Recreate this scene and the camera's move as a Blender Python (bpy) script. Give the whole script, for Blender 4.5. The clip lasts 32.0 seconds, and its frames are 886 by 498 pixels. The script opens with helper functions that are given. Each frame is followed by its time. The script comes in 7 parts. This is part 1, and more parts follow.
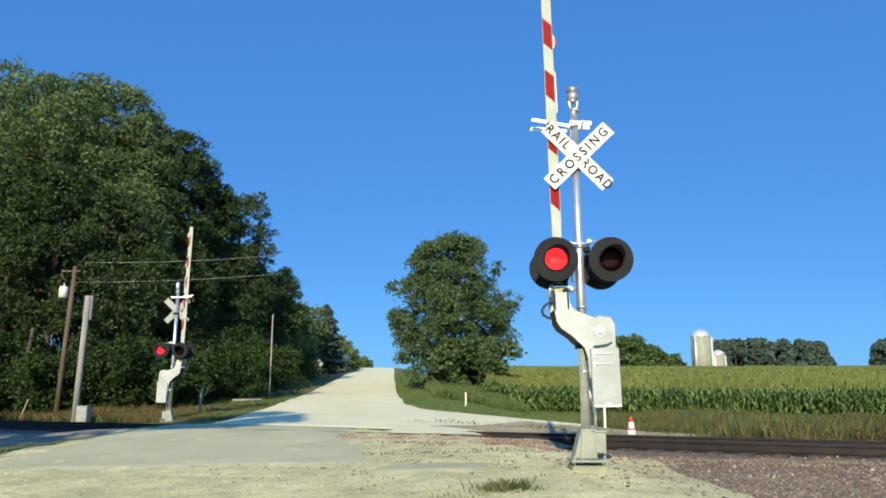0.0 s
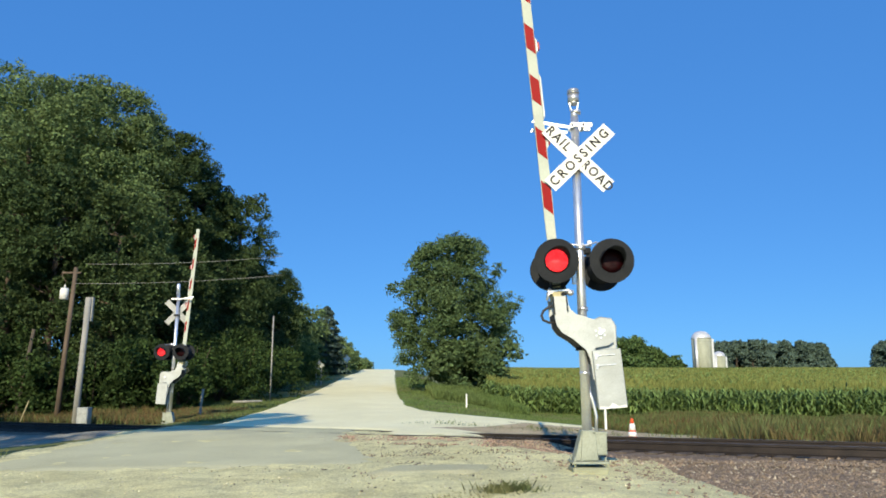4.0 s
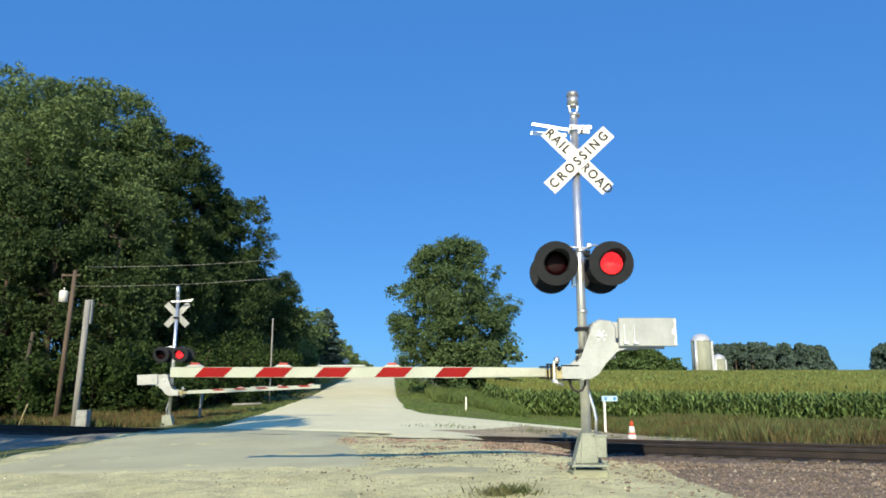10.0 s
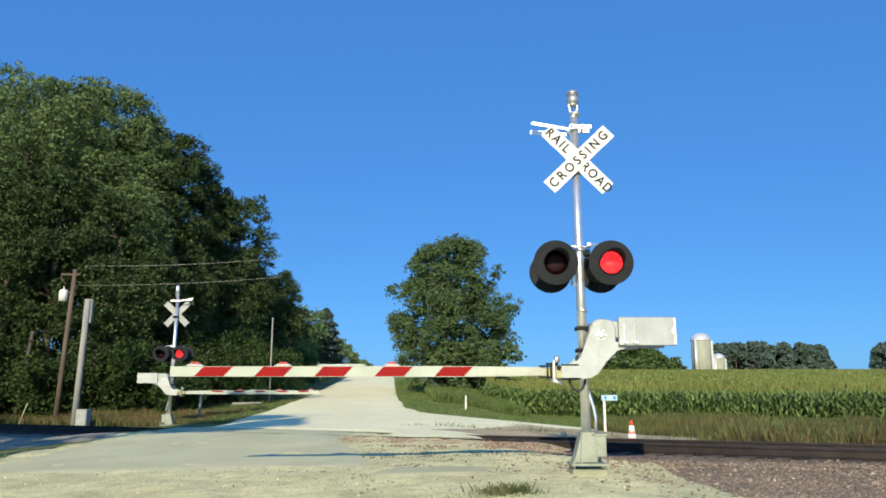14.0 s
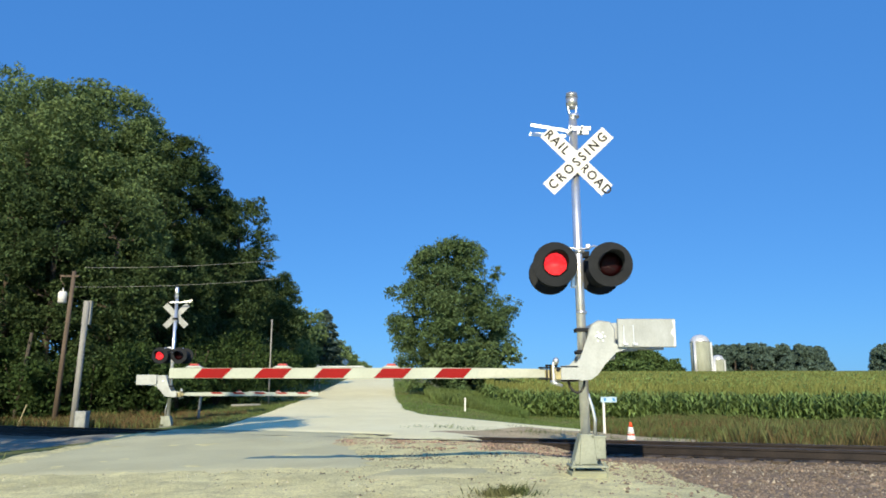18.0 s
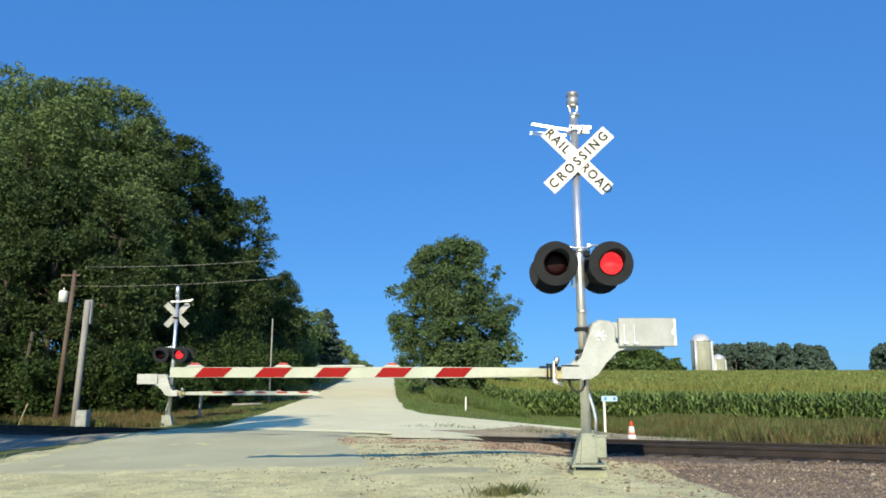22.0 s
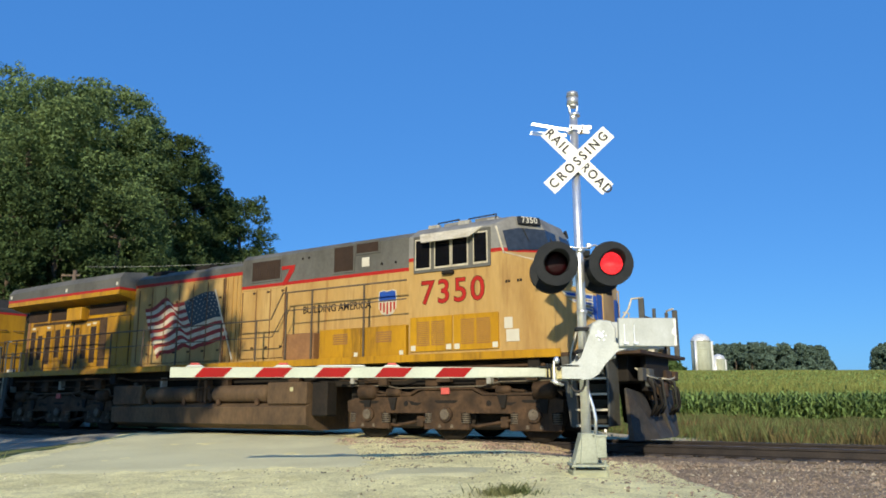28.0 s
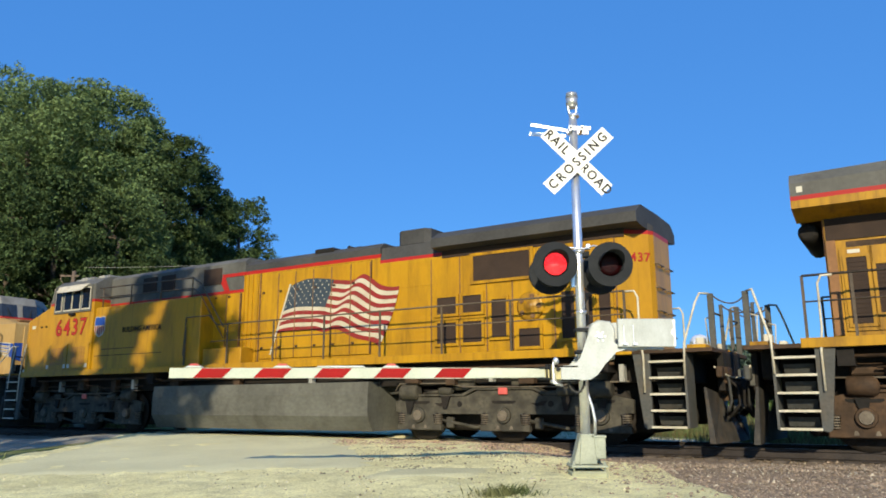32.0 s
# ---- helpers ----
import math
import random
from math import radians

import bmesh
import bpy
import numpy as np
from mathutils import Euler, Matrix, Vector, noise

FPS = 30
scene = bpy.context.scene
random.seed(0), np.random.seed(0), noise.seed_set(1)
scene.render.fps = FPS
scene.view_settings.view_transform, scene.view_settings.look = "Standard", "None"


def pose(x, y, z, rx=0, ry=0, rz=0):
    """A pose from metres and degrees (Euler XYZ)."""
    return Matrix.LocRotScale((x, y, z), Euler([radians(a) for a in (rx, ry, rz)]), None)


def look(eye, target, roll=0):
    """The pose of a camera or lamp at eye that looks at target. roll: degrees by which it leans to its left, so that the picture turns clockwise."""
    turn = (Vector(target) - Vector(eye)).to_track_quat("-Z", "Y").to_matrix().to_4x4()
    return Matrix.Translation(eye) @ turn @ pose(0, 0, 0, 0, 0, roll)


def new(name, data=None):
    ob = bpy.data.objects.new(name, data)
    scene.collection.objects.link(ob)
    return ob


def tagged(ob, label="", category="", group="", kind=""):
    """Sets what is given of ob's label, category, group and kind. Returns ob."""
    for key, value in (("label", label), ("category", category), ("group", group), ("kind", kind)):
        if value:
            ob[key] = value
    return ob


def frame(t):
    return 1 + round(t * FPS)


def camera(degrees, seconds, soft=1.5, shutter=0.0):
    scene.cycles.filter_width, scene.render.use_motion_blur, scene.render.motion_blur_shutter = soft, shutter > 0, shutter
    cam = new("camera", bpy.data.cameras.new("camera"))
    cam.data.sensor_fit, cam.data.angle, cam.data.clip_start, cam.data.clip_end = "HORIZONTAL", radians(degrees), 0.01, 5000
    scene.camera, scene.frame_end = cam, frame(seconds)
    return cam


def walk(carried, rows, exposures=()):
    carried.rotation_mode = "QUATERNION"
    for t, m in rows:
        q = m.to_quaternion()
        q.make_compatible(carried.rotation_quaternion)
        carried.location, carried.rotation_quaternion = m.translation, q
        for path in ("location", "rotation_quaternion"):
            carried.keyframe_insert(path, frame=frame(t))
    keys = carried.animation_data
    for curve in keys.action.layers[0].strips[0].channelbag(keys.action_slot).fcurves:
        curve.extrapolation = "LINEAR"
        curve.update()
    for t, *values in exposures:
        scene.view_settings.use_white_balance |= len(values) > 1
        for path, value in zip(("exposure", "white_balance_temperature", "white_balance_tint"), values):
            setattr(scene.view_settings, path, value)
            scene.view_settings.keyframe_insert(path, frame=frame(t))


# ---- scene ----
cam = camera(61.42, 32.0, soft=1.75)

# how the held camera nods and sways: seconds, sideways and upward drift in thousandths of a turn of the lens
SWAY = ((0, 0, -7.9), (0.5, 0, -6.2), (1, 1.2, -5.8), (1.5, 1.5, -4.8), (2, 1.3, -4.8), (2.5, .2, -4.8), (3, .3, -6), (3.5, 1.2, -4.8),
        (5.5, 1.1, -6.2), (6, 0, -6.2), (6.5, 0, -4.8), (7, 0, -4.7), (7.5, 0, -3.2), (8, 0, -3.4), (8.5, 0, -4.7), (9, 0, -3.2),
        (9.5, -.2, -1.7), (10, .3, -.3), (10.5, 1.4, -.2), (11, 1.5, .3), (11.5, 1.5, -1.5), (12, 0, -1.6), (12.5, 0, -.2), (13, 0, 1.2),
        (13.5, 0, -1.6), (14, 0, -1.7), (14.5, -.1, -1.7), (16.5, -1.4, -3.1), (17, -1.5, -.2), (17.5, -1.4, -.1), (18, -1.3, 1.4), (18.5, -.1, 2.9))
SWAY2 = ((19, 0, 2.9), (19.5, 0, 1.3), (20, 0, 0), (20.5, 0, -.1), (21, -.1, 1.3), (21.5, -.1, -.2), (22, -.1, -.1), (22.5, 0, 1.3),
         (23, 0, 1.3), (23.5, 0, 2.8), (24, 0, .3), (24.5, 0, 1.3), (25, 0, 1.3), (25.5, 0, 1.5), (27.5, 0, 0), (28, 0, -.1), (28.5, 0, 0),
         (29, 0, -.2), (29.5, 0, -.5), (30, -1.5, -.4), (30.5, -.2, -.3), (31, 0, 1.1), (31.5, -.2, 1.1), (32, -1.3, 1.1))
walk(cam, [(t, pose(0, 0, 1.25, 90 + 11.41 + .042 * b, 0, .042 * a)) for t, a, b in SWAY + SWAY2], [(0, 0.1), (31, 0.1), (32, 0.22)])

# ---- light ----
SUN_UP, SUN_SIDE = 24.5, -7.5          # elevation; the sun stands behind the camera, a little to its left
world = bpy.data.worlds.new("sky")
world.use_nodes = True
scene.world = world
sky = world.node_tree.nodes.new("ShaderNodeTexSky")
sky.sky_type, sky.sun_disc = "NISHITA", False
sky.sun_elevation, sky.sun_rotation = radians(SUN_UP), radians(180 - SUN_SIDE)
sky.altitude, sky.air_density, sky.dust_density, sky.ozone_density = 250, .8, .7, 3.0
tint = world.node_tree.nodes.new("ShaderNodeMix")
tint.data_type, tint.blend_type = "RGBA", "MULTIPLY"
tint.inputs[0].default_value = 1
tint.inputs[7].default_value = (.46, .78, .90, 1)
world.node_tree.links.new(sky.outputs[0], tint.inputs[6])
even = world.node_tree.nodes.new("ShaderNodeMix")      # summer haze evens out the blue
even.data_type = "RGBA"
even.inputs[0].default_value = .5
even.inputs[7].default_value = (.62, 2.70, 8.0, 1)
world.node_tree.links.new(tint.outputs[2], even.inputs[6])
world.node_tree.links.new(even.outputs[2], world.node_tree.nodes["Background"].inputs[0])
world.node_tree.nodes["Background"].inputs[1].default_value = 0.118
sun = new("sun", bpy.data.lights.new("sun", "SUN"))
sun.data.energy, sun.data.angle, sun.data.color = 5.0, radians(.53), (1, .87, .62)
sun.matrix_world = look((math.sin(radians(SUN_SIDE)) * 50, -50 * math.cos(radians(SUN_SIDE)), 50 * math.tan(radians(SUN_UP))), (0, 0, 0))


# ---- materials ----
def mat(name, col, col2=None, rough=.6, metal=0.0, scale=3.0, fine=40.0, bump=.15, mix=.5, grain=.25, vary=0.0, island=0.0, glow=None, sheer=0.0, stretch=(1, 1, 1), sharp=(.35, .65), spec=.3, dirt=None, runs=None):
    """A paint or surface in two colours: broad patches, fine grain and relief."""
    m = bpy.data.materials.new(name)
    m.use_nodes = True
    nt = m.node_tree
    N, L = nt.nodes, nt.links
    b = N["Principled BSDF"]
    b.inputs["Roughness"].default_value, b.inputs["Metallic"].default_value = rough, metal
    b.inputs["Specular IOR Level"].default_value = spec
    tc = N.new("ShaderNodeTexCoord")
    mp = N.new("ShaderNodeMapping")
    mp.inputs["Scale"].default_value = stretch
    L.new(tc.outputs["Object"], mp.inputs[0])
    n1, n2 = N.new("ShaderNodeTexNoise"), N.new("ShaderNodeTexNoise")
    for n, s, d in ((n1, scale, 6), (n2, fine, 4)):
        n.inputs["Scale"].default_value, n.inputs["Detail"].default_value = s, d
        L.new(mp.outputs[0], n.inputs["Vector"])
    ramp = N.new("ShaderNodeMapRange")
    ramp.inputs[1].default_value, ramp.inputs[2].default_value = sharp
    ramp.inputs[3].default_value, ramp.inputs[4].default_value = 0, mix * 2 if mix < .5 else 1
    L.new(n1.outputs[0], ramp.inputs[0])
    mx = N.new("ShaderNodeMix")
    mx.data_type = "RGBA"
    mx.inputs[6].default_value = (*col, 1)
    mx.inputs[7].default_value = (*(col2 or [c * .75 for c in col]), 1)
    L.new(ramp.outputs[0], mx.inputs[0])
    hs = N.new("ShaderNodeHueSaturation")
    paint = mx.outputs[2]
    if dirt:      # grime in runs and patches: colour, strength, scale, vertical stretch
        mp3, n3, r3, mx3 = N.new("ShaderNodeMapping"), N.new("ShaderNodeTexNoise"), N.new("ShaderNodeMapRange"), N.new("ShaderNodeMix")
        mp3.inputs["Scale"].default_value = (1, 1, dirt[3])
        n3.inputs["Scale"].default_value, n3.inputs["Detail"].default_value, n3.inputs["Roughness"].default_value = dirt[2], 7, .68
        r3.inputs[1].default_value, r3.inputs[2].default_value, r3.inputs[4].default_value = .47, .72, dirt[1]
        mx3.data_type = "RGBA"
        mx3.inputs[7].default_value = (*dirt[0], 1)
        L.new(tc.outputs["Object"], mp3.inputs[0]), L.new(mp3.outputs[0], n3.inputs["Vector"]), L.new(n3.outputs[0], r3.inputs[0])
        L.new(r3.outputs[0], mx3.inputs[0]), L.new(paint, mx3.inputs[6])
        paint = mx3.outputs[2]
    if runs:      # thin rust runs down a flank: colour, strength, how close they stand
        mp4, n4, r4, mx4 = N.new("ShaderNodeMapping"), N.new("ShaderNodeTexNoise"), N.new("ShaderNodeMapRange"), N.new("ShaderNodeMix")
        mp4.inputs["Scale"].default_value = (1, .2, .07)
        n4.inputs["Scale"].default_value, n4.inputs["Detail"].default_value, n4.inputs["Roughness"].default_value = runs[2], 5, .6
        r4.inputs[1].default_value, r4.inputs[2].default_value, r4.inputs[4].default_value = .54, .74, runs[1]
        mx4.data_type = "RGBA"
        mx4.inputs[7].default_value = (*runs[0], 1)
        L.new(tc.outputs["Object"], mp4.inputs[0]), L.new(mp4.outputs[0], n4.inputs["Vector"]), L.new(n4.outputs[0], r4.inputs[0])
        L.new(r4.outputs[0], mx4.inputs[0]), L.new(paint, mx4.inputs[6])
        paint = mx4.outputs[2]
    L.new(paint, hs.inputs["Color"])
    g = N.new("ShaderNodeMapRange")
    g.inputs[1].default_value, g.inputs[2].default_value, g.inputs[3].default_value, g.inputs[4].default_value = .25, .75, 1 - grain, 1 + grain
    L.new(n2.outputs[0], g.inputs[0])
    val = g.outputs[0]
    for amount, node, sock in ((vary, "ShaderNodeObjectInfo", "Random"), (island, "ShaderNodeNewGeometry", "Random Per Island")):
        if amount:
            o, r, k = N.new(node), N.new("ShaderNodeMapRange"), N.new("ShaderNodeMath")
            r.inputs[3].default_value, r.inputs[4].default_value = 1 - amount, 1 + amount
            L.new(o.outputs[sock], r.inputs[0])
            k.operation = "MULTIPLY"
            L.new(val, k.inputs[0]), L.new(r.outputs[0], k.inputs[1])
            val = k.outputs[0]
    L.new(val, hs.inputs["Value"])
    L.new(hs.outputs[0], b.inputs["Base Color"])
    if bump:
        bp = N.new("ShaderNodeBump")
        bp.inputs["Strength"].default_value, bp.inputs["Distance"].default_value = bump, .02
        L.new(n2.outputs[0], bp.inputs["Height"])
        L.new(bp.outputs[0], b.inputs["Normal"])
    if glow:
        b.inputs["Emission Color"].default_value, b.inputs["Emission Strength"].default_value = (*glow[:3], 1), glow[3]
    if sheer:
        tr, ad = N.new("ShaderNodeBsdfTranslucent"), N.new("ShaderNodeMixShader")
        L.new(hs.outputs[0], tr.inputs[0])
        ad.inputs[0].default_value = sheer
        L.new(b.outputs[0], ad.inputs[1]), L.new(tr.outputs[0], ad.inputs[2])
        L.new(ad.outputs[0], N["Material Output"].inputs[0])
    return m


GRASS = mat("grass_ground", (.12, .16, .04), (.19, .18, .065), .9, scale=.35, fine=14, bump=.6, grain=.35)
LIME = mat("pale_gravel", (.94, .89, .57), (.86, .81, .50), .95, scale=.35, fine=30, bump=.5, grain=.14, dirt=((.74, .68, .41), .4, 1.4, 1))
TAN = mat("tan_dirt", (.80, .75, .40), (.60, .56, .29), .95, scale=.8, fine=34, bump=.9, grain=.32, dirt=((.36, .33, .20), .65, 3.2, 1))
CRUST = mat("grey_tar_patch", (.55, .53, .32), (.47, .45, .27), .9, scale=1.5, fine=50, bump=.4, grain=.2, dirt=((.52, .50, .31), .5, 5, 1))
SOIL = mat("pinkish_soil", (.58, .47, .28), (.43, .34, .20), .95, scale=1.2, fine=26, bump=.9, grain=.35, dirt=((.36, .28, .17), .6, 3, 1))
TAR = mat("worn_asphalt", (.63, .61, .375), (.53, .51, .31), .9, scale=.7, fine=60, bump=.35, grain=.18, dirt=((.62, .60, .38), .6, .9, 1))
BALLAST = mat("ballast_bed", (.225, .172, .122), (.16, .122, .088), .95, scale=2.5, fine=22, bump=.9, grain=.45)
DARKSTONE = mat("grey_stone", (.15, .135, .105), (.10, .088, .07), .9, scale=3, fine=30, grain=.2, island=.5)
MARGIN = mat("grey_gravel", (.36, .34, .26), (.24, .22, .17), .95, scale=1.5, fine=18, bump=.9, grain=.4)
STONE = mat("loose_stone", (.25, .192, .142), (.18, .145, .108), .9, scale=3, fine=30, grain=.2, island=.42)
HEAPSTONE = mat("pinkish_stone", (.38, .265, .195), (.27, .20, .15), .9, scale=3, fine=30, grain=.2, island=.45)
PALESTONE = mat("pale_stone", (.40, .355, .28), (.31, .275, .22), .9, scale=3, fine=30, grain=.2, island=.4)
STONEV = mat("tan_stone", (.52, .49, .36), (.4, .37, .28), .9, scale=3, fine=30, grain=.2, island=.4)
STEEL = mat("rail_steel", (.055, .045, .04), (.035, .03, .028), .55, .5, scale=3, fine=40)
SHINE = mat("polished_rail_head", (.22, .2, .18), (.13, .11, .1), .5, .6, scale=2, fine=40, bump=.05, stretch=(.3, 6, 6))
TIE = mat("creosoted_timber", (.07, .055, .045), (.11, .09, .07), .9, scale=2, fine=30, stretch=(1, 6, 6), bump=.4, vary=.3)
BELL = mat("dull_zinc", (.60, .62, .63), (.46, .48, .49), .4, .7, scale=6, fine=60, bump=.05, grain=.12)
GALV = mat("galvanised_steel", (.93, .94, .95), (.80, .82, .83), .36, .85, scale=5, fine=60, bump=.05, grain=.1)
ALU = mat("aluminium_paint", (.50, .535, .525), (.41, .44, .43), .45, .35, scale=2.5, fine=50, bump=.06, grain=.1, dirt=((.30, .31, .28), .5, 6, .5))
CASTING = mat("grey_green_paint", (.36, .39, .32), (.28, .31, .25), .6, .1, scale=4, fine=40, grain=.15)
CONCRETE = mat("concrete", (.36, .38, .26), (.26, .27, .19), .9, scale=3, fine=50, grain=.15)
WHITE = mat("white_sheeting", (.82, .83, .80), (.76, .77, .73), .45, scale=4, fine=60, bump=.03, grain=.05)
SLEEVE = mat("whiter_arm_sleeve", (.52, .55, .46), (.42, .44, .36), .5, scale=3, fine=40, bump=.05, grain=.08)
ARMW = mat("weathered_white_arm", (.47, .52, .44), (.41, .45, .38), .5, scale=3, fine=40, bump=.05, grain=.08)
RED = mat("red_sheeting", (.30, .005, .006), (.26, .006, .007), .5, scale=4, fine=60, bump=.03, grain=.08, spec=.12)
BLACK = mat("flat_black", (.020, .023, .027), (.026, .029, .033), .8, scale=5, fine=60, bump=.05, grain=.2, spec=.15)
LETTER = mat("black_lettering", (.02, .02, .02), (.03, .03, .03), .6, bump=0)
LENS = mat("dark_red_glass", (.020, .002, .003), (.010, .002, .003), .3, scale=20, fine=90, bump=.3, spec=.15)
GLOW = mat("lit_red_lamp", (.5, .02, .02), (.5, .02, .02), .4, fine=150, bump=.2, glow=(1, .02, .03, 1.15))
nt = GLOW.node_tree
cells, spots = nt.nodes.new("ShaderNodeTexVoronoi"), nt.nodes.new("ShaderNodeMapRange")
cells.inputs["Scale"].default_value = 52
spots.inputs[1].default_value, spots.inputs[2].default_value, spots.inputs[3].default_value, spots.inputs[4].default_value = 0, .55, 2.6, .75
nt.links.new(nt.nodes["Texture Coordinate"].outputs["Object"], cells.inputs["Vector"])
nt.links.new(cells.outputs["Distance"], spots.inputs[0])
nt.links.new(spots.outputs[0], nt.nodes["Principled BSDF"].inputs["Emission Strength"])
nt.nodes["Principled BSDF"].inputs["Emission Color"].default_value = (1, .035, .045, 1)
ARMLAMP = mat("red_arm_lamp", (.62, .13, .11), (.5, .09, .08), .25, bump=.05)
UNDERSTEEL = mat("grime_and_shade_steel", (.05, .05, .046), (.03, .03, .028), .7, .2, scale=4, fine=30, grain=.3)
YELLOWED = mat("yellowed_bracket", (.55, .52, .30), (.4, .36, .2), .5, .2)
WOODPOLE = mat("weathered_pole", (.17, .13, .095), (.11, .085, .065), .9, scale=2, fine=25, stretch=(4, 4, .4), bump=.5)
GREYPOLE = mat("grey_post", (.36, .36, .33), (.26, .26, .24), .9, scale=2, fine=25, stretch=(4, 4, .4), bump=.4)
ZINC = mat("weathered_zinc", (.40, .42, .41), (.30, .32, .31), .6, .3, scale=5, fine=40)
WIRE = mat("cable", (.05, .05, .05), bump=0)
GREYBARK = mat("dead_grey_bark", (.12, .10, .075), (.08, .07, .055), .95, scale=3, fine=18, stretch=(3, 3, .6), bump=.8)
PALEWIRE = mat("bare_wire", (.35, .35, .33), bump=0)
BARK = mat("bark", (.13, .10, .075), (.08, .065, .05), .95, scale=3, fine=18, stretch=(3, 3, .6), bump=.8)
LEAF = mat("cottonwood_leaf", (.175, .245, .10), (.125, .19, .075), .6, scale=.4, fine=3, bump=0, grain=.3, island=.32, sheer=.25, spec=.08)
# cottonwood leaf darkened by colour for the woods' shaded side and depths
LEAFK = mat("shaded_cottonwood_leaf", (.078, .118, .045), (.05, .083, .033), .75, scale=.4, fine=3, bump=0, grain=.3, island=.5, sheer=.2, spec=.08)
LEAF2 = mat("hackberry_leaf", (.135, .20, .085), (.085, .14, .058), .6, scale=.35, fine=3, bump=0, grain=.3, island=.45, sheer=.25, spec=.08)
# greyed leaf: distance haze is mixed into this colour
LEAFH = mat("haze_toned_leaf", (.125, .185, .145), (.10, .15, .12), .8, scale=.2, fine=2, bump=0, island=.35, sheer=.2, spec=.08)
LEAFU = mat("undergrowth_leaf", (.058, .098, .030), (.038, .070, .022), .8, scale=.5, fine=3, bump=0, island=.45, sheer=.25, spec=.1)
LEAFB = mat("far_bush_leaf", (.115, .18, .06), (.085, .14, .05), .8, scale=.5, fine=3, bump=0, island=.45, sheer=.25, spec=.08)
CORN = mat("corn_leaf", (.20, .29, .095), (.15, .225, .07), .6, scale=.3, fine=3, bump=0, island=.4, sheer=.25, spec=.08)
TASSEL = mat("corn_tassel", (.20, .215, .065), (.16, .185, .055), .8, scale=.3, fine=3, bump=0, island=.35, sheer=.2, spec=.08)
LAWN = mat("verge_blade", (.13, .205, .06), (.155, .205, .075), .7, scale=.2, fine=3, bump=0, island=.35, sheer=.3, spec=.08)
BLADE = mat("grass_blade", (.115, .175, .055), (.16, .18, .075), .7, scale=.25, fine=3, bump=0, island=.45, sheer=.25, spec=.08)
DRY = mat("dry_grass_blade", (.175, .115, .058), (.115, .105, .045), .8, scale=.4, fine=3, bump=0, island=.45, sheer=.2, spec=.08)
OLIVE = mat("olive_weed_blade", (.10, .125, .05), (.15, .155, .075), .8, scale=2, fine=3, bump=0, island=.5, sheer=.2, spec=.08)
STRAW = mat("olive_straw_blade", (.12, .14, .055), (.22, .205, .10), .8, scale=2, fine=3, bump=0, island=.5, sheer=.2, spec=.08)
CONE = mat("orange_cone", (.75, .10, .03), (.65, .09, .03), .5, bump=.03, grain=.06)
BLUE = mat("blue_sign", (.05, .25, .55), (.06, .28, .6), .4, bump=.02, grain=.05)
SIGNPALE = mat("pale_blue_sign", (.45, .62, .75), (.42, .58, .7), .4, bump=.02, grain=.05)
SILO = mat("silo_concrete", (.40, .42, .32), (.32, .34, .26), .85, scale=.8, fine=8, stretch=(1, 1, .3), grain=.12)
DOME = mat("silo_dome", (.8, .8, .78), (.7, .7, .68), .35, .4, scale=1, fine=10)


# ---- mesh helpers ----
def part(name, bm, material, parent=None, label="", smooth=False):
    me = bpy.data.meshes.new(name)
    if smooth:
        for f in bm.faces:
            f.smooth = True
    bm.to_mesh(me)
    bm.free()
    for m in (material if isinstance(material, (list, tuple)) else [material]):
        me.materials.append(m)
    ob = new(name, me)
    if parent:
        ob.parent = parent
    if label:
        tagged(ob, label)
    return ob


def thing(name, label, category, m=None, group="", kind=""):
    ob = new(name)
    ob.empty_display_size = .2
    if m:
        ob.matrix_basis = m
    return tagged(ob, label, category, group, kind)


def box(bm, x0, x1, y0, y1, z0, z1, bevel=0.0):
    vs = [bm.verts.new(p) for p in ((x0, y0, z0), (x1, y0, z0), (x1, y1, z0), (x0, y1, z0), (x0, y0, z1), (x1, y0, z1), (x1, y1, z1), (x0, y1, z1))]
    fs = [bm.faces.new([vs[i] for i in q]) for q in ((0, 3, 2, 1), (4, 5, 6, 7), (0, 1, 5, 4), (1, 2, 6, 5), (2, 3, 7, 6), (3, 0, 4, 7))]
    if bevel:
        bmesh.ops.bevel(bm, geom=list({e for f in fs for e in f.edges}), offset=bevel, segments=1, affect="EDGES", profile=.5)
    return bm


def prism(bm, pts, a0, a1, axis="y", bevel=0.0):
    """A flat outline pushed along an axis: y: (x, z) points, x: (y, z), z: (x, y)."""
    def at(p, a):
        return {"y": (p[0], a, p[1]), "x": (a, p[0], p[1]), "z": (p[0], p[1], a)}[axis]
    lo, hi = [bm.verts.new(at(p, a0)) for p in pts], [bm.verts.new(at(p, a1)) for p in pts]
    n, fs = len(pts), []
    fs.append(bm.faces.new(lo[::-1]))
    fs.append(bm.faces.new(hi))
    for i in range(n):
        fs.append(bm.faces.new((lo[i], lo[(i + 1) % n], hi[(i + 1) % n], hi[i])))
    if bevel:
        bmesh.ops.bevel(bm, geom=list({e for f in fs[:2] for e in f.edges}), offset=bevel, segments=1, affect="EDGES", profile=.5)
    bmesh.ops.recalc_face_normals(bm, faces=[f for f in bm.faces if f.is_valid])
    return bm


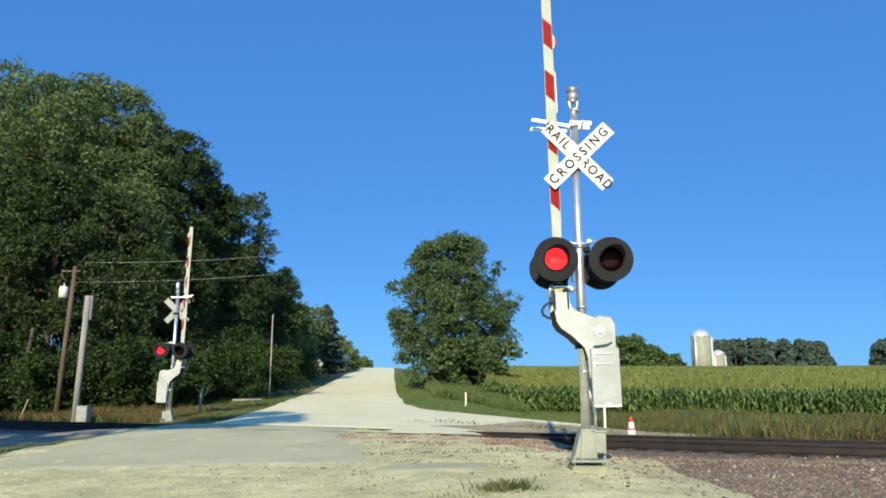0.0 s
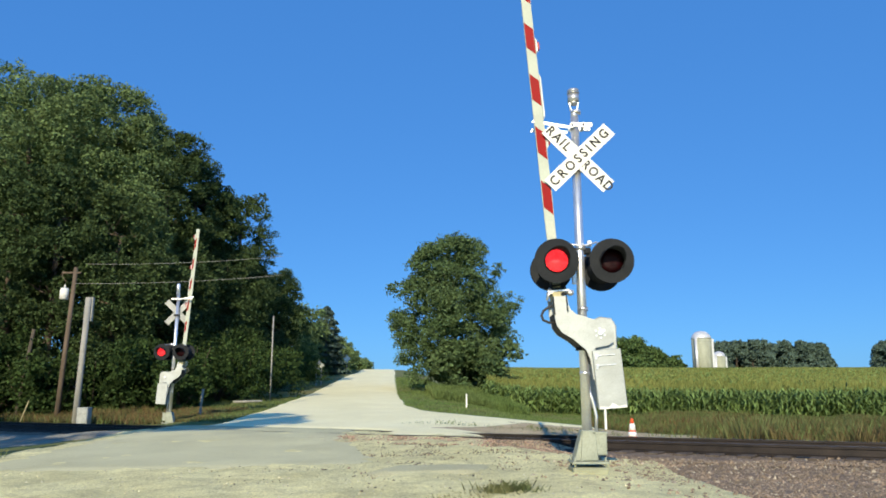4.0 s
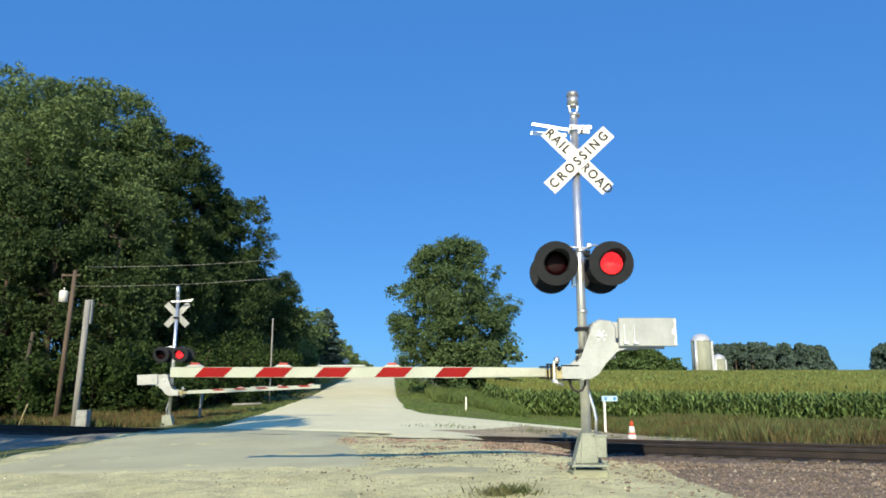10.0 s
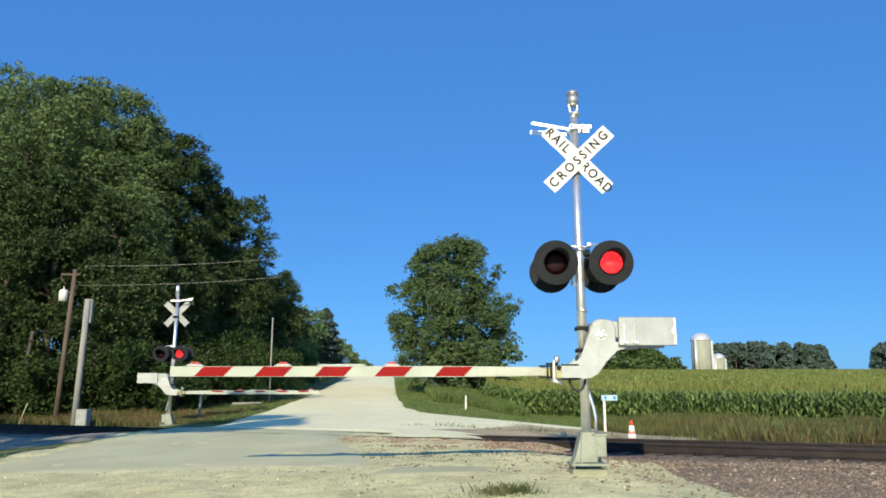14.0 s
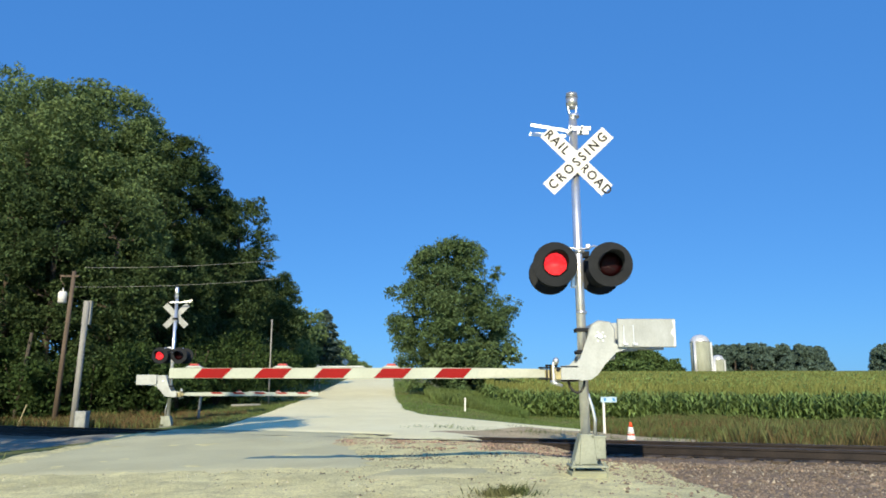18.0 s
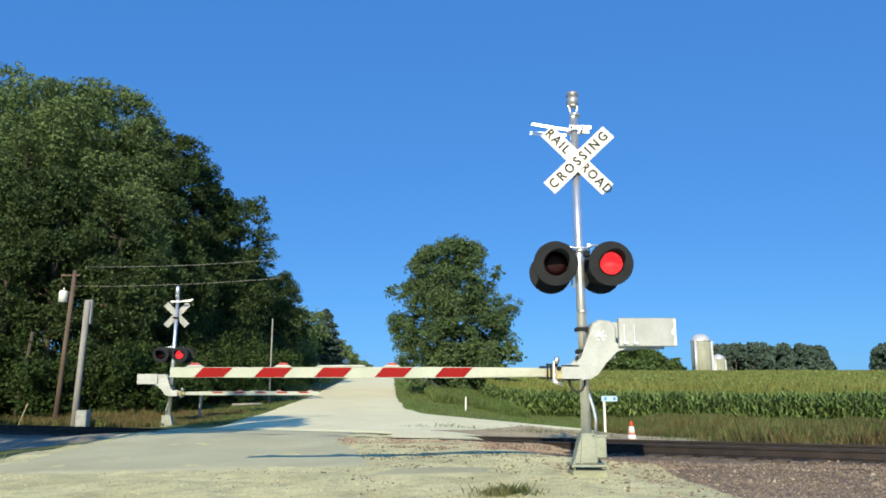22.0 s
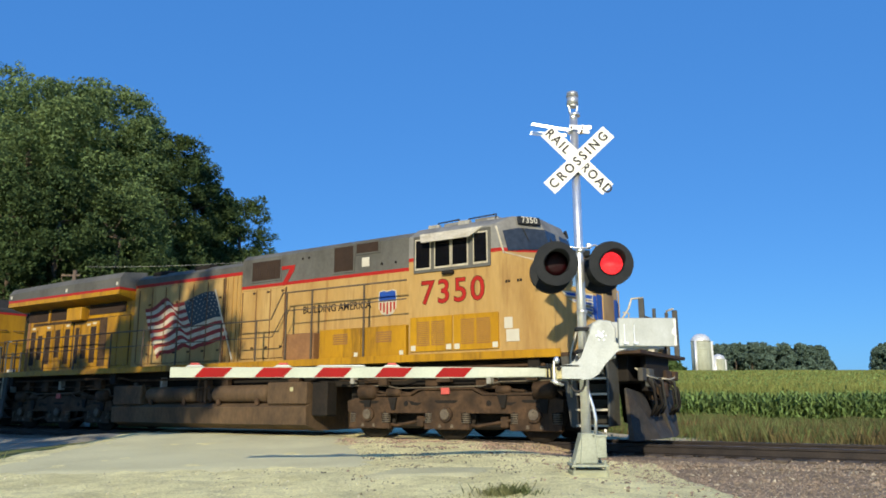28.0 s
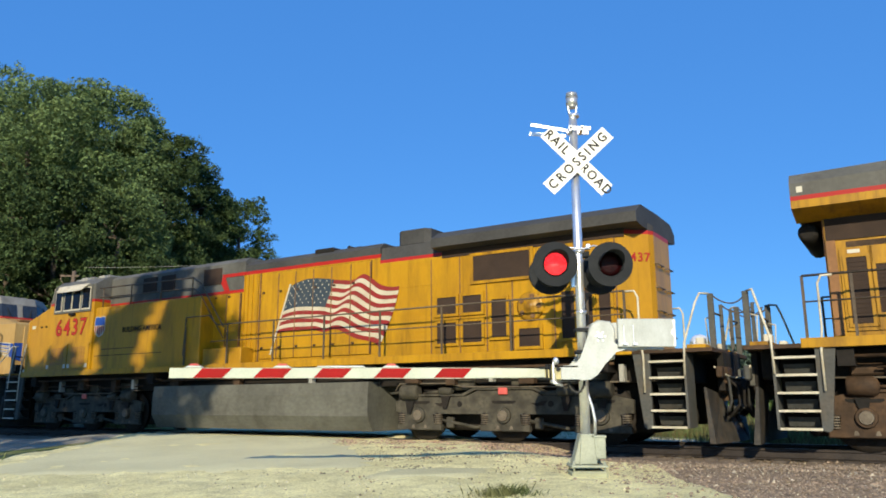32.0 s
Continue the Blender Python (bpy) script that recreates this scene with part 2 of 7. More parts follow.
def cyl(bm, p0, p1, r0, r1=None, seg=12, caps=True):
    p0, p1 = Vector(p0), Vector(p1)
    r1 = r0 if r1 is None else r1
    q = (p1 - p0).to_track_quat("Z", "Y")
    rings = []
    for p, r in ((p0, r0), (p1, r1)):
        rings.append([bm.verts.new(p + q @ Vector((r * math.cos(2 * math.pi * i / seg), r * math.sin(2 * math.pi * i / seg), 0))) for i in range(seg)])
    for i in range(seg):
        f = bm.faces.new((rings[0][i], rings[0][(i + 1) % seg], rings[1][(i + 1) % seg], rings[1][i]))
        f.smooth = True
    if caps:
        bm.faces.new(rings[0][::-1])
        bm.faces.new(rings[1])
    return bm


def tube(bm, pts, r, seg=6):
    """One bent round bar through the points, mitred at its bends."""
    p = [Vector(q) for q in pts]
    ways = [(b - a).normalized() for a, b in zip(p, p[1:])]
    turns = [ways[0]] + [(a + b).normalized() for a, b in zip(ways, ways[1:])] + [ways[-1]]
    side = ways[0].orthogonal().normalized()
    rings = []
    for q, w in zip(p, turns):
        side = (side - w * side.dot(w)).normalized()
        up = w.cross(side)
        rings.append([bm.verts.new(q + side * (r * math.cos(2 * math.pi * i / seg)) + up * (r * math.sin(2 * math.pi * i / seg))) for i in range(seg)])
    for a, b in zip(rings, rings[1:]):
        for i in range(seg):
            f = bm.faces.new((a[i], a[(i + 1) % seg], b[(i + 1) % seg], b[i]))
            f.smooth = True
    bm.faces.new(rings[0][::-1])
    bm.faces.new(rings[-1])
    return bm


def lathe(bm, prof, at=(0, 0, 0), seg=20, turn=None, round_off=True):
    """A profile of (radius, height) turned round the vertical through at; turn: a matrix for another axis."""
    turn = turn or Matrix.Identity(3)
    rings = [[bm.verts.new(Vector(at) + turn @ Vector((r * math.cos(2 * math.pi * i / seg), r * math.sin(2 * math.pi * i / seg), z))) for i in range(seg)] for r, z in prof]
    for a, b in zip(rings, rings[1:]):
        for i in range(seg):
            f = bm.faces.new((a[i], a[(i + 1) % seg], b[(i + 1) % seg], b[i]))
            f.smooth = round_off
    bm.faces.new(rings[0][::-1])
    bm.faces.new(rings[-1])
    return bm




def letters(name, text, size, material, parent, m, depth=.004, spacing=1.0, label="", bold=0.0, width=1.0):
    cu = bpy.data.curves.new(name, "FONT")
    cu.body, cu.size, cu.extrude, cu.align_x, cu.align_y, cu.space_character, cu.offset = text, size, depth, "CENTER", "CENTER", spacing, bold
    cu.resolution_u = 3
    tmp = bpy.data.objects.new(name, cu)
    scene.collection.objects.link(tmp)
    bpy.context.view_layer.update()
    me = bpy.data.meshes.new_from_object(tmp.evaluated_get(bpy.context.evaluated_depsgraph_get()))
    bpy.data.objects.remove(tmp)
    me.transform(m @ Matrix.Diagonal((width, 1, 1, 1)))
    me.name = name
    me.materials.clear()
    me.materials.append(material)
    ob = new(name, me)
    ob.parent = parent
    if label:
        tagged(ob, label)
    return ob


def sheet(name, verts, faces, material, parent=None, smooth=False):
    me = bpy.data.meshes.new(name)
    me.from_pydata(verts, [], faces)
    for m in (material if isinstance(material, (list, tuple)) else [material]):
        me.materials.append(m)
    if smooth:
        me.polygons.foreach_set("use_smooth", [True] * len(me.polygons))
    ob = new(name, me)
    if parent:
        ob.parent = parent
    return ob


# ---- the lie of the land ----
UX, UY, NX, NY, TRACK = .8464, -.5325, .5325, .8464, 14.6     # along the track, across it, its distance


def along(x, y):
    return UX * x + UY * y, NX * x + NY * y - TRACK


def on_track(al, q):
    return UX * al + NX * (TRACK + q), UY * al + NY * (TRACK + q)


def rail_z(al):
    return .475 + .00487 * max(-260, min(120, al))


def step(a, b, v):
    v = max(0.0, min(1.0, (v - a) / (b - a)))
    return v * v * (3 - 2 * v)


def road_x(y):
    return -5.3 - .066 * (y - 34)


ROAD_H = ((-500, -.3), (0, 0), (22, .42), (34, .60), (56, 1.55), (100, 4.1), (150, 6.6), (175, 6.9), (260, 6.2), (1000, 3), (5000, 0))
FIELD_H = ((-500, -.3), (0, 0), (22, .05), (45, -.05), (70, .9), (100, 2.3), (150, 4.75), (200, 6.7), (232, 7.6), (265, 7.7), (1000, 5), (5000, 0))


def profile(rows, y):
    for (a, p), (b, q) in zip(rows, rows[1:]):
        if y <= b:
            f = (y - a) / (b - a)
            return p + (q - p) * f
    return rows[-1][1]


def ground_z(x, y):
    al, q = along(x, y)
    zt = rail_z(al)
    off = x - road_x(y)
    if q < 0:
        z = zt - .03 - .12 * step(2, 5, -q) + (-.32) * step(4, 15, -q) - .1 * step(15, 40, -q)
        bed = step(4.5, 7.0, abs(off))
        z -= bed * (.19 * step(.0, 1.0, 3.2 + q) + .12 * step(1.5, 4, -q) * step(9, 4, -q))
        return z + .015 * noise.noise((x * .9, y * .9, 0))
    w = step(4.5, 13, off)
    far = profile(ROAD_H, y) * (1 - w) + profile(FIELD_H, y) * w
    if off < 0:
        far -= .25 * step(5, 9, -off) * step(20, 28, y)
    k = step(1.9, 9, q)
    bed = step(4.2, 6.5, abs(off))
    z = (zt - .03 - .19 * bed) * (1 - k) + far * k
    return z + (.03 * noise.noise((x * .5, y * .5, 3)) * step(3, 8, q) + .25 * noise.noise((x * .05, y * .05, 7)) * step(40, 120, y))


def make_ground():
    verts, faces, rings = [], [], []
    radii = [0.0]
    r = 1.0
    while r < 4300:
        radii.append(r)
        r *= 1.032 if r < 330 else 1.2
        r += .05
    angles = []
    a = -180.0
    while a < 180:
        angles.append(a)
        a += .8 if -48 < a < 48 else 4.0
    for r in radii[1:]:
        ring = []
        for a in angles:
            x, y = r * math.sin(radians(a)), r * math.cos(radians(a))
            ring.append(len(verts))
            verts.append((x, y, ground_z(x, y) - .03))
        rings.append(ring)
    n = len(angles)
    for p, q in zip(rings, rings[1:]):
        for i in range(n):
            j = (i + 1) % n
            faces.append((p[i], p[j], q[j], q[i])[::-1])
    verts.append((0, 0, ground_z(0, 0) - .03))
    for i in range(n):
        faces.append((rings[0][i], rings[0][(i + 1) % n], len(verts) - 1))
    ob = sheet("ground", verts, faces, GRASS, smooth=True)
    return tagged(ob, "rough mown grass and weeds on gently rising farmland", "ground", kind="structure")


make_ground()


def strip(name, rows, cross, material, label, category, lift=.0, wob=.25):
    """A surface laid on the ground: rows of (left point, right point), cross pieces between them, with ragged sides."""
    verts, faces = [], []
    for i, ((x0, y0), (x1, y1)) in enumerate(rows):
        for j in range(cross + 1):
            f = j / cross
            if j in (0, cross):
                f += wob * (.5 * noise.noise((i * .7, j, 1.3)) + .5 * noise.noise((i * .23, j, 5.1))) * (1 / max(1, math.hypot(x1 - x0, y1 - y0)))
            x, y = x0 + (x1 - x0) * f, y0 + (y1 - y0) * f
            sunk = -.05 if j in (0, cross) or i in (0, len(rows) - 1) else 0
            rough = .030 * noise.noise((x * 1.7, y * 1.7, 2)) + .018 * noise.noise((x * 5, y * 5, 6)) if name == "dirt_shoulder" and y > 4 else 0
            verts.append((x, y, ground_z(x, y) + lift + sunk + rough * step(3.4, 1.2, x)))
    w = cross + 1
    for i in range(len(rows) - 1):
        for j in range(cross):
            faces.append((i * w + j, i * w + j + 1, (i + 1) * w + j + 1, (i + 1) * w + j))
    ob = sheet(name, verts, faces, material, smooth=True)
    return tagged(ob, label, category, kind="structure")


MOUTH = ((17, 5.0), (18, 5.2), (22, 8.0), (26, 9.2), (29, 7.6), (31, 5.8), (34, 4.6), (38, 3.75), (45, 3.5), (56, 3.25), (300, 3.2))      # how wide the road opens towards the crossing


def far_road():
    rows, y = [], 17.0
    while y < 230:
        c = road_x(y)
        a = max(c - 2.8, (TRACK + 1.4 - NY * y) / NX) if y < 40 else c - 2.8
        rows.append(((min(a, c + 3), y), (c + profile(MOUTH, y), y)))
        y += .5 if y < 45 else 2.5
    strip("road", rows, 16, LIME, "pale crushed limestone country road climbing a hill", "road", .05, .25)


far_road()
# the field drive that leaves the road beside the rails
strip("field_drive", [(on_track(a, 11.0), on_track(a, 8.8)) for a in [-19 + .5 * i for i in range(20)]], 6, LIME,
      "pale gravel field drive beside the railway", "drive", .055, .8)
# bare soil between the rails and the drive
strip("bare_soil", [(on_track(a, 8.9), on_track(a, 1.7)) for a in [-11.5 + .5 * i for i in range(24)]], 10, SOIL,
      "pinkish bare soil between the rails and the field drive", "ground", .062, 1.2)
strip("gravel_margin", [(on_track(a, -6.2), on_track(a, -1.5)) for a in [-60 + .8 * i for i in range(55)]], 8, MARGIN,
      "dark gravel margin beside the near rail", "ground", .012, .8)
# near side: dirt shoulder all round the camera, worn asphalt before the rails
strip("dirt_shoulder", [((-7.9 - .02 * y, y), (min(3.3 + .12 * noise.noise((y, 0, 4)), max((TRACK - 2.6 - NY * y) / NX, min(.9 + .3 * noise.noise((y * .8, 3, 4)), (TRACK + 1.9 - NY * y) / NX))), y)) for y in [-30 + .5 * i for i in range(60)] + [.12 * i for i in range(190)]], 90, TAN,
      "dusty tan dirt and gravel shoulder", "ground", .008, .5)
strip("asphalt_approach", [((max(road_x(y) - 3.7, -14), y), (min(-.9 + .25 * noise.noise((y, 2, 2)) - 1.1 * step(11.5, 17, y) , (TRACK + 1.6 - NY * y) / NX), y)) for y in [11.2 + .25 * i for i in range(52)]], 16, TAR,
      "worn grey asphalt approach to the crossing", "road", .024, .9)


strip("tar_patch", [((-.75 - .3 * math.sin(y * 2), y), (.55 + .5 * (y - 10.2), y)) for y in [10.0 + .12 * i for i in range(9)]], 8, CRUST,
      "thin grey tar patch worn into the dirt", "ground", .034, .5)
strip("gravel_bank", [((max(2.9, -3 + (14 - y)), y), (min(40, (TRACK - 1.6 - NY * y) / NX), y)) for y in [-14 + .5 * i for i in range(56)]], 24, BALLAST,
      "dark pinkish gravel bank between the dirt and the rails", "ground", .004, .3)


# ---- track ----
def make_track():
    verts, faces = [], []
    for i in range(330):
        a = -230 + i
        for q, dz in ((-3.6, -.62), (-2.3, -.27), (-1.5, -.2), (0, -.2), (1.5, -.2), (2.3, -.27), (3.6, -.62)):
            x, y = on_track(a + .0, q + .15 * noise.noise((a * .6, q, 0)))
            verts.append((x, y, rail_z(a) + dz + .03 * noise.noise((a * .8, q * 2, 4))))
    for i in range(329):
        for j in range(6):
            faces.append((i * 7 + j, i * 7 + j + 1, (i + 1) * 7 + j + 1, (i + 1) * 7 + j)[::-1])
    tagged(sheet("ballast_bed", verts, faces, BALLAST, smooth=True), "pinkish grey crushed stone ballast under the railway track", "ballast", kind="structure")
    track = thing("railway_track", "single railway track, rusty rails on dark timber ties", "railway track", kind="structure")
    # rail section swept along the line
    for side in (-1, 1):
        c = side * .755
        web = [(-.07, -.18), (.07, -.18), (.07, -.165), (.012, -.145), (.012, -.05), (.036, -.04), (.036, -.006), (-.036, -.006), (-.036, -.04), (-.012, -.05), (-.012, -.145), (-.07, -.165)]
        bm = bmesh.new()
        prev = None
        for a in (-230, -140, -80, -40, -10, 20, 60, 100):
            ring = []
            for w, z in web:
                x, y = on_track(a, c + w)
                ring.append(bm.verts.new((x, y, rail_z(a) + z)))
            if prev:
                for i in range(len(web)):
                    bm.faces.new((prev[i], prev[(i + 1) % len(web)], ring[(i + 1) % len(web)], ring[i]))
            prev = ring
        bmesh.ops.recalc_face_normals(bm, faces=bm.faces)
        rail = part("rail", bm, STEEL, track, "rust-brown steel rail")
        bm = bmesh.new()
        for a, b in ((-230, 100),):
            v = []
            for al in (a, b):
                for w in (-.03, .03):
                    x, y = on_track(al, c + w)
                    v.append(bm.verts.new((x, y, rail_z(al) + .0)))
            bm.faces.new((v[0], v[1], v[3], v[2]))
        part("rail_head", bm, SHINE, rail, "polished running surface of the rail")
    tie = bmesh.new()
    box(tie, -1.3, 1.3, -.115, .115, -.17, 0, .012)
    first = part("tie", tie, TIE, track)
    tie_me = first.data
    turn = math.degrees(math.atan2(NY, NX))
    k, a = 0, -40.0
    while a < 34:
        x, y = on_track(a, 0)
        off = abs(x - road_x(y))
        if off > 5.0:
            ob = first if k == 0 else new("tie", tie_me)
            ob.parent = track
            ob.matrix_basis = pose(x, y, rail_z(a) - .165, 0, 0, turn + random.uniform(-1, 1))
            k += 1
        a += .52


make_track()


def heap_z(al, q):
    """Gravel heaped against the near rail beside the road; falls away towards the open bank."""
    return rail_z(al) - .045 - .10 * step(1.2, 2.4, -q) - .22 * step(2.0, 3.2, -q) - .24 * step(-6.6, -4.9, al) + .02 * noise.noise((al * 3, q * 3, 1))


def gravel_heap():
    verts, faces, n = [], [], 9
    for i in range(66):
        al = -13 + .18 * i
        for j in range(n):
            q = -.80 - 2.4 * j / (n - 1)
            x, y = on_track(al, q)
            verts.append((x, y, heap_z(al, q)))
    for i in range(65):
        for j in range(n - 1):
            faces.append((i * n + j, (i + 1) * n + j, (i + 1) * n + j + 1, i * n + j + 1))
    tagged(sheet("gravel_heap", verts, faces, SOIL, smooth=True), "pinkish gravel heaped against the near rail", "gravel", kind="structure")


gravel_heap()


# ---- the crossing signals ----
MOVING = []            # (object, rows) pairs, keyed at the end
FLIP0, FLIP = .456, .5948
REST = 1.63 - .37      # height of the lowered arm above the base


def blink_rows(at, first, fold, way):
    """The lit disc faces out while its lamp is on, and folds back into its housing while it is off."""
    on, off = pose(*at), pose(at[0], at[1] - way * .2, at[2], fold, 0, 0)
    rows, lit, k = [(0, on if first else off)], first, 0
    while FLIP0 + k * FLIP < 32:
        t = math.ceil((FLIP0 + k * FLIP) * FPS) / FPS
        rows.append((t - 1 / FPS, on if lit else off))
        lit = not lit
        rows.append((t, on if lit else off))
        k += 1
    rows.append((32, on if lit else off))
    return rows


def lamp_head(sig, x, y, z, way, lit_first, tilt, sight):
    """A round lamp with its black backing disc and hood; way: -1 faces the road before it, 1 the road behind."""
    t = Matrix.Rotation(radians(90 if way < 0 else -90), 3, "X") @ Matrix.Rotation(radians(tilt), 3, "X" )
    bm = bmesh.new()
    lathe(bm, ((.298, -.03), (.304, 0), (.304, .010), (.17, .020), (.168, -.03)), (x, y, z), 32, t, False)
    head = part("backing_disc", bm, BLACK, sig, "flat black round backing disc of a flasher lamp")
    bm = bmesh.new()
    lathe(bm, ((.16, -.36), (.19, -.33), (.20, -.06), (.20, -.03)), (x, y, z), 24, t)
    part("lamp_housing", bm, BLACK, head, "black cast lamp housing", True)
    bm = bmesh.new()                     # hood: a half pipe over the lens, longest at the top
    n = 22
    inner, outer, inner2, outer2 = [], [], [], []
    for i in range(n + 1):
        a = math.pi * (-.16 + 1.32 * i / n)
        long = .05 + .25 * max(0, math.sin(a)) ** .8
        for lst, r, h in ((inner, .163, .015), (outer, .172, .015), (inner2, .163, long), (outer2, .172, long)):
            lst.append(bm.verts.new(Vector((x, y, z)) + t @ Vector((r * math.cos(a) , (r * math.sin(a)) * (1 if way < 0 else -1), h))))
    for i in range(n):
        for p, q in ((inner, inner2), (outer, outer2), (inner2, outer2)):
            bm.faces.new((p[i], p[i + 1], q[i + 1], q[i]))
    part("hood", bm, BLACK, head, "black sheet metal hood over the lamp", True)
    bm = bmesh.new()
    lathe(bm, ((.16, -.029), (.16, -.026), (.10, -.018), (.02, -.014)), (x, y, z), 24, t)
    part("lens", bm, LENS, head, "dark red glass lens", True)
    bm = bmesh.new()
    lathe(bm, ((.154, -.0006), (.154, .0006), (.01, .0008)), (0, 0, 0), 24, Matrix.Rotation(radians(90 if way < 0 else -90), 3, "X"))
    glow = part("lit_lamp", bm, GLOW, head, "glowing red flasher light", True)
    MOVING.append((glow, blink_rows((x, y + way * .012, z), lit_first, way * (90 - sight), way)))


def blade(sig, angle, words, x, z, y, back):
    """One board of the crossbuck with its words in pieces of (text, place along the board)."""
    bm = bmesh.new()
    box(bm, -.61, .61, -.004, .004, -.1145, .1145, .002)
    turn = Matrix.Translation((x, y, z)) @ Matrix.Rotation(radians(-angle), 4, "Y")
    bm.transform(turn)
    ob = part("crossbuck_board", bm, ZINC if back else WHITE, sig, "white reflective crossbuck board" if not back else "plain grey back of a crossbuck board")
    if not back:
        for text, at, wide in words:
            letters("lettering", text, .19, LETTER, ob, turn @ Matrix.Translation((at, -.0075, 0)) @ Matrix.Rotation(radians(90), 4, "X"), .0015, wide, "black capital letters", .004, .9)
    return ob


def crossing_signal(name, m, facing_us):
    """Origin on the ground at the mast's foot; the mast's own front is -y. facing_us: its front is the one the camera sees."""
    sig = thing(name, "silver railway crossing signal with crossbuck, red flashers and striped gate" if facing_us else
                "silver railway crossing signal with blank crossbuck back and striped gate", "crossing signal", m, "crossing signals")
    bm = bmesh.new()
    box(bm, -.235, .235, -.22, .22, -.14, -.03, .02)
    part("foundation", bm, CONCRETE, sig, "pale concrete footing")
    bm = bmesh.new()
    box(bm, -.24, .24, -.22, .22, .015, .045, .006)
    for sx in (-.2, .2):
        for sy in (-.17, .17):
            cyl(bm, (sx, sy, -.04), (sx, sy, .1), .014, seg=6)
            cyl(bm, (sx, sy, .045), (sx, sy, .07), .026, seg=6)
    part("base_plate", bm, CASTING, sig, "bolted grey base plate")
    bm = bmesh.new()
    prism(bm, [(-.2, .05), (.12, .05), (.09, .44), (-.09, .44)], -.13, .13, "y", .012)
    prism(bm, [(-.12, .05), (-.09, .05), (-.06, .42), (-.09, .42)], -.17, -.13, "y")
    part("base_casting", bm, CASTING, sig, "grey-green painted cast mast base")
    bm = bmesh.new()
    box(bm, .06, .24, -.12, .1, .12, .40, .012)
    box(bm, .05, .25, -.13, .11, .39, .42, .006)
    cyl(bm, (.15, -.13, .3), (.15, -.12, .3), .02, seg=8)
    part("junction_box", bm, CASTING, sig, "grey-green junction box bolted to the mast base")
    bm = bmesh.new()
    cyl(bm, (0, 0, .3), (-.02, 0, 4.88), .066, .060, 20)
    cyl(bm, (-.02, 0, 4.86), (-.022, 0, 4.98), .060, .045, 20)
    for z in (1.17, 2.05, 4.93):
        cyl(bm, (0, 0, z), (0, 0, z + .045), .074, .074, 20)
    part("mast", bm, GALV, sig, "brushed aluminium mast")
    bm = bmesh.new()
    tube(bm, [(.12, -.02, .42), (.13, -.02, .62), (.10, -.02, .78), (.05, -.01, .95), (.03, 0, 1.05)], .022, 8)
    part("conduit", bm, GALV, sig, "bent grey conduit up the mast")
    if facing_us:
        bm = bmesh.new()
        for r0, r1, z0, z1 in ((.05, .08, 5.07, 5.10), (.083, .083, 5.10, 5.235), (.090, .090, 5.235, 5.25), (.085, .082, 5.25, 5.30), (.06, .02, 5.30, 5.32)):
            cyl(bm, (-.025, 0, z0), (-.025, 0, z1), r0, r1, 20)
        part("bell", bm, BELL, sig, "silver electronic bell on top of the mast")
        for sx in (-.07, .07):      # forked bracket that holds the bell
            bm = bmesh.new()
            prism(bm, [(-.025 + sx * .45, 4.97), (-.025 + sx * .8, 4.99), (-.025 + sx * 1.15, 5.12), (-.025 + sx * .85, 5.12)], -.03, .03, "y", .004)
            part("bell_fork", bm, GALV, sig, "pale forked bell bracket")
    else:
        bm = bmesh.new()
        lathe(bm, ((.07, 4.88), (.07, 5.3), (.03, 5.34)), seg=14)
        part("mast_cap", bm, GALV, sig)
    bm = bmesh.new()      # the bracket of the crossbuck, with its arms to the rear pair
    box(bm, -.1, .22, -.10, -.07, 4.70, 4.76, .004)
    box(bm, -.1, .22, .07, .10, 4.70, 4.76, .004)
    box(bm, -.09, -.05, -.1, .1, 4.69, 4.77, .004)
    box(bm, .07, .11, -.1, .1, 4.69, 4.77, .004)
    for y0, z0 in ((-.085, 4.73), (.085, 4.71)):
        prism(bm, [(-.1, z0 - .02), (-.1, z0 + .02), (-.62, z0 + .11 if y0 < 0 else z0 + .06), (-.64, z0 + .07 if y0 < 0 else z0 + .01)], y0 + .1 - .012, y0 + .1 + .012)
    part("crossbuck_bracket", bm, GALV, sig, "galvanised clamp and spreader arms at the crossbuck")
    cx, cz = .02, 4.235
    blade(sig, 45 - 1, (("CROSSING", -.01, 1.5),), cx, cz, -.112, not facing_us)
    blade(sig, -45 - 1, (("RAIL", -.385, 1.3), ("ROAD", .385, 1.25)), cx - .03, cz, -.100, not facing_us)
    # black clamp doubles as the boards' shade on the mast
    bm = bmesh.new()
    box(bm, -.09, .09, -.1, .1, cz - .17, cz - .10, .01)
    part("crossbuck_clamp", bm, BLACK, sig, "dark clamp behind the crossbuck, also its shade on the mast")
    bm = bmesh.new()      # cross arm of the flashers
    tube(bm, [(-.37, -.04, 2.97), (-.2, -.07, 2.985), (-.06, -.085, 2.955), (.06, -.085, 2.955), (.2, -.07, 3.0), (.34, -.04, 2.97)], .013, 8)
    cyl(bm, (0, 0, 2.90), (0, 0, 2.96), .08, seg=16)
    box(bm, .09, .15, -.07, .0, 2.95, 3.03, .008)
    for sx in (-.385, .36):
        cyl(bm, (sx, -.26, 2.78), (sx, .3, 2.76), .03, seg=8)
        cyl(bm, (sx, 0, 2.76), (sx, 0, 2.98), .025, seg=8)
    part("cross_arm", bm, GALV, sig, "galvanised cross arm carrying the flashers")
    bm = bmesh.new()
    box(bm, -.09, .14, -.04, .1, 2.85, 2.935, .01)
    part("arm_clamp", bm, BLACK, sig, "dark clamp of the cross arm")
    bm = bmesh.new()
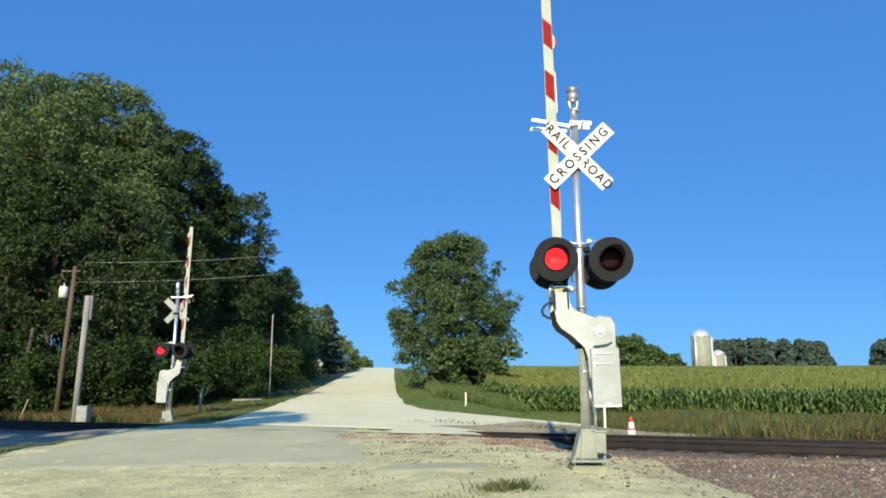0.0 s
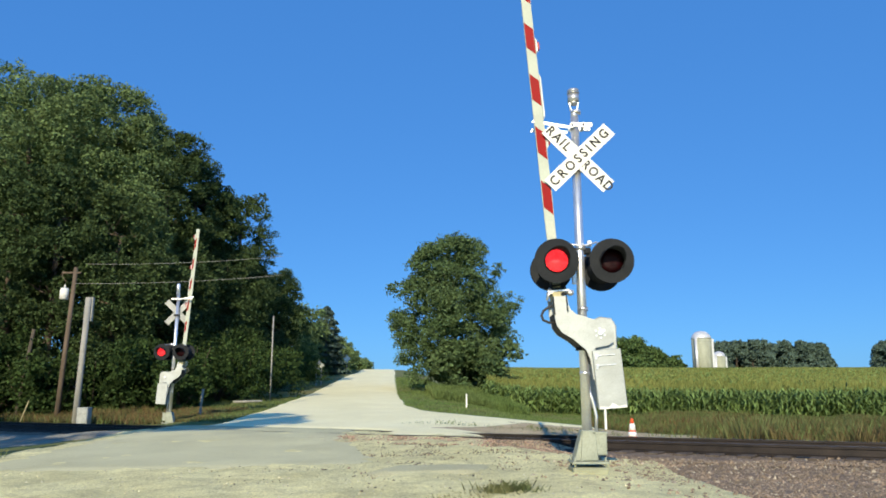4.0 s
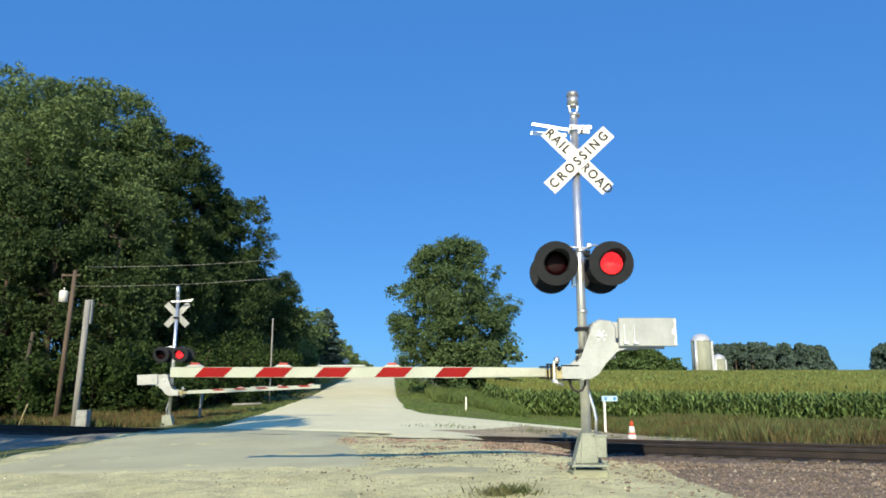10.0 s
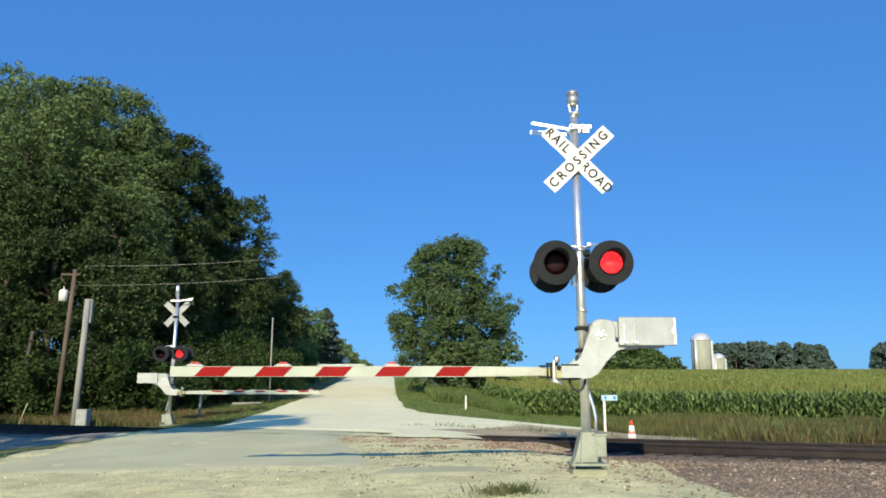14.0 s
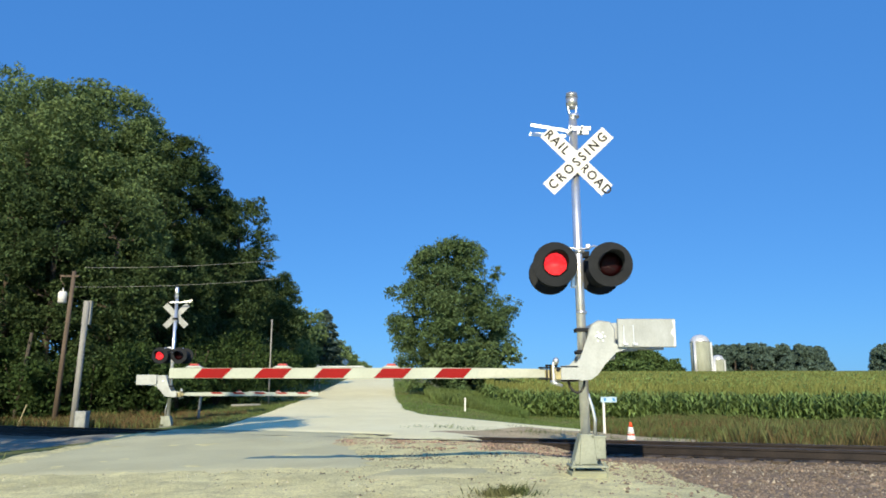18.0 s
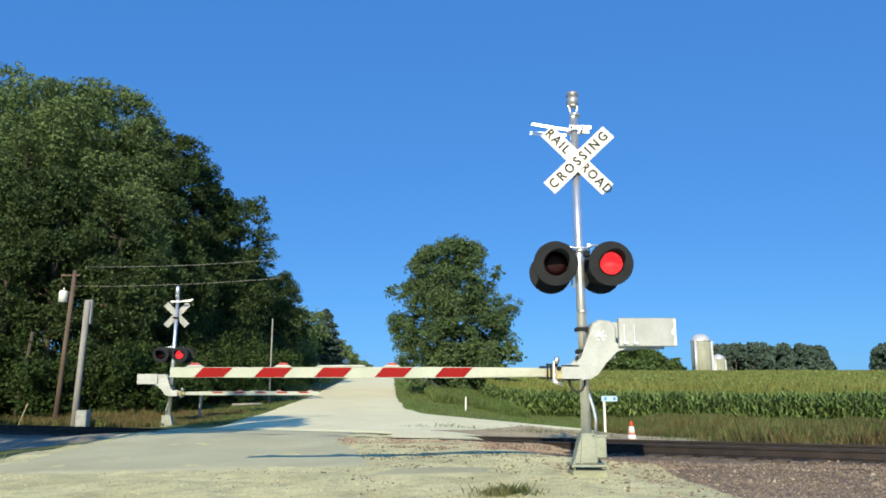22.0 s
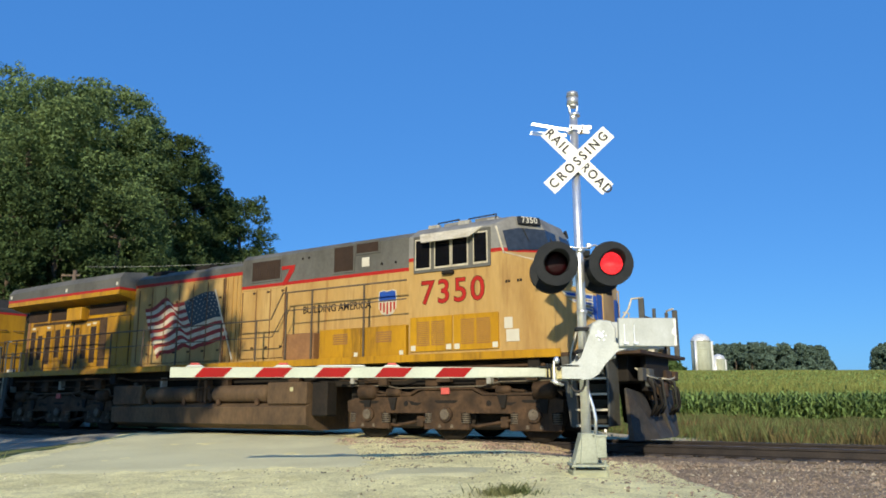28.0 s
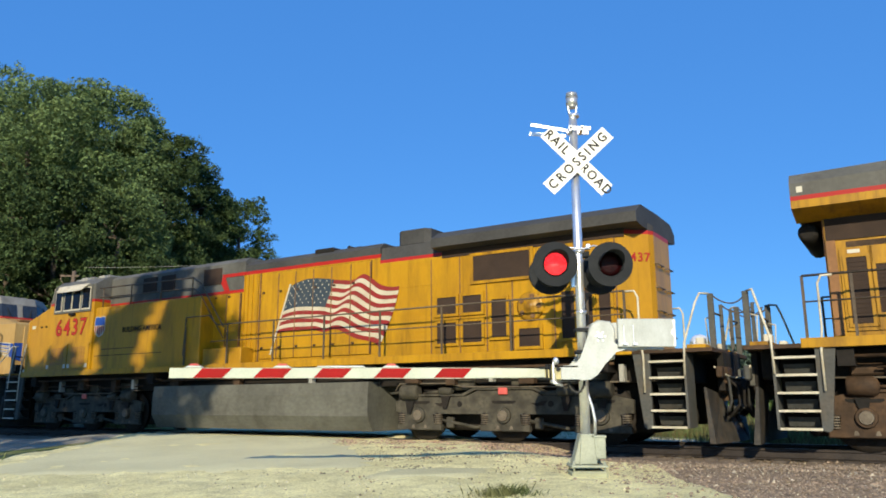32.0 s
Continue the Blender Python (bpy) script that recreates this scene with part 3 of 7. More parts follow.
    box(bm, -.13, -.07, -.03, .03, 2.42, 2.68, .008)
    part("terminal_box", bm, GALV, sig, "small grey terminal box on the mast")
    for sx in (-.345, .405):
        near_left = (sx < 0) if facing_us else (sx > 0)
        lamp_head(sig, sx - .047, -.34, 2.69, -1, near_left, 4, 10.8 if facing_us else 3.4)
        lamp_head(sig, sx - (.025 if sx < 0 else .06), .36, 2.67, 1, near_left, -4, 10.8 if facing_us else 3.4)
    # the gate's drive box, fixed to the mast
    bm = bmesh.new()
    prism(bm, [(.06, 1.42), (.40, 1.42), (.42, 1.52), (.42, 1.83), (.36, 1.93), (.2, 1.95), (.10, 1.90), (.06, 1.8)], -.16, .2, "y", .015)
    part("gate_drive", bm, ALU, sig, "silver painted gate drive housing")
    for z in (1.50, 1.80):
        bm = bmesh.new()
        box(bm, -.1, .1, -.09, .09, z, z + .05, .006)
        cyl(bm, (-.11, -.07, z + .025), (-.08, -.07, z + .025), .02, seg=6)
        part("drive_clamp", bm, BLACK, sig, "dark mast clamps of the gate drive")
    # the moving gate, about its shaft
    pv = (.19, 0, 1.73)
    gate = part("gate", cyl(bmesh.new(), (0, -.26, 0), (0, .3, 0), .035, seg=12), GALV, sig, "swinging gate with arm and counterweight")
    bm = bmesh.new()
    shape = [(-.53, -.40), (-.40, -.39), (-.33, -.36), (-.27, -.30), (-.13, .06), (-.09, .14), (.02, .18), (.14, .16), (.18, .08), (.20, -.10), (.40, -.14),
             (.62, -.14), (.62, -.17), (.36, -.18), (.22, -.22), (.06, -.38), (-.04, -.52), (-.14, -.58), (-.30, -.60), (-.53, -.60)]
    prism(bm, shape, -.235, -.215)
    box(bm, -.53, -.3, -.235, -.17, -.42, -.40)
    box(bm, -.53, -.28, -.235, -.17, -.60, -.58)
    part("front_channel", bm, ALU, gate, "white curved steel gate support beside the mast")
    bm = bmesh.new()
    prism(bm, shape, .235, .255)
    part("rear_channel", bm, ALU, gate, "second curved gate support behind the mast")
    bm = bmesh.new()      # the web that joins the two channels along their lower edge
    low = [(.40, -.175), (.22, -.215), (.06, -.375), (-.04, -.515), (-.14, -.575), (-.30, -.595)]
    prism(bm, low + [(a - .012, b + .016) for a, b in low[::-1]], -.214, .234)
    # dark steel colour puts the shade under the gate support into the paint
    part("channel_web", bm, UNDERSTEEL, gate, "underside of the gate support, grime-dark colour standing for its shade")
    bm = bmesh.new()
    for i in range(6):
        a = i * math.pi / 3
        cyl(bm, (.01 + .065 * math.cos(a), -.25, -.01 + .065 * math.sin(a)), (.01 + .065 * math.cos(a), -.235, -.01 + .065 * math.sin(a)), .014, seg=6)
    cyl(bm, (.01, -.255, -.01), (.01, -.235, -.01), .03, seg=10)
    part("shaft_bolts", bm, GALV, gate, "ring of six bolts round the gate shaft")
    bm = bmesh.new()
    box(bm, .235, 1.01, -.30, -.24, -.155, .225, .008)
    part("counterweight", bm, ALU, gate, "silver steel counterweight plate")
    bm = bmesh.new()
    prism(bm, [(.97, .21), (1.005, .21), (1.005, -.14), (.97, -.14), (.985, -.02), (.94, .03), (.96, .08), (.985, .1)], -.302, -.3005)
    part("worn_edge", bm, WHITE, gate, "bare white worn edge of the counterweight")
    for sx in (.31, .44):
        bm = bmesh.new()
        box(bm, sx - .008, sx + .008, -.315, -.30, -.11, .14, .003)
        cyl(bm, (sx, -.34, -.11), (sx, -.30, -.11), .022, seg=6)
        box(bm, sx - .02, sx + .05, -.318, -.302, -.135, -.1, .003)
        part("clamp_bolt", bm, GALV, gate, "galvanised hook bolt on the counterweight")
    bm = bmesh.new()
    box(bm, .235, 1.0, .25, .31, -.155, .225, .008)
    part("rear_counterweight", bm, ALU, gate)
    bm = bmesh.new()      # arm bracket with its shear pin and turnbuckle
    box(bm, -.60, -.50, -.16, .14, -.58, -.42, .008)
    box(bm, -.72, -.58, -.06, .04, -.56, -.44, .008)
    box(bm, -.64, -.60, -.12, .10, -.62, -.38, .006)
    part("arm_bracket", bm, YELLOWED, gate, "yellowed brass arm bracket")
    bm = bmesh.new()
    for z in (-.565, -.415):
        box(bm, -.80, -.56, -.10, .06, z - .008, z + .008, .003)
    for sx in (-.575, -.655, -.70):
        cyl(bm, (sx, -.09, -.59), (sx, -.09, -.39), .012, seg=6)
        cyl(bm, (sx, -.09, -.40), (sx, -.09, -.375), .022, seg=6)
    cyl(bm, (-.56, -.19, -.44), (-.56, -.11, -.44), .03, seg=8)
    part("shear_plate", bm, BLACK, gate, "dark bolted shear plates of the arm joint")
    bm = bmesh.new()
    lathe(bm, ((.02, -.38), (.035, -.36), (.045, -.33), (.03, -.29), (.012, -.28)), (-.58, -.12, 0), 12)
    cyl(bm, (-.66, -.13, -.6), (-.5, -.13, -.66), .02, seg=8)
    cyl(bm, (-.6, -.13, -.5), (-.58, -.13, -.66), .014, seg=8)
    box(bm, -.63, -.61, -.14, -.12, -.64, -.34)
    part("arm_fittings", bm, GALV, gate, "bolts and links at the root of the arm")
    z0, x_end, x0 = REST + .37 - .37 - 1.73 - .005, -5.82, -.72
    zc = -.47 - .02
    bm = bmesh.new()
    prism(bm, [(x0, zc - .06), (x0, zc + .06), (-2, zc + .073), (x_end + .5, zc + .069), (x_end, zc + .069), (x_end, zc - .068), (-2, zc - .073)], -.05, -.015, "y", .004)
    arm = part("arm", bm, ARMW, gate, "long white fibreglass gate arm")
    for i in range(5):
        xs = -5.43 + i * .815
        bm = bmesh.new()
        h = .064
        prism(bm, [(xs - .06, zc - h), (xs + .34, zc - h), (xs + .46, zc + h), (xs + .06, zc + h)] if facing_us else [(xs + .06, zc - h), (xs + .46, zc - h), (xs + .34, zc + h), (xs - .06, zc + h)], -.0535, -.0505)
        lo = -h if facing_us else h * .1      # worn half away on the far arm's back
        bm2 = [(xs - .06, zc + lo), (xs + .34, zc + lo), (xs + .46, zc + h), (xs + .06, zc + h)]
        prism(bm, bm2, -.0145, -.0115)
        part("red_stripe", bm, RED, gate, "slanted red reflective stripe")
    bm = bmesh.new()
    prism(bm, [(-1.66, zc - .058), (-.76, zc - .052), (-.72, zc + .055), (-1.60, zc + .06)], -.056, -.0535)
    part("arm_sleeve", bm, SLEEVE, gate, "worn whiter sleeve at the root of the arm")
    for xs, both in ((-5.50, True), (-4.30, True), (-2.82, True)):
        bm = bmesh.new()
        prism(bm, [(xs - .12, zc + .073), (xs + .14, zc + .073), (xs + .09, zc + .10), (xs - .07, zc + .10)], -.06, 0, "y", .004)
        lampcase = part("arm_lamp_bracket", bm, ALU, gate, "pale mounting of an arm lamp")
        bm = bmesh.new()
        prism(bm, [(xs - .06, zc + .10), (xs + .08, zc + .10), (xs + .06, zc + .128), (xs - .04, zc + .128)], -.06, .02, "y", .008)
        part("arm_lamp", bm, ARMLAMP, gate, "small red arm lamp")
    bm = bmesh.new()
    prism(bm, [(-3.85, zc + .074), (-3.15, zc + .076), (-3.2, zc + .10), (-3.8, zc + .098)], -.05, -.01, "y", .004)
    part("arm_joint", bm, ALU, gate, "pale splice plate on top of the arm")
    bm = bmesh.new()
    tube(bm, [(-.42, -.1, -.58), (-.40, -.09, -.66), (-.36, -.08, -.72), (-.30, -.07, -.75), (-.24, -.06, -.73), (-.20, -.06, -.66), (-.19, -.06, -.58)], .018, 6)
    part("arm_cable", bm, WIRE, gate, "thin black cable from drive to arm")
    return sig, gate, pv


NEAR_GATE = ((0, 89), (3.5, 89), (4, 85.5), (4.5, 73.5), (5, 61), (5.5, 49.2), (6, 39.9), (6.5, 32.5), (7, 25.4), (7.5, 18.5), (8, 13.1), (8.5, 7.9), (9, 3.3), (9.5, .8), (10, 0), (32, 0))
FAR_GATE = ((0, 89.3), (3.5, 89.3), (4, 87), (4.5, 78.5), (5, 68.5), (5.5, 58.3), (6, 48.6), (6.5, 40.7), (7, 33.6), (7.5, 27.7), (8, 20.9), (8.5, 15.2), (9, 10.4), (9.5, 6.1), (10, 2.5), (10.5, .5), (11, 0), (32, 0))
for place, rows, us in ((pose(1.925, 10.3, .37), NEAR_GATE, True), (pose(-10.33, 28.8, .24, 0, 0, 180), FAR_GATE, False)):
    _, gate, pv = crossing_signal("crossing_signal", place, us)
    MOVING.append((gate, [(t, pose(*pv, 0, a, 0)) for t, a in rows]))


# ---- trees and bushes ----
def leaf_cloud(centres, radii, count, size, rng, flat=.92):
    """Bent leaf sprays over the shells of many small clumps: vertices and quads."""
    c, r = np.array(centres), np.array(radii)
    twigs = 17                                       # each clump is a shell of smaller sprays
    e = rng.normal(size=(len(c) * twigs, 3)) + np.array((0, -.25, .25))
    e /= np.linalg.norm(e, axis=1)[:, None]
    c = np.repeat(c, twigs, 0) + e * np.repeat(r, twigs)[:, None] * rng.uniform(.55, 1.0, len(e))[:, None] * np.array((1, 1, flat))
    r = np.repeat(r, twigs) * rng.uniform(.30, .52, len(e))
    w = r ** 2 / np.sum(r ** 2)
    k = rng.choice(len(c), count, p=w)
    d = rng.normal(size=(count, 3))
    d /= np.linalg.norm(d, axis=1)[:, None]
    d[:, 2] = np.where(d[:, 2] < -.5, -d[:, 2], d[:, 2])
    p = c[k] + d * (r[k] * (rng.uniform(.2, 1.0, count) ** .5 + rng.normal(size=count) * .14))[:, None] * np.array((1, 1, flat))
    n = d * .55 + np.array((0, 0, .35)) + rng.normal(size=(count, 3)) * .8
    n /= np.linalg.norm(n, axis=1)[:, None]
    a = np.cross(n, rng.normal(size=(count, 3)))
    a /= np.linalg.norm(a, axis=1)[:, None]
    b = np.cross(n, a)
    s = (size * rng.uniform(.55, 1.25, count))[:, None]
    bend = n * s * .25
    v = np.stack([p - a * s - bend, p - b * s * .5, p + a * s - bend, p + b * s * .55], 1).reshape(-1, 3)
    return v


def cloud_mesh(name, v, material, parent):
    me = bpy.data.meshes.new(name)
    n = len(v) // 4
    me.vertices.add(n * 4)
    me.vertices.foreach_set("co", v.astype(np.float32).ravel())
    me.loops.add(n * 4)
    me.loops.foreach_set("vertex_index", np.arange(n * 4, dtype=np.int32))
    me.polygons.add(n)
    me.polygons.foreach_set("loop_start", np.arange(0, n * 4, 4, dtype=np.int32))
    me.update(calc_edges=True)
    me.materials.append(material)
    ob = new(name, me)
    if parent:
        ob.parent = parent
    return ob


def limbs(bm, rng, base, top, spread, trunk, n):
    """A leaning trunk with limbs that fork towards the crown."""
    p, r = Vector(base), trunk
    for i in range(5):
        q = Vector(base).lerp(Vector(top), (i + 1) / 5) + Vector((rng.normal() * .03 * spread, rng.normal() * .03 * spread, 0))
        cyl(bm, p, q, r, r * .8, 9)
        if i > 0:
            for _ in range(n):
                a, up = rng.uniform(0, 6.28), rng.uniform(.25, .8)
                e = q + Vector((math.cos(a) * spread * .45, math.sin(a) * spread * .45, spread * .35 * up))
                m = q.lerp(e, .5) + Vector((0, 0, -.05 * spread))
                cyl(bm, q, m, r * .4, r * .28, 6)
                cyl(bm, m, e, r * .28, r * .1, 6)
                e2 = m + Vector((rng.normal() * .2 * spread, rng.normal() * .2 * spread, .28 * spread))
                cyl(bm, m, e2, r * .2, r * .06, 5)
        p, r = q, r * .8


def tree(x, y, height, width, name="tree", label="tall leafy broadleaf tree in full summer green", material=None, leaves=9000, size=.3, low=.15, seed=1, clumps=34, lump=.24, lean=0.0, group=""):
    rng = np.random.default_rng(seed)
    z0 = ground_z(x, y) - .1
    ob = thing(name, label, "tree", pose(x, y, z0), group)
    bm = bmesh.new()
    limbs(bm, rng, (0, 0, 0), (lean, 0, height * .8), width * .5, .02 * height + .05, 3)
    part("trunk", bm, BARK, ob, "furrowed grey-brown trunk and limbs")
    cs, rs = [], []
    while len(cs) < clumps:
        a, h = rng.uniform(0, 6.283), rng.uniform(0, 1)
        z = height * (low + (1 - low) * h)
        env = math.sqrt(max(.02, 1 - (max(0, h - .42) / .6) ** 2.6)) * (.72 + .28 * min(1, h / .3))      # broad in the middle, rounded on top
        env *= 1 + .13 * math.sin(3 * a + 5 * h + seed) + .09 * math.sin(5 * a - 9 * h + 2 * seed)      # ragged sides
        rad = width * .5 * env * math.sqrt(rng.uniform(.05, 1))
        r = width * lump * rng.uniform(.6, 1.1) * (.75 + .3 * env)
        rad = max(0, min(rad, width * .5 * env - r * .55))
        cs.append((rad * math.cos(a) + lean * h, rad * math.sin(a), min(z, height - r * .62)))
        rs.append(r)
    v = leaf_cloud(cs, rs, leaves, size, rng)
    cloud_mesh("crown", v, material or LEAF, ob)
    return ob


def conifer(x, y, height, width, seed):
    rng = np.random.default_rng(seed)
    ob = thing("spruce", "dark conical spruce beside the road on the hill", "tree", pose(x, y, ground_z(x, y) - .1))
    bm = bmesh.new()
    cyl(bm, (0, 0, 0), (0, 0, height), .2, .03, 8)
    part("trunk", bm, BARK, ob, "straight brown trunk")
    n = 6000
    h = rng.uniform(0, 1, n) ** 1.3
    tier = .8 + .2 * np.cos(h * 55)
    r = width * .5 * (1 - h) ** .6 * tier * np.sqrt(rng.uniform(.15, 1, n)) + .1
    a = rng.uniform(0, 6.283, n)
    p = np.stack([r * np.cos(a), r * np.sin(a), height * (.04 + .96 * h) - r * .25], 1)
    out = np.stack([np.cos(a), np.sin(a), -.35 * np.ones(n)], 1)
    side = np.stack([-np.sin(a), np.cos(a), rng.normal(size=n) * .4], 1)
    s = (rng.uniform(.2, .4, n))[:, None]
    v = np.stack([p - out * s, p - side * s * .45, p + out * s, p + side * s * .45], 1).reshape(-1, 3)
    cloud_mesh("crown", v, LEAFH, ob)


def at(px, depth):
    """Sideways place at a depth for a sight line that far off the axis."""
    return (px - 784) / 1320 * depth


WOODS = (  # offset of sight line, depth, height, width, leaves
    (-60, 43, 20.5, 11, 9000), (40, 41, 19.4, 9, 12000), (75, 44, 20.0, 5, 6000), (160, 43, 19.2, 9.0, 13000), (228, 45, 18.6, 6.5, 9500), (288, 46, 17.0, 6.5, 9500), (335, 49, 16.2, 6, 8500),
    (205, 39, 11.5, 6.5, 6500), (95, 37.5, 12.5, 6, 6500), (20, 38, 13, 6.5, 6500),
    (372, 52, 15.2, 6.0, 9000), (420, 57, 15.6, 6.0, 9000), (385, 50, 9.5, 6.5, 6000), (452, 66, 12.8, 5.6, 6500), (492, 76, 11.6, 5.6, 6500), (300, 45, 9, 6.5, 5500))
# right-hand and low front trees take the shade-toned leaf copy
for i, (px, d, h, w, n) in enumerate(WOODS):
    tree(at(px, d * .98 + h * .1), d, h, w, "tree", "tall cottonwood at the edge of the woods, toned dark where shaded", LEAF if px < 235 and not 37 < d < 39.5 else LEAFK, int(n * 4.8), .10, .26 if px < 235 and h > 15 else .06, 10 + i, 110, .14, 0, "woods beside the track")
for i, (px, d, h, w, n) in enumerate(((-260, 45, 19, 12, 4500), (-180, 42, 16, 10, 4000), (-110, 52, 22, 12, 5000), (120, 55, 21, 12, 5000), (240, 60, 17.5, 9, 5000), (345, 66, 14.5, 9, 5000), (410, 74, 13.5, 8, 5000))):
    tree(at(px, d), d, h, w, "tree", "tall cottonwood deep in the woods, leaf colour darkened for shade", LEAFK, n, .4, .05, 40 + i, 30, .25, 0, "woods beside the track")
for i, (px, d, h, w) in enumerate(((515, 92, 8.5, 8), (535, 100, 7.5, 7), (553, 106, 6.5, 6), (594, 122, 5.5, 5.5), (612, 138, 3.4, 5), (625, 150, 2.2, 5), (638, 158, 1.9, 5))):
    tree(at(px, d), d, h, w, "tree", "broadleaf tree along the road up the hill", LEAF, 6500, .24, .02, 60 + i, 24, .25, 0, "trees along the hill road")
conifer(at(577, 104), 104, 9.6, 8.0, 5)
conifer(at(606, 130), 130, 5.4, 2.6, 6)
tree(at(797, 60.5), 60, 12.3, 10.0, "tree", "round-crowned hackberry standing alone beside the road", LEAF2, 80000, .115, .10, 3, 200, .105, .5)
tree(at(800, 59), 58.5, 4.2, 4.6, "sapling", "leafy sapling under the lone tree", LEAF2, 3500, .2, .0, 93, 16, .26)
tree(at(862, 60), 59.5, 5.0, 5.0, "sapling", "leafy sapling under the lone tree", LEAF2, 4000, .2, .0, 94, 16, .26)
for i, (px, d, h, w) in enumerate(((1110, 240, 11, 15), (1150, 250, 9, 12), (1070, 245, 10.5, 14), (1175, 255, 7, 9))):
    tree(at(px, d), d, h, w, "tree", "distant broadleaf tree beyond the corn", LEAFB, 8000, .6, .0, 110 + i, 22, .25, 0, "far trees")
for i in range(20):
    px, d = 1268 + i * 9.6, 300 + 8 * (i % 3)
    tree(at(px, d), d, 14.6 + .9 * math.sin(i * 2.3), 8.4, "tree", "distant shelterbelt tree behind the corn, haze in its leaf colour", LEAFH, 10000, .6, .0, 130 + i, 24, .26, 0, "shelterbelt")
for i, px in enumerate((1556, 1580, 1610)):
    tree(at(px, 300), 300, 15.0, 10, "tree", "distant shelterbelt tree behind the corn, haze in its leaf colour", LEAFH, 10000, .6, .0, 150 + i, 20, .26, 0, "shelterbelt")
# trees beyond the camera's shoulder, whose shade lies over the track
# the last, an unseen addition on the right, darkens the weeds there
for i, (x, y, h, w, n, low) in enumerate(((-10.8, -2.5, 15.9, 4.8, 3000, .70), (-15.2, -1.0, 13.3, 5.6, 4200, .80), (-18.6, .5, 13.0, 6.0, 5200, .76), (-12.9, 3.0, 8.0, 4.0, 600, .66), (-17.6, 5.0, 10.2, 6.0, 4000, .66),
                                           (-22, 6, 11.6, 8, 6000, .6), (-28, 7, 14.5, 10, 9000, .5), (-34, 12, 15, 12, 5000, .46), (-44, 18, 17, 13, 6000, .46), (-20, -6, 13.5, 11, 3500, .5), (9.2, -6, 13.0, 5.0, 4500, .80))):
    tree(x, y, h, w, "tree", "leafy tree out of view beside the near road, there for its shade", LEAF, n, .26, low, 170 + i, 36, .15, 0, "trees shading the track")


def bush(x, y, h, w, seed, material=None, leaves=4200, size=.10):
    rng = np.random.default_rng(seed)
    ob = thing("bush", "leafy green bush at the foot of the woods", "bush", pose(x, y, ground_z(x, y) - .05), "bushes under the woods")
    bm = bmesh.new()
    for _ in range(6):
        a = rng.uniform(0, 6.28)
        cyl(bm, (0, 0, 0), (math.cos(a) * w * .3, math.sin(a) * w * .3, h * .7), .04, .01, 5)
    part("stem", bm, BARK, ob, "thin brown stems")
    cs = [(rng.normal() * w * .22, rng.normal() * w * .22, h * rng.uniform(.15, .75)) for _ in range(12)]
    v = leaf_cloud(cs, [w * rng.uniform(.16, .27) for _ in cs], leaves, size, rng, min(1, h / w))
    v[:, 2] = np.maximum(v[:, 2], .02)
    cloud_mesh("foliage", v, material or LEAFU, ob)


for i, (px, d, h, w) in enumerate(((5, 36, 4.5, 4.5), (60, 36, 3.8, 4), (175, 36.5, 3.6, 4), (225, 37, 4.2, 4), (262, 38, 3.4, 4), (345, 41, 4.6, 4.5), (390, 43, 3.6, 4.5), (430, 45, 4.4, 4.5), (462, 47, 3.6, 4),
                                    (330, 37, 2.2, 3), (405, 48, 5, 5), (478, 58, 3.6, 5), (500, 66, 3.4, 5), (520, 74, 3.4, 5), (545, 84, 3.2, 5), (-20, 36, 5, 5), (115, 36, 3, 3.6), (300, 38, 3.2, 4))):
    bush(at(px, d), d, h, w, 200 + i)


# ---- grass, weeds and corn ----
def blades(name, spots, rng, height, width, material, label, lean=.35):
    """spots: x, y and a height factor for each blade."""
    n = len(spots)
    x, y, f = spots[:, 0], spots[:, 1], spots[:, 2]
    z = np.array([ground_z(a, b) for a, b in zip(x, y)]) - .04
    a = rng.uniform(0, 6.283, n)
    h = height * f * rng.uniform(.6, 1.2, n)
    w = width * rng.uniform(.6, 1.3, n)
    tip = np.stack([np.cos(a) * h * lean, np.sin(a) * h * lean, h], 1)
    sd = np.stack([-np.sin(a) * w, np.cos(a) * w, np.zeros(n)], 1)
    p = np.stack([x, y, z], 1)
    v = np.stack([p - sd, p + sd, p + tip * np.array((.45, .45, .6)) + sd * .7, p + tip * 1.0], 1).reshape(-1, 3)
    ob = cloud_mesh(name, v, material, None)
    return tagged(ob, label, "grass", kind="stuff")


def scatter(rng, n, x0, x1, y0, y1, keep):
    p = np.stack([rng.uniform(x0, x1, n), rng.uniform(y0, y1, n)], 1)
    f = np.array([keep(a, b) for a, b in p])
    return np.concatenate([p, f[:, None]], 1)[f > .02]


def weed_left(x, y):
    al, q = along(x, y)
    off = road_x(y) - x
    return (1.0 if q > 4.2 and off > 2.75 else 0) * (.35 + .65 * step(4.5, 9, off)) * (.5 + .9 * abs(noise.noise((x * .4, y * .4, 9))))


def verge_right(x, y):
    al, q = along(x, y)
    off = x - road_x(y)
    return (.7 if off > profile(MOUTH, y) - .1 and y > 30 and q > 10.6 else 0) * (.4 + .8 * abs(noise.noise((x * .3, y * .3, 2))))


def brown_right(x, y):
    al, q = along(x, y)
    off = x - road_x(y)
    if 2.6 < q < 8.4 and off > 6 and al > -13 and x < .20 * y:      # low and patchy beside the drive
        return .22 if noise.noise((x * .9, y * .9, 5)) > .12 else 0
    return (1.0 if q > 2.7 and x > .195 * y and (q > 11.3 or al > -4.5) and y < corn_edge(x) + .5 else 0) * (.4 + 1.0 * abs(noise.noise((x * .35, y * .35, 5))))


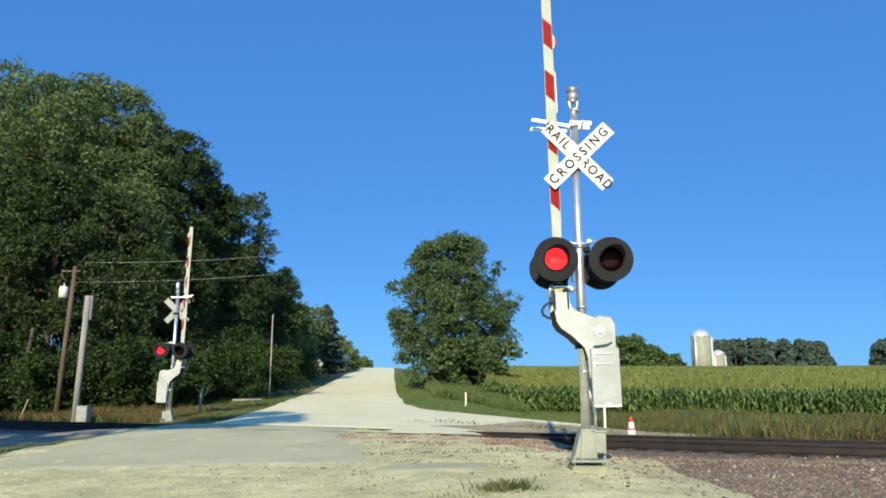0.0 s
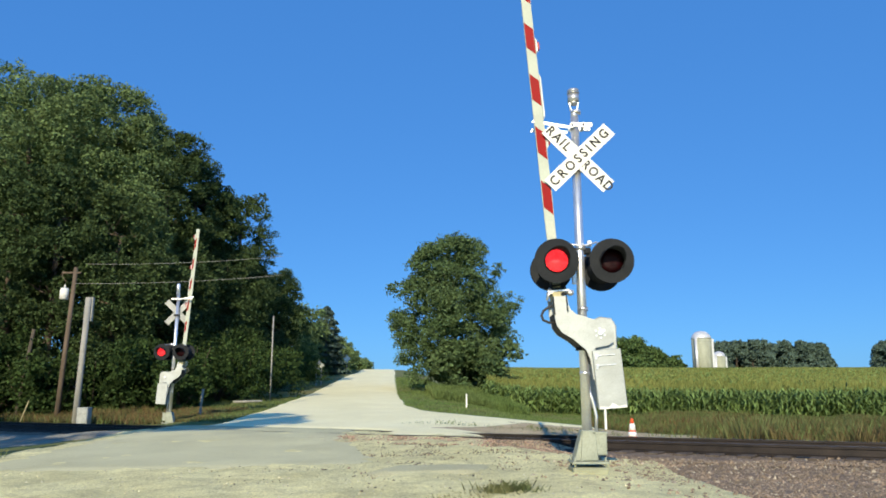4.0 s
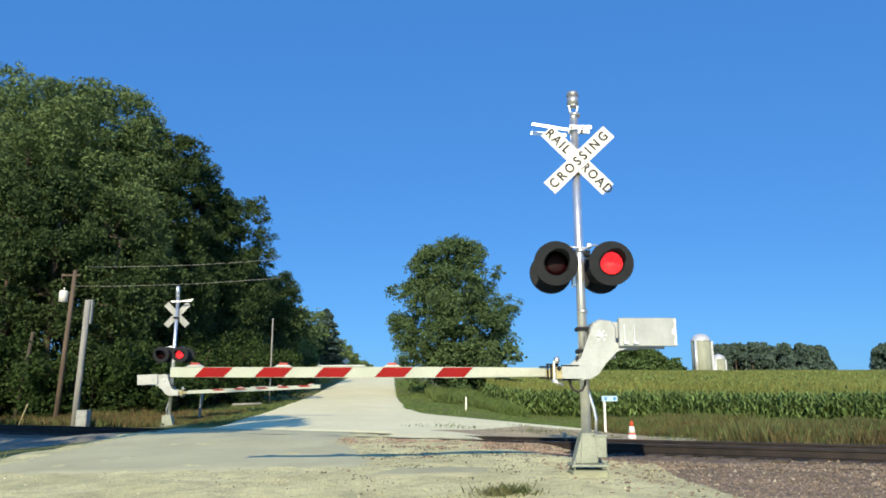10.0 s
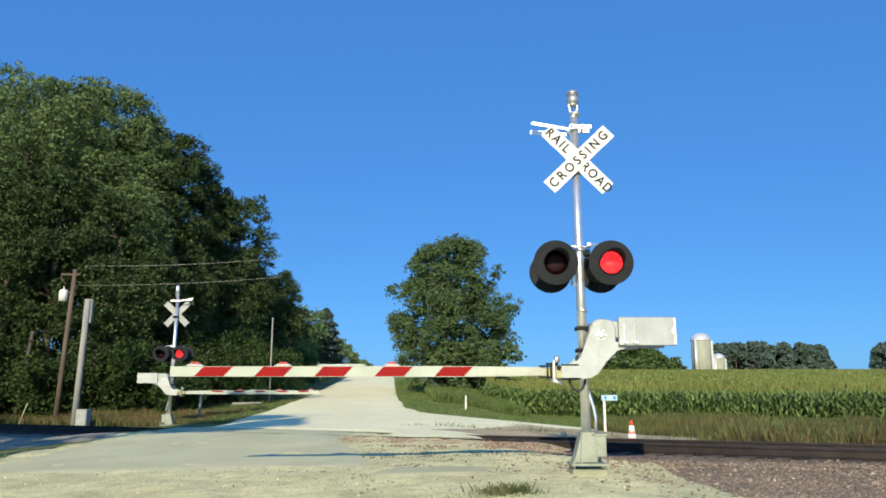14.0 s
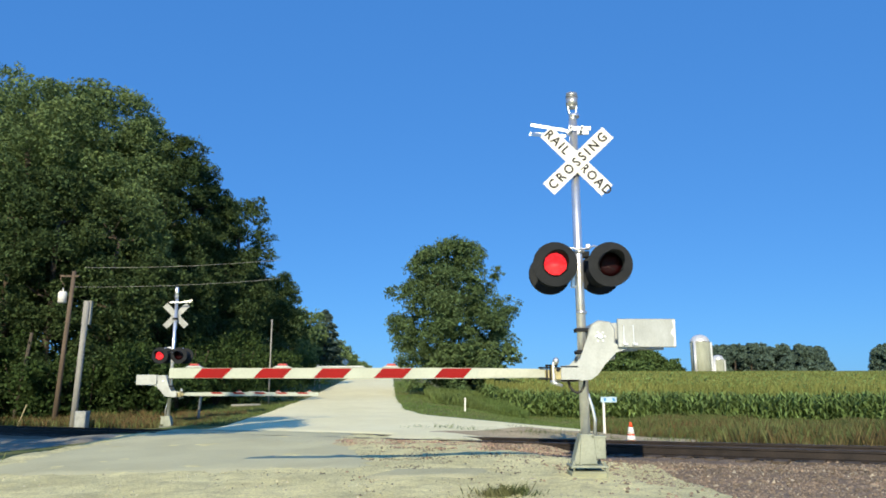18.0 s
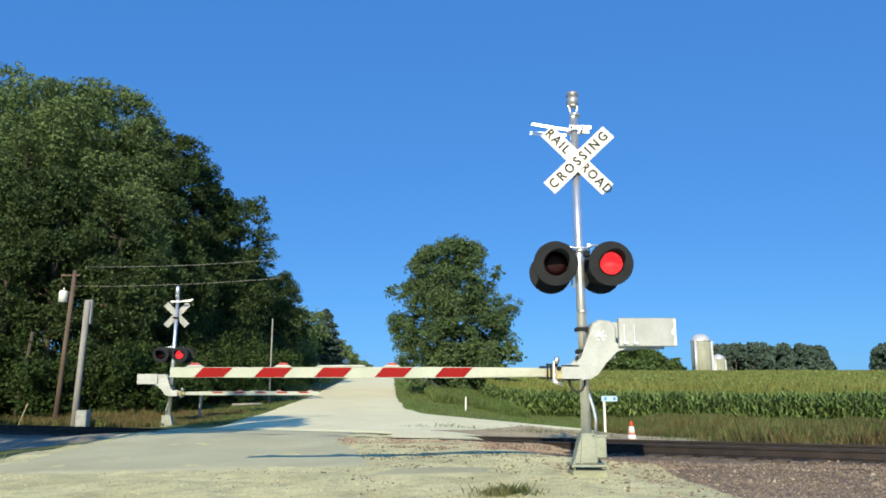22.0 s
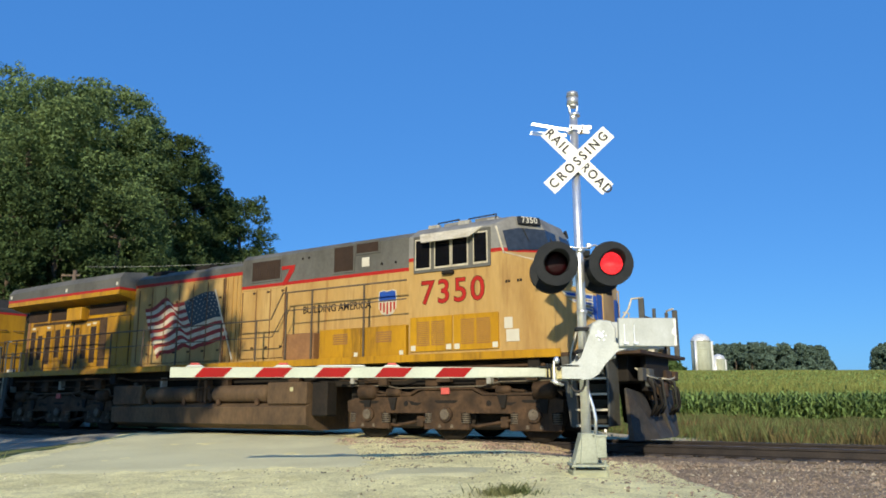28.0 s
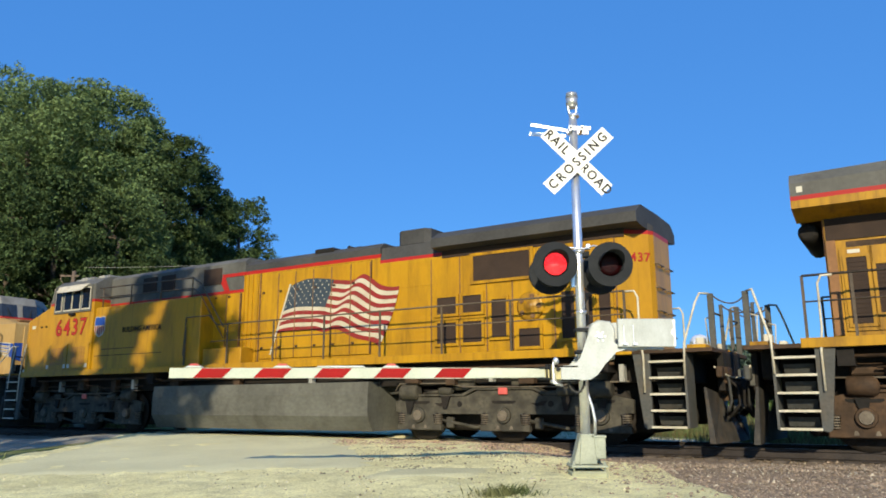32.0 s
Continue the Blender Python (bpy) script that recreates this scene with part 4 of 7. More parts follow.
def corn_edge(x):
    """The near edge of the corn, from beside the lone tree down towards the rails."""
    return 53 - .62 * (x - 3) if x < 20 else 42.5 - .35 * (x - 20)


rng = np.random.default_rng(77)
blades("weeds", scatter(rng, 60000, -26, -6, 23, 48, weed_left), rng, .5, .016, BLADE, "rank green and straw weeds on the bank before the woods")
blades("dry_grass", scatter(rng, 30000, -26, -9, 22.5, 36, weed_left), rng, .62, .012, DRY, "tall dry straw-coloured grass beside the rails")
blades("verge_grass", scatter(rng, 90000, -7, 14, 29, 90, verge_right), rng, .22, .024, LAWN, "green mown verge grass round the lone tree")
blades("brown_weeds", scatter(rng, 130000, 2, 34, 15, 46, brown_right), rng, .56, .006, DRY, "tall browned grass and weeds before the corn")
blades("green_weeds", scatter(rng, 110000, 2, 34, 16, 46, brown_right), rng, .62, .006, BLADE, "green weeds among the browned grass")


def brush(x, y):
    """Tall growth between the mown verge and the corner of the corn, under the lone tree."""
    off = x - road_x(y)
    return (1.0 if off > 5.6 and y > 46.5 + 1.2 * noise.noise((x * .4, 0, 3)) and x < 5.2 else 0) * (.5 + .9 * abs(noise.noise((x * .35, y * .35, 12))))


blades("brush", scatter(rng, 90000, -2.5, 6, 45, 60, brush), rng, .85, .010, LAWN, "tall green brush under the lone tree")


def tufts(spots, rng, per, height, name, label, material):
    rows = []
    for x, y, s in spots:
        for _ in range(per):
            rows.append((x + rng.normal() * .16 * s, y + rng.normal() * .12 * s, s * rng.uniform(.4, 1.1)))
    blades(name, np.array(rows), rng, height, .0045, material, label, .55)


tufts(((.66, 8.42, .9), (.76, 8.38, .8), (.56, 8.36, .7), (.70, 8.30, .8), (.60, 8.5, .6)), rng, 260, .17, "weed_clump", "olive green weed clump in the dusty shoulder", OLIVE)
tufts(((.30, 8.15, 1.2), (.10, 8.1, 1.1), (-.25, 8.1, 1.0), (-.05, 8.05, 1.1), (.45, 8.1, 1.2), (1.05, 8.25, .9), (1.45, 8.1, .8), (1.3, 8.6, .5), (1.6, 8.2, .6), (2.6, 8.6, .4), (1.2, 9.7, .4), (.95, 9.2, .4), (3.6, 9.0, .9), (3.9, 8.6, .7), (-2.8, 8.9, .35), (4.6, 8.1, .8)),
      rng, 110, .07, "weed_tuft", "short dry olive weeds in the dusty shoulder", STRAW)
tufts([(*on_track(a, q), s) for a, q, s in ((-13, 4.6, 1.6), (-12.3, 5.2, 2.0), (-11.6, 5.0, 1.8), (-10.8, 5.4, 1.6), (-10.2, 4.8, 1.4), (-9.4, 5.6, 2.2), (-9.0, 5.2, 2.0), (-8.2, 4.6, 1.5), (-7.6, 5.2, 2.0), (-6.9, 4.4, 1.6), (-11, 3.4, 1.0), (-8.6, 3.4, 1.2), (-6.2, 3.8, 1.8), (-5.6, 5.0, 2.2))], rng, 90, .11, "soil_weeds", "dark green weeds on the bare soil beside the drive", BLADE)
tufts(((-8.3, 13.5, 1.6), (-8.7, 12.9, 1.6), (-9.0, 13.9, 1.6)), rng, 200, .14, "bank_tuft", "dark weeds at the pavement's edge", BLADE)


def corn_plants():
    rng = np.random.default_rng(5)
    v, t = [], []
    for row in range(9):
        x = 3.2
        while x < 40:
            y = corn_edge(x) + row * .76 + rng.normal() * .06
            h = rng.uniform(1.55, 2.0)
            z = ground_z(x, y) - .05
            n_leaf = 9 if row < 3 else 6
            for i in range(n_leaf):
                a, l, zz = rng.uniform(0, 6.283), rng.uniform(.55, .85), z + h * (.12 + .75 * i / n_leaf)
                c, s = math.cos(a), math.sin(a)
                w = .065
                p0, p1, p2 = (x, y, zz), (x + c * l * .55, y + s * l * .55, zz + .28), (x + c * l, y + s * l, zz + .02)
                v += [(p0[0] - s * w * .5, p0[1] + c * w * .5, p0[2]), (p0[0] + s * w * .5, p0[1] - c * w * .5, p0[2]), (p1[0] + s * w, p1[1] - c * w, p1[2]), (p1[0] - s * w, p1[1] + c * w, p1[2])]
                v += [(p1[0] - s * w, p1[1] + c * w, p1[2]), (p1[0] + s * w, p1[1] - c * w, p1[2]), (p2[0] + s * .008, p2[1] - c * .008, p2[2]), (p2[0] - s * .008, p2[1] + c * .008, p2[2])]
            v += [(x - .02, y, z), (x + .02, y, z), (x + .012, y, z + h), (x - .012, y, z + h)]
            for _ in range(3):
                a = rng.uniform(0, 6.283)
                tip = (x + math.cos(a) * .12, y + math.sin(a) * .12, z + h + .28)
                t += [(x - .015, y, z + h - .05), (x + .015, y, z + h - .05), (tip[0] + .012, tip[1], tip[2]), (tip[0] - .012, tip[1], tip[2])]
            x += rng.uniform(.16, .26)
    tagged(cloud_mesh("corn_edge", np.array(v), CORN, None), "rows of tall green corn along the field's edge", "corn", kind="stuff")
    tagged(cloud_mesh("corn_tassels", np.array(t), TASSEL, None), "pale tassels on the first rows of corn", "corn", kind="stuff")
    # the rest of the field: tops of plants behind one another, with a leafy floor under them
    n = 60000
    d = 40 + (260 - 40) * rng.uniform(0, 1, n) ** 1.15
    x = d * rng.uniform(-.01, .66, n)
    keep = np.array([b > corn_edge(a) + 6 and a - road_x(b) > 11 + .02 * b for a, b in zip(x, d)])
    x, d = x[keep], d[keep]
    n = len(x)
    z = np.array([ground_z(a, b) for a, b in zip(x, d)])
    a = rng.uniform(0, 6.283, n)
    l = .35 + .0022 * d
    c, s = np.cos(a) * l, np.sin(a) * l
    p = np.stack([x, d, z + rng.uniform(1.5, 1.88, n)], 1)
    e = np.stack([c, s, np.full(n, -.12)], 1)
    w = np.stack([-s * .16, c * .16, np.full(n, .02)], 1)
    up = np.stack([c * .4, s * .4, .28 + .0 * c], 1)
    v = np.stack([p - w, p + w, p + up + w, p + e], 1).reshape(-1, 3)
    tagged(cloud_mesh("corn_tops", v, CORN, None), "green tops of the corn reaching up the hill", "corn", kind="stuff")
    k = rng.choice(n, n // 1)
    p = np.stack([x[k] + rng.normal(size=n) * .5, d[k] + rng.normal(size=n) * .5, z[k] + 1.75], 1)
    w = np.stack([.03 + .0003 * d[k], np.zeros(n), np.zeros(n)], 1)
    tip = np.stack([rng.normal(size=n) * .1, rng.normal(size=n) * .1, rng.uniform(.2, .42, n)], 1)
    v = np.stack([p - w, p + w, p + w * .6 + tip, p - w * .6 + tip], 1).reshape(-1, 3)
    tagged(cloud_mesh("field_tassels", v, TASSEL, None), "yellow-green tassels over the corn field", "corn", kind="stuff")
    verts, faces, rows = [], [], []
    y = 46.0
    while y < 300:
        row = []
        for i in range(61):
            f = i / 60
            x0 = max(road_x(y) + 11 + .02 * y, 0)
            xx = x0 + (y * .72 + 4 - x0) * f
            yy = max(y, corn_edge(xx) + 6)
            row.append(len(verts))
            verts.append((xx, yy, ground_z(xx, yy) + 1.5 + .12 * noise.noise((xx * 2, yy * 2, 0))))
        rows.append(row)
        y *= 1.025
    for p, q in zip(rows, rows[1:]):
        for i in range(60):
            faces.append((p[i], p[i + 1], q[i + 1], q[i]))
    tagged(sheet("corn_canopy", verts, faces, CORNTOP, smooth=True), "dense leaf canopy of the corn field", "corn", kind="stuff")


CORNTOP = mat("corn_canopy_leaf", (.10, .145, .04), (.16, .17, .055), .8, scale=.25, fine=5, bump=.8, grain=.45)
corn_plants()


# ---- posts, poles, signs ----
def utility_pole():
    x, y = -17.1, 34
    z = ground_z(x, y)
    ob = thing("utility_pole", "leaning brown wooden utility pole with a transformer", "utility pole", pose(x, y, z))
    bm = bmesh.new()
    cyl(bm, (-.15, 0, -.3), (.1, 0, 6.9), .12, .09, 12)
    part("pole", bm, WOODPOLE, ob, "weathered brown pole")
    bm = bmesh.new()
    lathe(bm, ((.1, 5.4), (.19, 5.42), (.19, 5.88), (.15, 5.93), (.05, 5.95)), (-.28, -.1, 0), 14)
    cyl(bm, (-.28, -.1, 5.93), (-.28, -.1, 6.08), .03, seg=8)
    part("transformer", bm, WHITE, ob, "pale grey transformer can")
    bm = bmesh.new()
    tube(bm, [(-.45, 0, 6.75), (-.5, -.02, 6.5), (-.25, -.05, 6.2)], .02)
    box(bm, -.5, .35, -.05, .05, 6.62, 6.7)
    part("insulator_arm", bm, WOODPOLE, ob, "short wooden insulator arm")
    for a, b in (((-16.9, 33.9, 6.35), (-7.6, 34.6, 6.85)), ((-14.1, 33.9, 7.35), (-7.6, 34.6, 7.75))):
        w = thing("overhead_wire", "thin pale overhead wire strung past the trees", "wire", None, "overhead wires")
        bm = bmesh.new()
        a, b = Vector(a), Vector(b)
        ends = a + (a - b) * .35 if a.x > -15 else a
        tube(bm, [ends.lerp(b, i / 14) + Vector((0, 0, -.12 * (1 - (2 * i / 14 - 1) ** 2))) for i in range(15)], .009, 4)
        part("strand", bm, PALEWIRE, w)


def plain_post(name, x, y, h, r, material, label, lean=0.0, extra=None, square=False):
    z = ground_z(x, y)
    ob = thing(name, label, "post", pose(x, y, z, 0, lean, 0))
    bm = bmesh.new()
    if square:
        box(bm, -r, r, -r * .7, r * .7, -.2, h, .008)
    else:
        cyl(bm, (0, 0, -.3), (0, 0, h), r, r * .85, 12)
    part("shaft", bm, material, ob)
    return ob


utility_pole()
ob = plain_post("signal_post", -14.95, 31, 5.15, .13, GREYPOLE, "bare grey weathered timber post beside a cabinet", 1.2)
bm = bmesh.new()
box(bm, -.17, .17, .05, .2, 4.2, 5.2, .01)
part("strap_board", bm, GREYPOLE, ob, "grey board strapped to the post top")
cab = thing("equipment_cabinet", "small grey metal equipment cabinet beside the post", "cabinet", pose(-14.55, 30.9, ground_z(-14.55, 30.9)))
bm = bmesh.new()
box(bm, -.22, .22, -.2, .2, -.05, .68, .02)
part("body", bm, ZINC, cab, "grey painted cabinet body")
bm = bmesh.new()
box(bm, -.19, .19, -.215, -.2, .05, .63, .008)
part("door", bm, ZINC, cab, "grey cabinet door")
plain_post("fence_post", -19.75, 35.2, 4.2, .09, GREYBARK, "dead leaning trunk at the edge of the woods", 6)
plain_post("stake", -18.3, 33.0, 1.0, .03, mat("dry_stake", (.42, .36, .2), (.35, .3, .17), .9), "thin straw-coloured stake leaning in the grass", 18)
plain_post("marker_post", -10.06, 31.5, 1.08, .045, GREYPOLE, "pale grey marker post leaning in the verge", 4, square=True)
plain_post("survey_stake", 1.2, 40, .70, .04, WHITE, "short white stake in the mown verge", 0, square=True)
hill = thing("hill_pole", "distant wooden pole with a crossarm on the hill", "utility pole", pose(at(552, 118), 118, ground_z(at(552, 118), 118)))
bm = bmesh.new()
cyl(bm, (0, 0, -.3), (0, 0, 9.4), .14, .1, 8)
part("pole", bm, WOODPOLE, hill)
bm = bmesh.new()
box(bm, -.7, .7, -.06, .06, 8.7, 8.85)
part("crossarm", bm, WOODPOLE, hill)
plain_post("steel_post", -10.05, 44, 4.9, .05, GREYPOLE, "thin grey steel post before the woods", 0)
log = thing("fallen_log", "pale fallen log lying in the verge grass", "log", pose(-10.3, 40, ground_z(-10.3, 40) + .12, 0, 0, 8))
part("stem", cyl(bmesh.new(), (-.75, 0, 0), (.75, 0, .05), .07, .05, 9), GREYPOLE, log)


def road_sign():
    x, y = at(565, 67.6), 68
    z = ground_z(x, y)
    ob = thing("road_sign", "diamond road sign seen from behind on a steel post", "road sign", pose(x, y, z))
    for sx in (-.24, .2):
        bm = bmesh.new()
        box(bm, sx - .05, sx + .05, -.03, .03, -.2, 1.75)
        part("post", bm, ZINC, ob, "pale grey post")
    bm = bmesh.new()
    prism(bm, [(0, 1.30), (.46, 1.76), (0, 2.22), (-.46, 1.76)], -.05, -.035)
    panel = part("panel", bm, ZINC, ob, "bare metal back of the diamond panel")
    bm = bmesh.new()
    box(bm, -.26, .22, -.075, -.052, 1.62, 1.70)
    part("brace", bm, ALU, panel, "flat brace across the panel's back")


road_sign()


def hill_marks():
    x = at(614, 112)
    ob = thing("distant_road_sign", "small white road sign far up the hill road", "road sign", pose(x, 112, ground_z(x, 112)))
    part("post", box(bmesh.new(), -.05, .05, -.04, .04, -.3, 2.0), GALV, ob)
    part("panel", prism(bmesh.new(), [(-.55, 2.2), (0, 1.6), (.55, 2.2), (0, 2.8)], -.06, -.04), WHITE, ob, "white diamond panel")
    x = at(636, 150)
    ob = thing("mailbox", "pale mailbox on a post near the crest", "mailbox", pose(x, 150, ground_z(x, 150)))
    part("post", box(bmesh.new(), -.08, .08, -.08, .08, -.3, 1.0), WOODPOLE, ob)
    part("box", box(bmesh.new(), -.45, .45, -.3, .3, 1.0, 1.6, .1), DUSTY, ob, "pale dusty box")
    x = at(661, 165)
    ob = thing("marker_pole", "short dark marker pole at the crest of the road", "post", pose(x, 165, ground_z(x, 165)))
    part("shaft", cyl(bmesh.new(), (0, 0, -.3), (0, 0, 1.9), .12, .1, 8), UNDERSTEEL, ob)


DUSTY = mat("dusty_cream_paint", (.55, .50, .33), (.45, .41, .28), .6)
hill_marks()


def blue_sign():
    x, y = 5.08, 24
    z = ground_z(x, y)
    ob = thing("crossing_information_sign", "small pale blue sign plate on a thin white post", "sign", pose(x, y, z))
    bm = bmesh.new()
    box(bm, -.035, .035, -.025, .025, -.2, 1.1, .005)
    part("post", bm, WHITE, ob, "thin white post")
    bm = bmesh.new()
    box(bm, -.09, .41, -.05, -.032, 1.0, 1.17, .004)
    panel = part("panel", bm, SIGNPALE, ob, "pale blue rectangular plate")
    for a, b in ((.0, .07), (.28, .36)):
        bm = bmesh.new()
        box(bm, a, b, -.056, -.052, 1.04, 1.13)
        part("print_bar", bm, BLUE, panel, "dark blue unreadable print")


blue_sign()


def traffic_cone():
    x, y = 4.55, 18.5
    z = ground_z(x, y)
    ob = thing("traffic_cone", "orange traffic cone with two white bands", "traffic cone", pose(x, y, z + .01))
    bm = bmesh.new()
    box(bm, -.16, .16, -.16, .16, 0, .035, .012)
    part("base", bm, CONE, ob, "square orange base")
    for name, m, z0, z1, e in (("lower_body", CONE, .03, .08, 0), ("lower_band", WHITE, .08, .19, .003), ("middle_body", CONE, .19, .225, 0), ("upper_band", WHITE, .225, .385, .003), ("tip", CONE, .385, .50, 0)):
        bm = bmesh.new()
        cyl(bm, (0, 0, z0), (0, 0, z1), .125 - .19 * z0 + e, .125 - .19 * z1 + e, 20)
        part(name, bm, m, ob)


traffic_cone()


def silo(x, y, r, h, label):
    z = ground_z(x, y)
    ob = thing("silo", label, "silo", pose(x, y, z), "farm silos")
    bm = bmesh.new()
    cyl(bm, (0, 0, -1), (0, 0, h), r, r, 32)
    part("wall", bm, SILO, ob, "hooped grey concrete stave wall")
    for i in range(int(h / .9)):
        bm = bmesh.new()
        cyl(bm, (0, 0, .45 + .9 * i), (0, 0, .53 + .9 * i), r + .03, r + .03, 32)
        part("hoop", bm, SILO, ob)
    bm = bmesh.new()
    lathe(bm, [(r * 1.02 * math.cos(a), h + r * .85 * math.sin(a)) for a in [i * math.pi / 18 for i in range(9)]] + [(.1, h + r * .86)], seg=28)
    part("dome", bm, DOME, ob, "bright metal dome roof")
    bm = bmesh.new()
    cyl(bm, (-r * .85, -r * .85, -1), (-r * .85, -r * .85, h + .4), .5, .5, 10)
    part("chute", bm, DOME, ob, "pale unloading chute")
    bm = bmesh.new()
    box(bm, r * .9, r * 1.1, -r * .5, -r * .2, -1, h)
    part("ladder", bm, DOME, ob, "bright ladder cage")


silo(at(1234, 262), 260, 3.3, 13.2, "tall grey concrete silo with a bright domed roof")
silo(at(1263, 270), 268, 2.2, 7.6, "shorter grey concrete silo with a bright domed roof")


# ---- loose stones ----
def stones(name, n, place, size, material, label, seed):
    rng = np.random.default_rng(seed)
    base = np.array([(1, 0, 0), (-1, 0, 0), (0, 1, 0), (0, -1, 0), (0, 0, 1), (0, 0, -1)], float)
    tri = np.array([(0, 2, 4), (2, 1, 4), (1, 3, 4), (3, 0, 4), (2, 0, 5), (1, 2, 5), (3, 1, 5), (0, 3, 5)])
    V, F = [], []
    for i in range(n):
        x, y, s = place(rng)
        r = size * s * rng.uniform(.5, 1.35)
        sc = rng.uniform(.6, 1.2, 3) * np.array((1, 1, .75))
        a = rng.uniform(0, 6.283)
        m = np.array([(math.cos(a), -math.sin(a), 0), (math.sin(a), math.cos(a), 0), (0, 0, 1)])
        p = ((base + rng.normal(size=(6, 3)) * .22) * sc * r) @ m.T
        V.append(p + np.array((x, y, bed_z(x, y) + r * .25)))
        F.append(tri + 6 * i)
    ob = sheet(name, np.concatenate(V).tolist(), np.concatenate(F).tolist(), material)
    return tagged(ob, label, "gravel", kind="stuff")


def bed_z(x, y):
    al, q = along(x, y)
    if -3.0 < q < -.8 and -13 < al < -1.5:
        return max(heap_z(al, q), ground_z(x, y))
    if abs(q) < 2.2 and abs(x - road_x(y)) > 5:
        return rail_z(al) - .2
    return ground_z(x, y)


def on_bank(rng):
    y = rng.uniform(5.5, 13)
    x = rng.uniform(2.2, 9.5)
    while along(x, y)[1] > -1.4 or x < 3.2 + .1 * rng.normal() - .6 * (y > 9.4):
        x, y = rng.uniform(2.2, 9.5), rng.uniform(5.5, 13)
    return x, y, .8


def on_ballast(rng):
    al = -14 + 42 * rng.uniform() ** .9
    q = rng.uniform(-4.4, 2.6) if rng.uniform() < .85 else rng.uniform(-6.5, -3)
    x, y = on_track(al, q)
    if abs(x - road_x(y)) < 4.6 + rng.uniform(0, 1.5):
        x, y = on_track(rng.uniform(2, 24), rng.uniform(-4.4, -1.3))
    return x, y, 1.0


def on_heap(rng):
    return *on_track(rng.uniform(-12.5, -4.6), rng.uniform(-2.9, -.85)), 1.0


def on_shoulder(rng):
    x, y = rng.normal() * 1.5 - .2, 12.9 + rng.normal() * 1.7
    return x, y, 1.0


def on_dust(rng):
    return rng.uniform(-7, 6), rng.uniform(6.5, 14), .6


stones("ballast_stones", 30000, on_ballast, .026, STONE, "crushed pinkish grey ballast stones", 3)
stones("bank_stones", 30000, on_bank, .018, STONE, "small pinkish stones on the gravel bank", 8)
stones("pale_stones", 3000, on_bank, .017, PALESTONE, "pale stones among the gravel of the bank", 18)
stones("heap_stones", 3400, on_heap, .021, HEAPSTONE, "pinkish stones heaped against the near rail", 21)
stones("pale_ballast", 2200, on_ballast, .028, PALESTONE, "pale stones among the ballast", 19)
stones("shoulder_stones", 420, on_shoulder, .018, STONE, "loose ballast stones strewn over the shoulder", 4)
stones("grey_stones", 3000, on_shoulder, .015, DARKSTONE, "small dark grey stones strewn over the shoulder", 9)
stones("tan_pebbles", 2600, on_dust, .022, STONEV, "tan pebbles scattered on the dirt", 6)


# ---- the train ----
TANY = mat("faded_armour_yellow", (.455, .312, .122), (.385, .240, .078), .5, scale=.9, fine=14, bump=.04, grain=.08, stretch=(1.4, 1.4, .3), dirt=((.24, .125, .040), .5, 1.5, .3), runs=((.16, .075, .025), .6, 7))
YEL = mat("armour_yellow", (.44, .235, .009), (.35, .18, .010), .42, scale=.8, fine=14, bump=.04, grain=.08, stretch=(1, 1, .4), dirt=((.10, .05, .016), .75, 2.2, .25), runs=((.07, .035, .014), .7, 6))
YELB = mat("bright_armour_yellow", (.44, .238, .008), (.37, .19, .009), .4, scale=.8, fine=14, bump=.04, grain=.06, stretch=(1, 1, .4), dirt=((.16, .085, .012), .55, 2.4, .25), runs=((.13, .07, .012), .6, 6))
LGREY = mat("harbour_grey", (.125, .125, .115), (.09, .09, .08), .6, scale=.8, fine=14, bump=.04, grain=.1, dirt=((.045, .04, .035), .6, 2.5, .4))
# paler harbour grey: the light falling on the cab roof is in the colour
CABROOF = mat("lit_roof_grey", (.24, .24, .225), (.17, .17, .16), .6, scale=1.5, fine=14, bump=.05, grain=.12, dirt=((.07, .065, .055), .6, 3, .5))
SPRING = mat("dusty_spring_steel", (.17, .145, .11), (.11, .09, .07), .7, .2, scale=5, fine=30, grain=.2)
STEPG = mat("step_grey", (.085, .088, .082), (.06, .062, .058), .7, scale=2, fine=20, bump=.1, grain=.2, dirt=((.11, .08, .05), .5, 3, 1))
SOOT = mat("sooty_grey", (.06, .06, .058), (.04, .04, .04), .7, scale=1, fine=14, grain=.15)
STRIPE = mat("red_stripe_paint", (.36, .018, .012), (.31, .018, .012), .45, bump=.02, grain=.06)
GRIME = mat("brown_grime", (.082, .048, .026), (.042, .026, .015), .8, scale=3.5, fine=16, bump=.4, grain=.35, dirt=((.018, .013, .010), .8, 4.0, 1))
GREYED = mat("olive_grey_grime", (.085, .077, .058), (.045, .042, .033), .8, scale=3.5, fine=16, bump=.4, grain=.35, dirt=((.018, .016, .013), .8, 4.0, 1))
TANKG = mat("grey_tank", (.125, .125, .105), (.09, .09, .075), .75, scale=1.2, fine=14, bump=.1, grain=.15, stretch=(.6, 1, 1), dirt=((.05, .045, .037), .6, 2, .6))
PLOW = mat("scuffed_plow_steel", (.048, .045, .040), (.030, .028, .025), .7, scale=3, fine=20, bump=.3, grain=.3, dirt=((.10, .07, .045), .6, 4, 1))
TANK = mat("dusty_tank", (.125, .080, .043), (.075, .050, .030), .8, scale=1.2, fine=14, bump=.15, grain=.2, stretch=(1, 1, .5), dirt=((.03, .022, .016), .7, 2.5, .5))
UNDER = mat("black_underframe", (.010, .009, .008), (.018, .014, .011), .85, scale=2, fine=16, bump=.2)
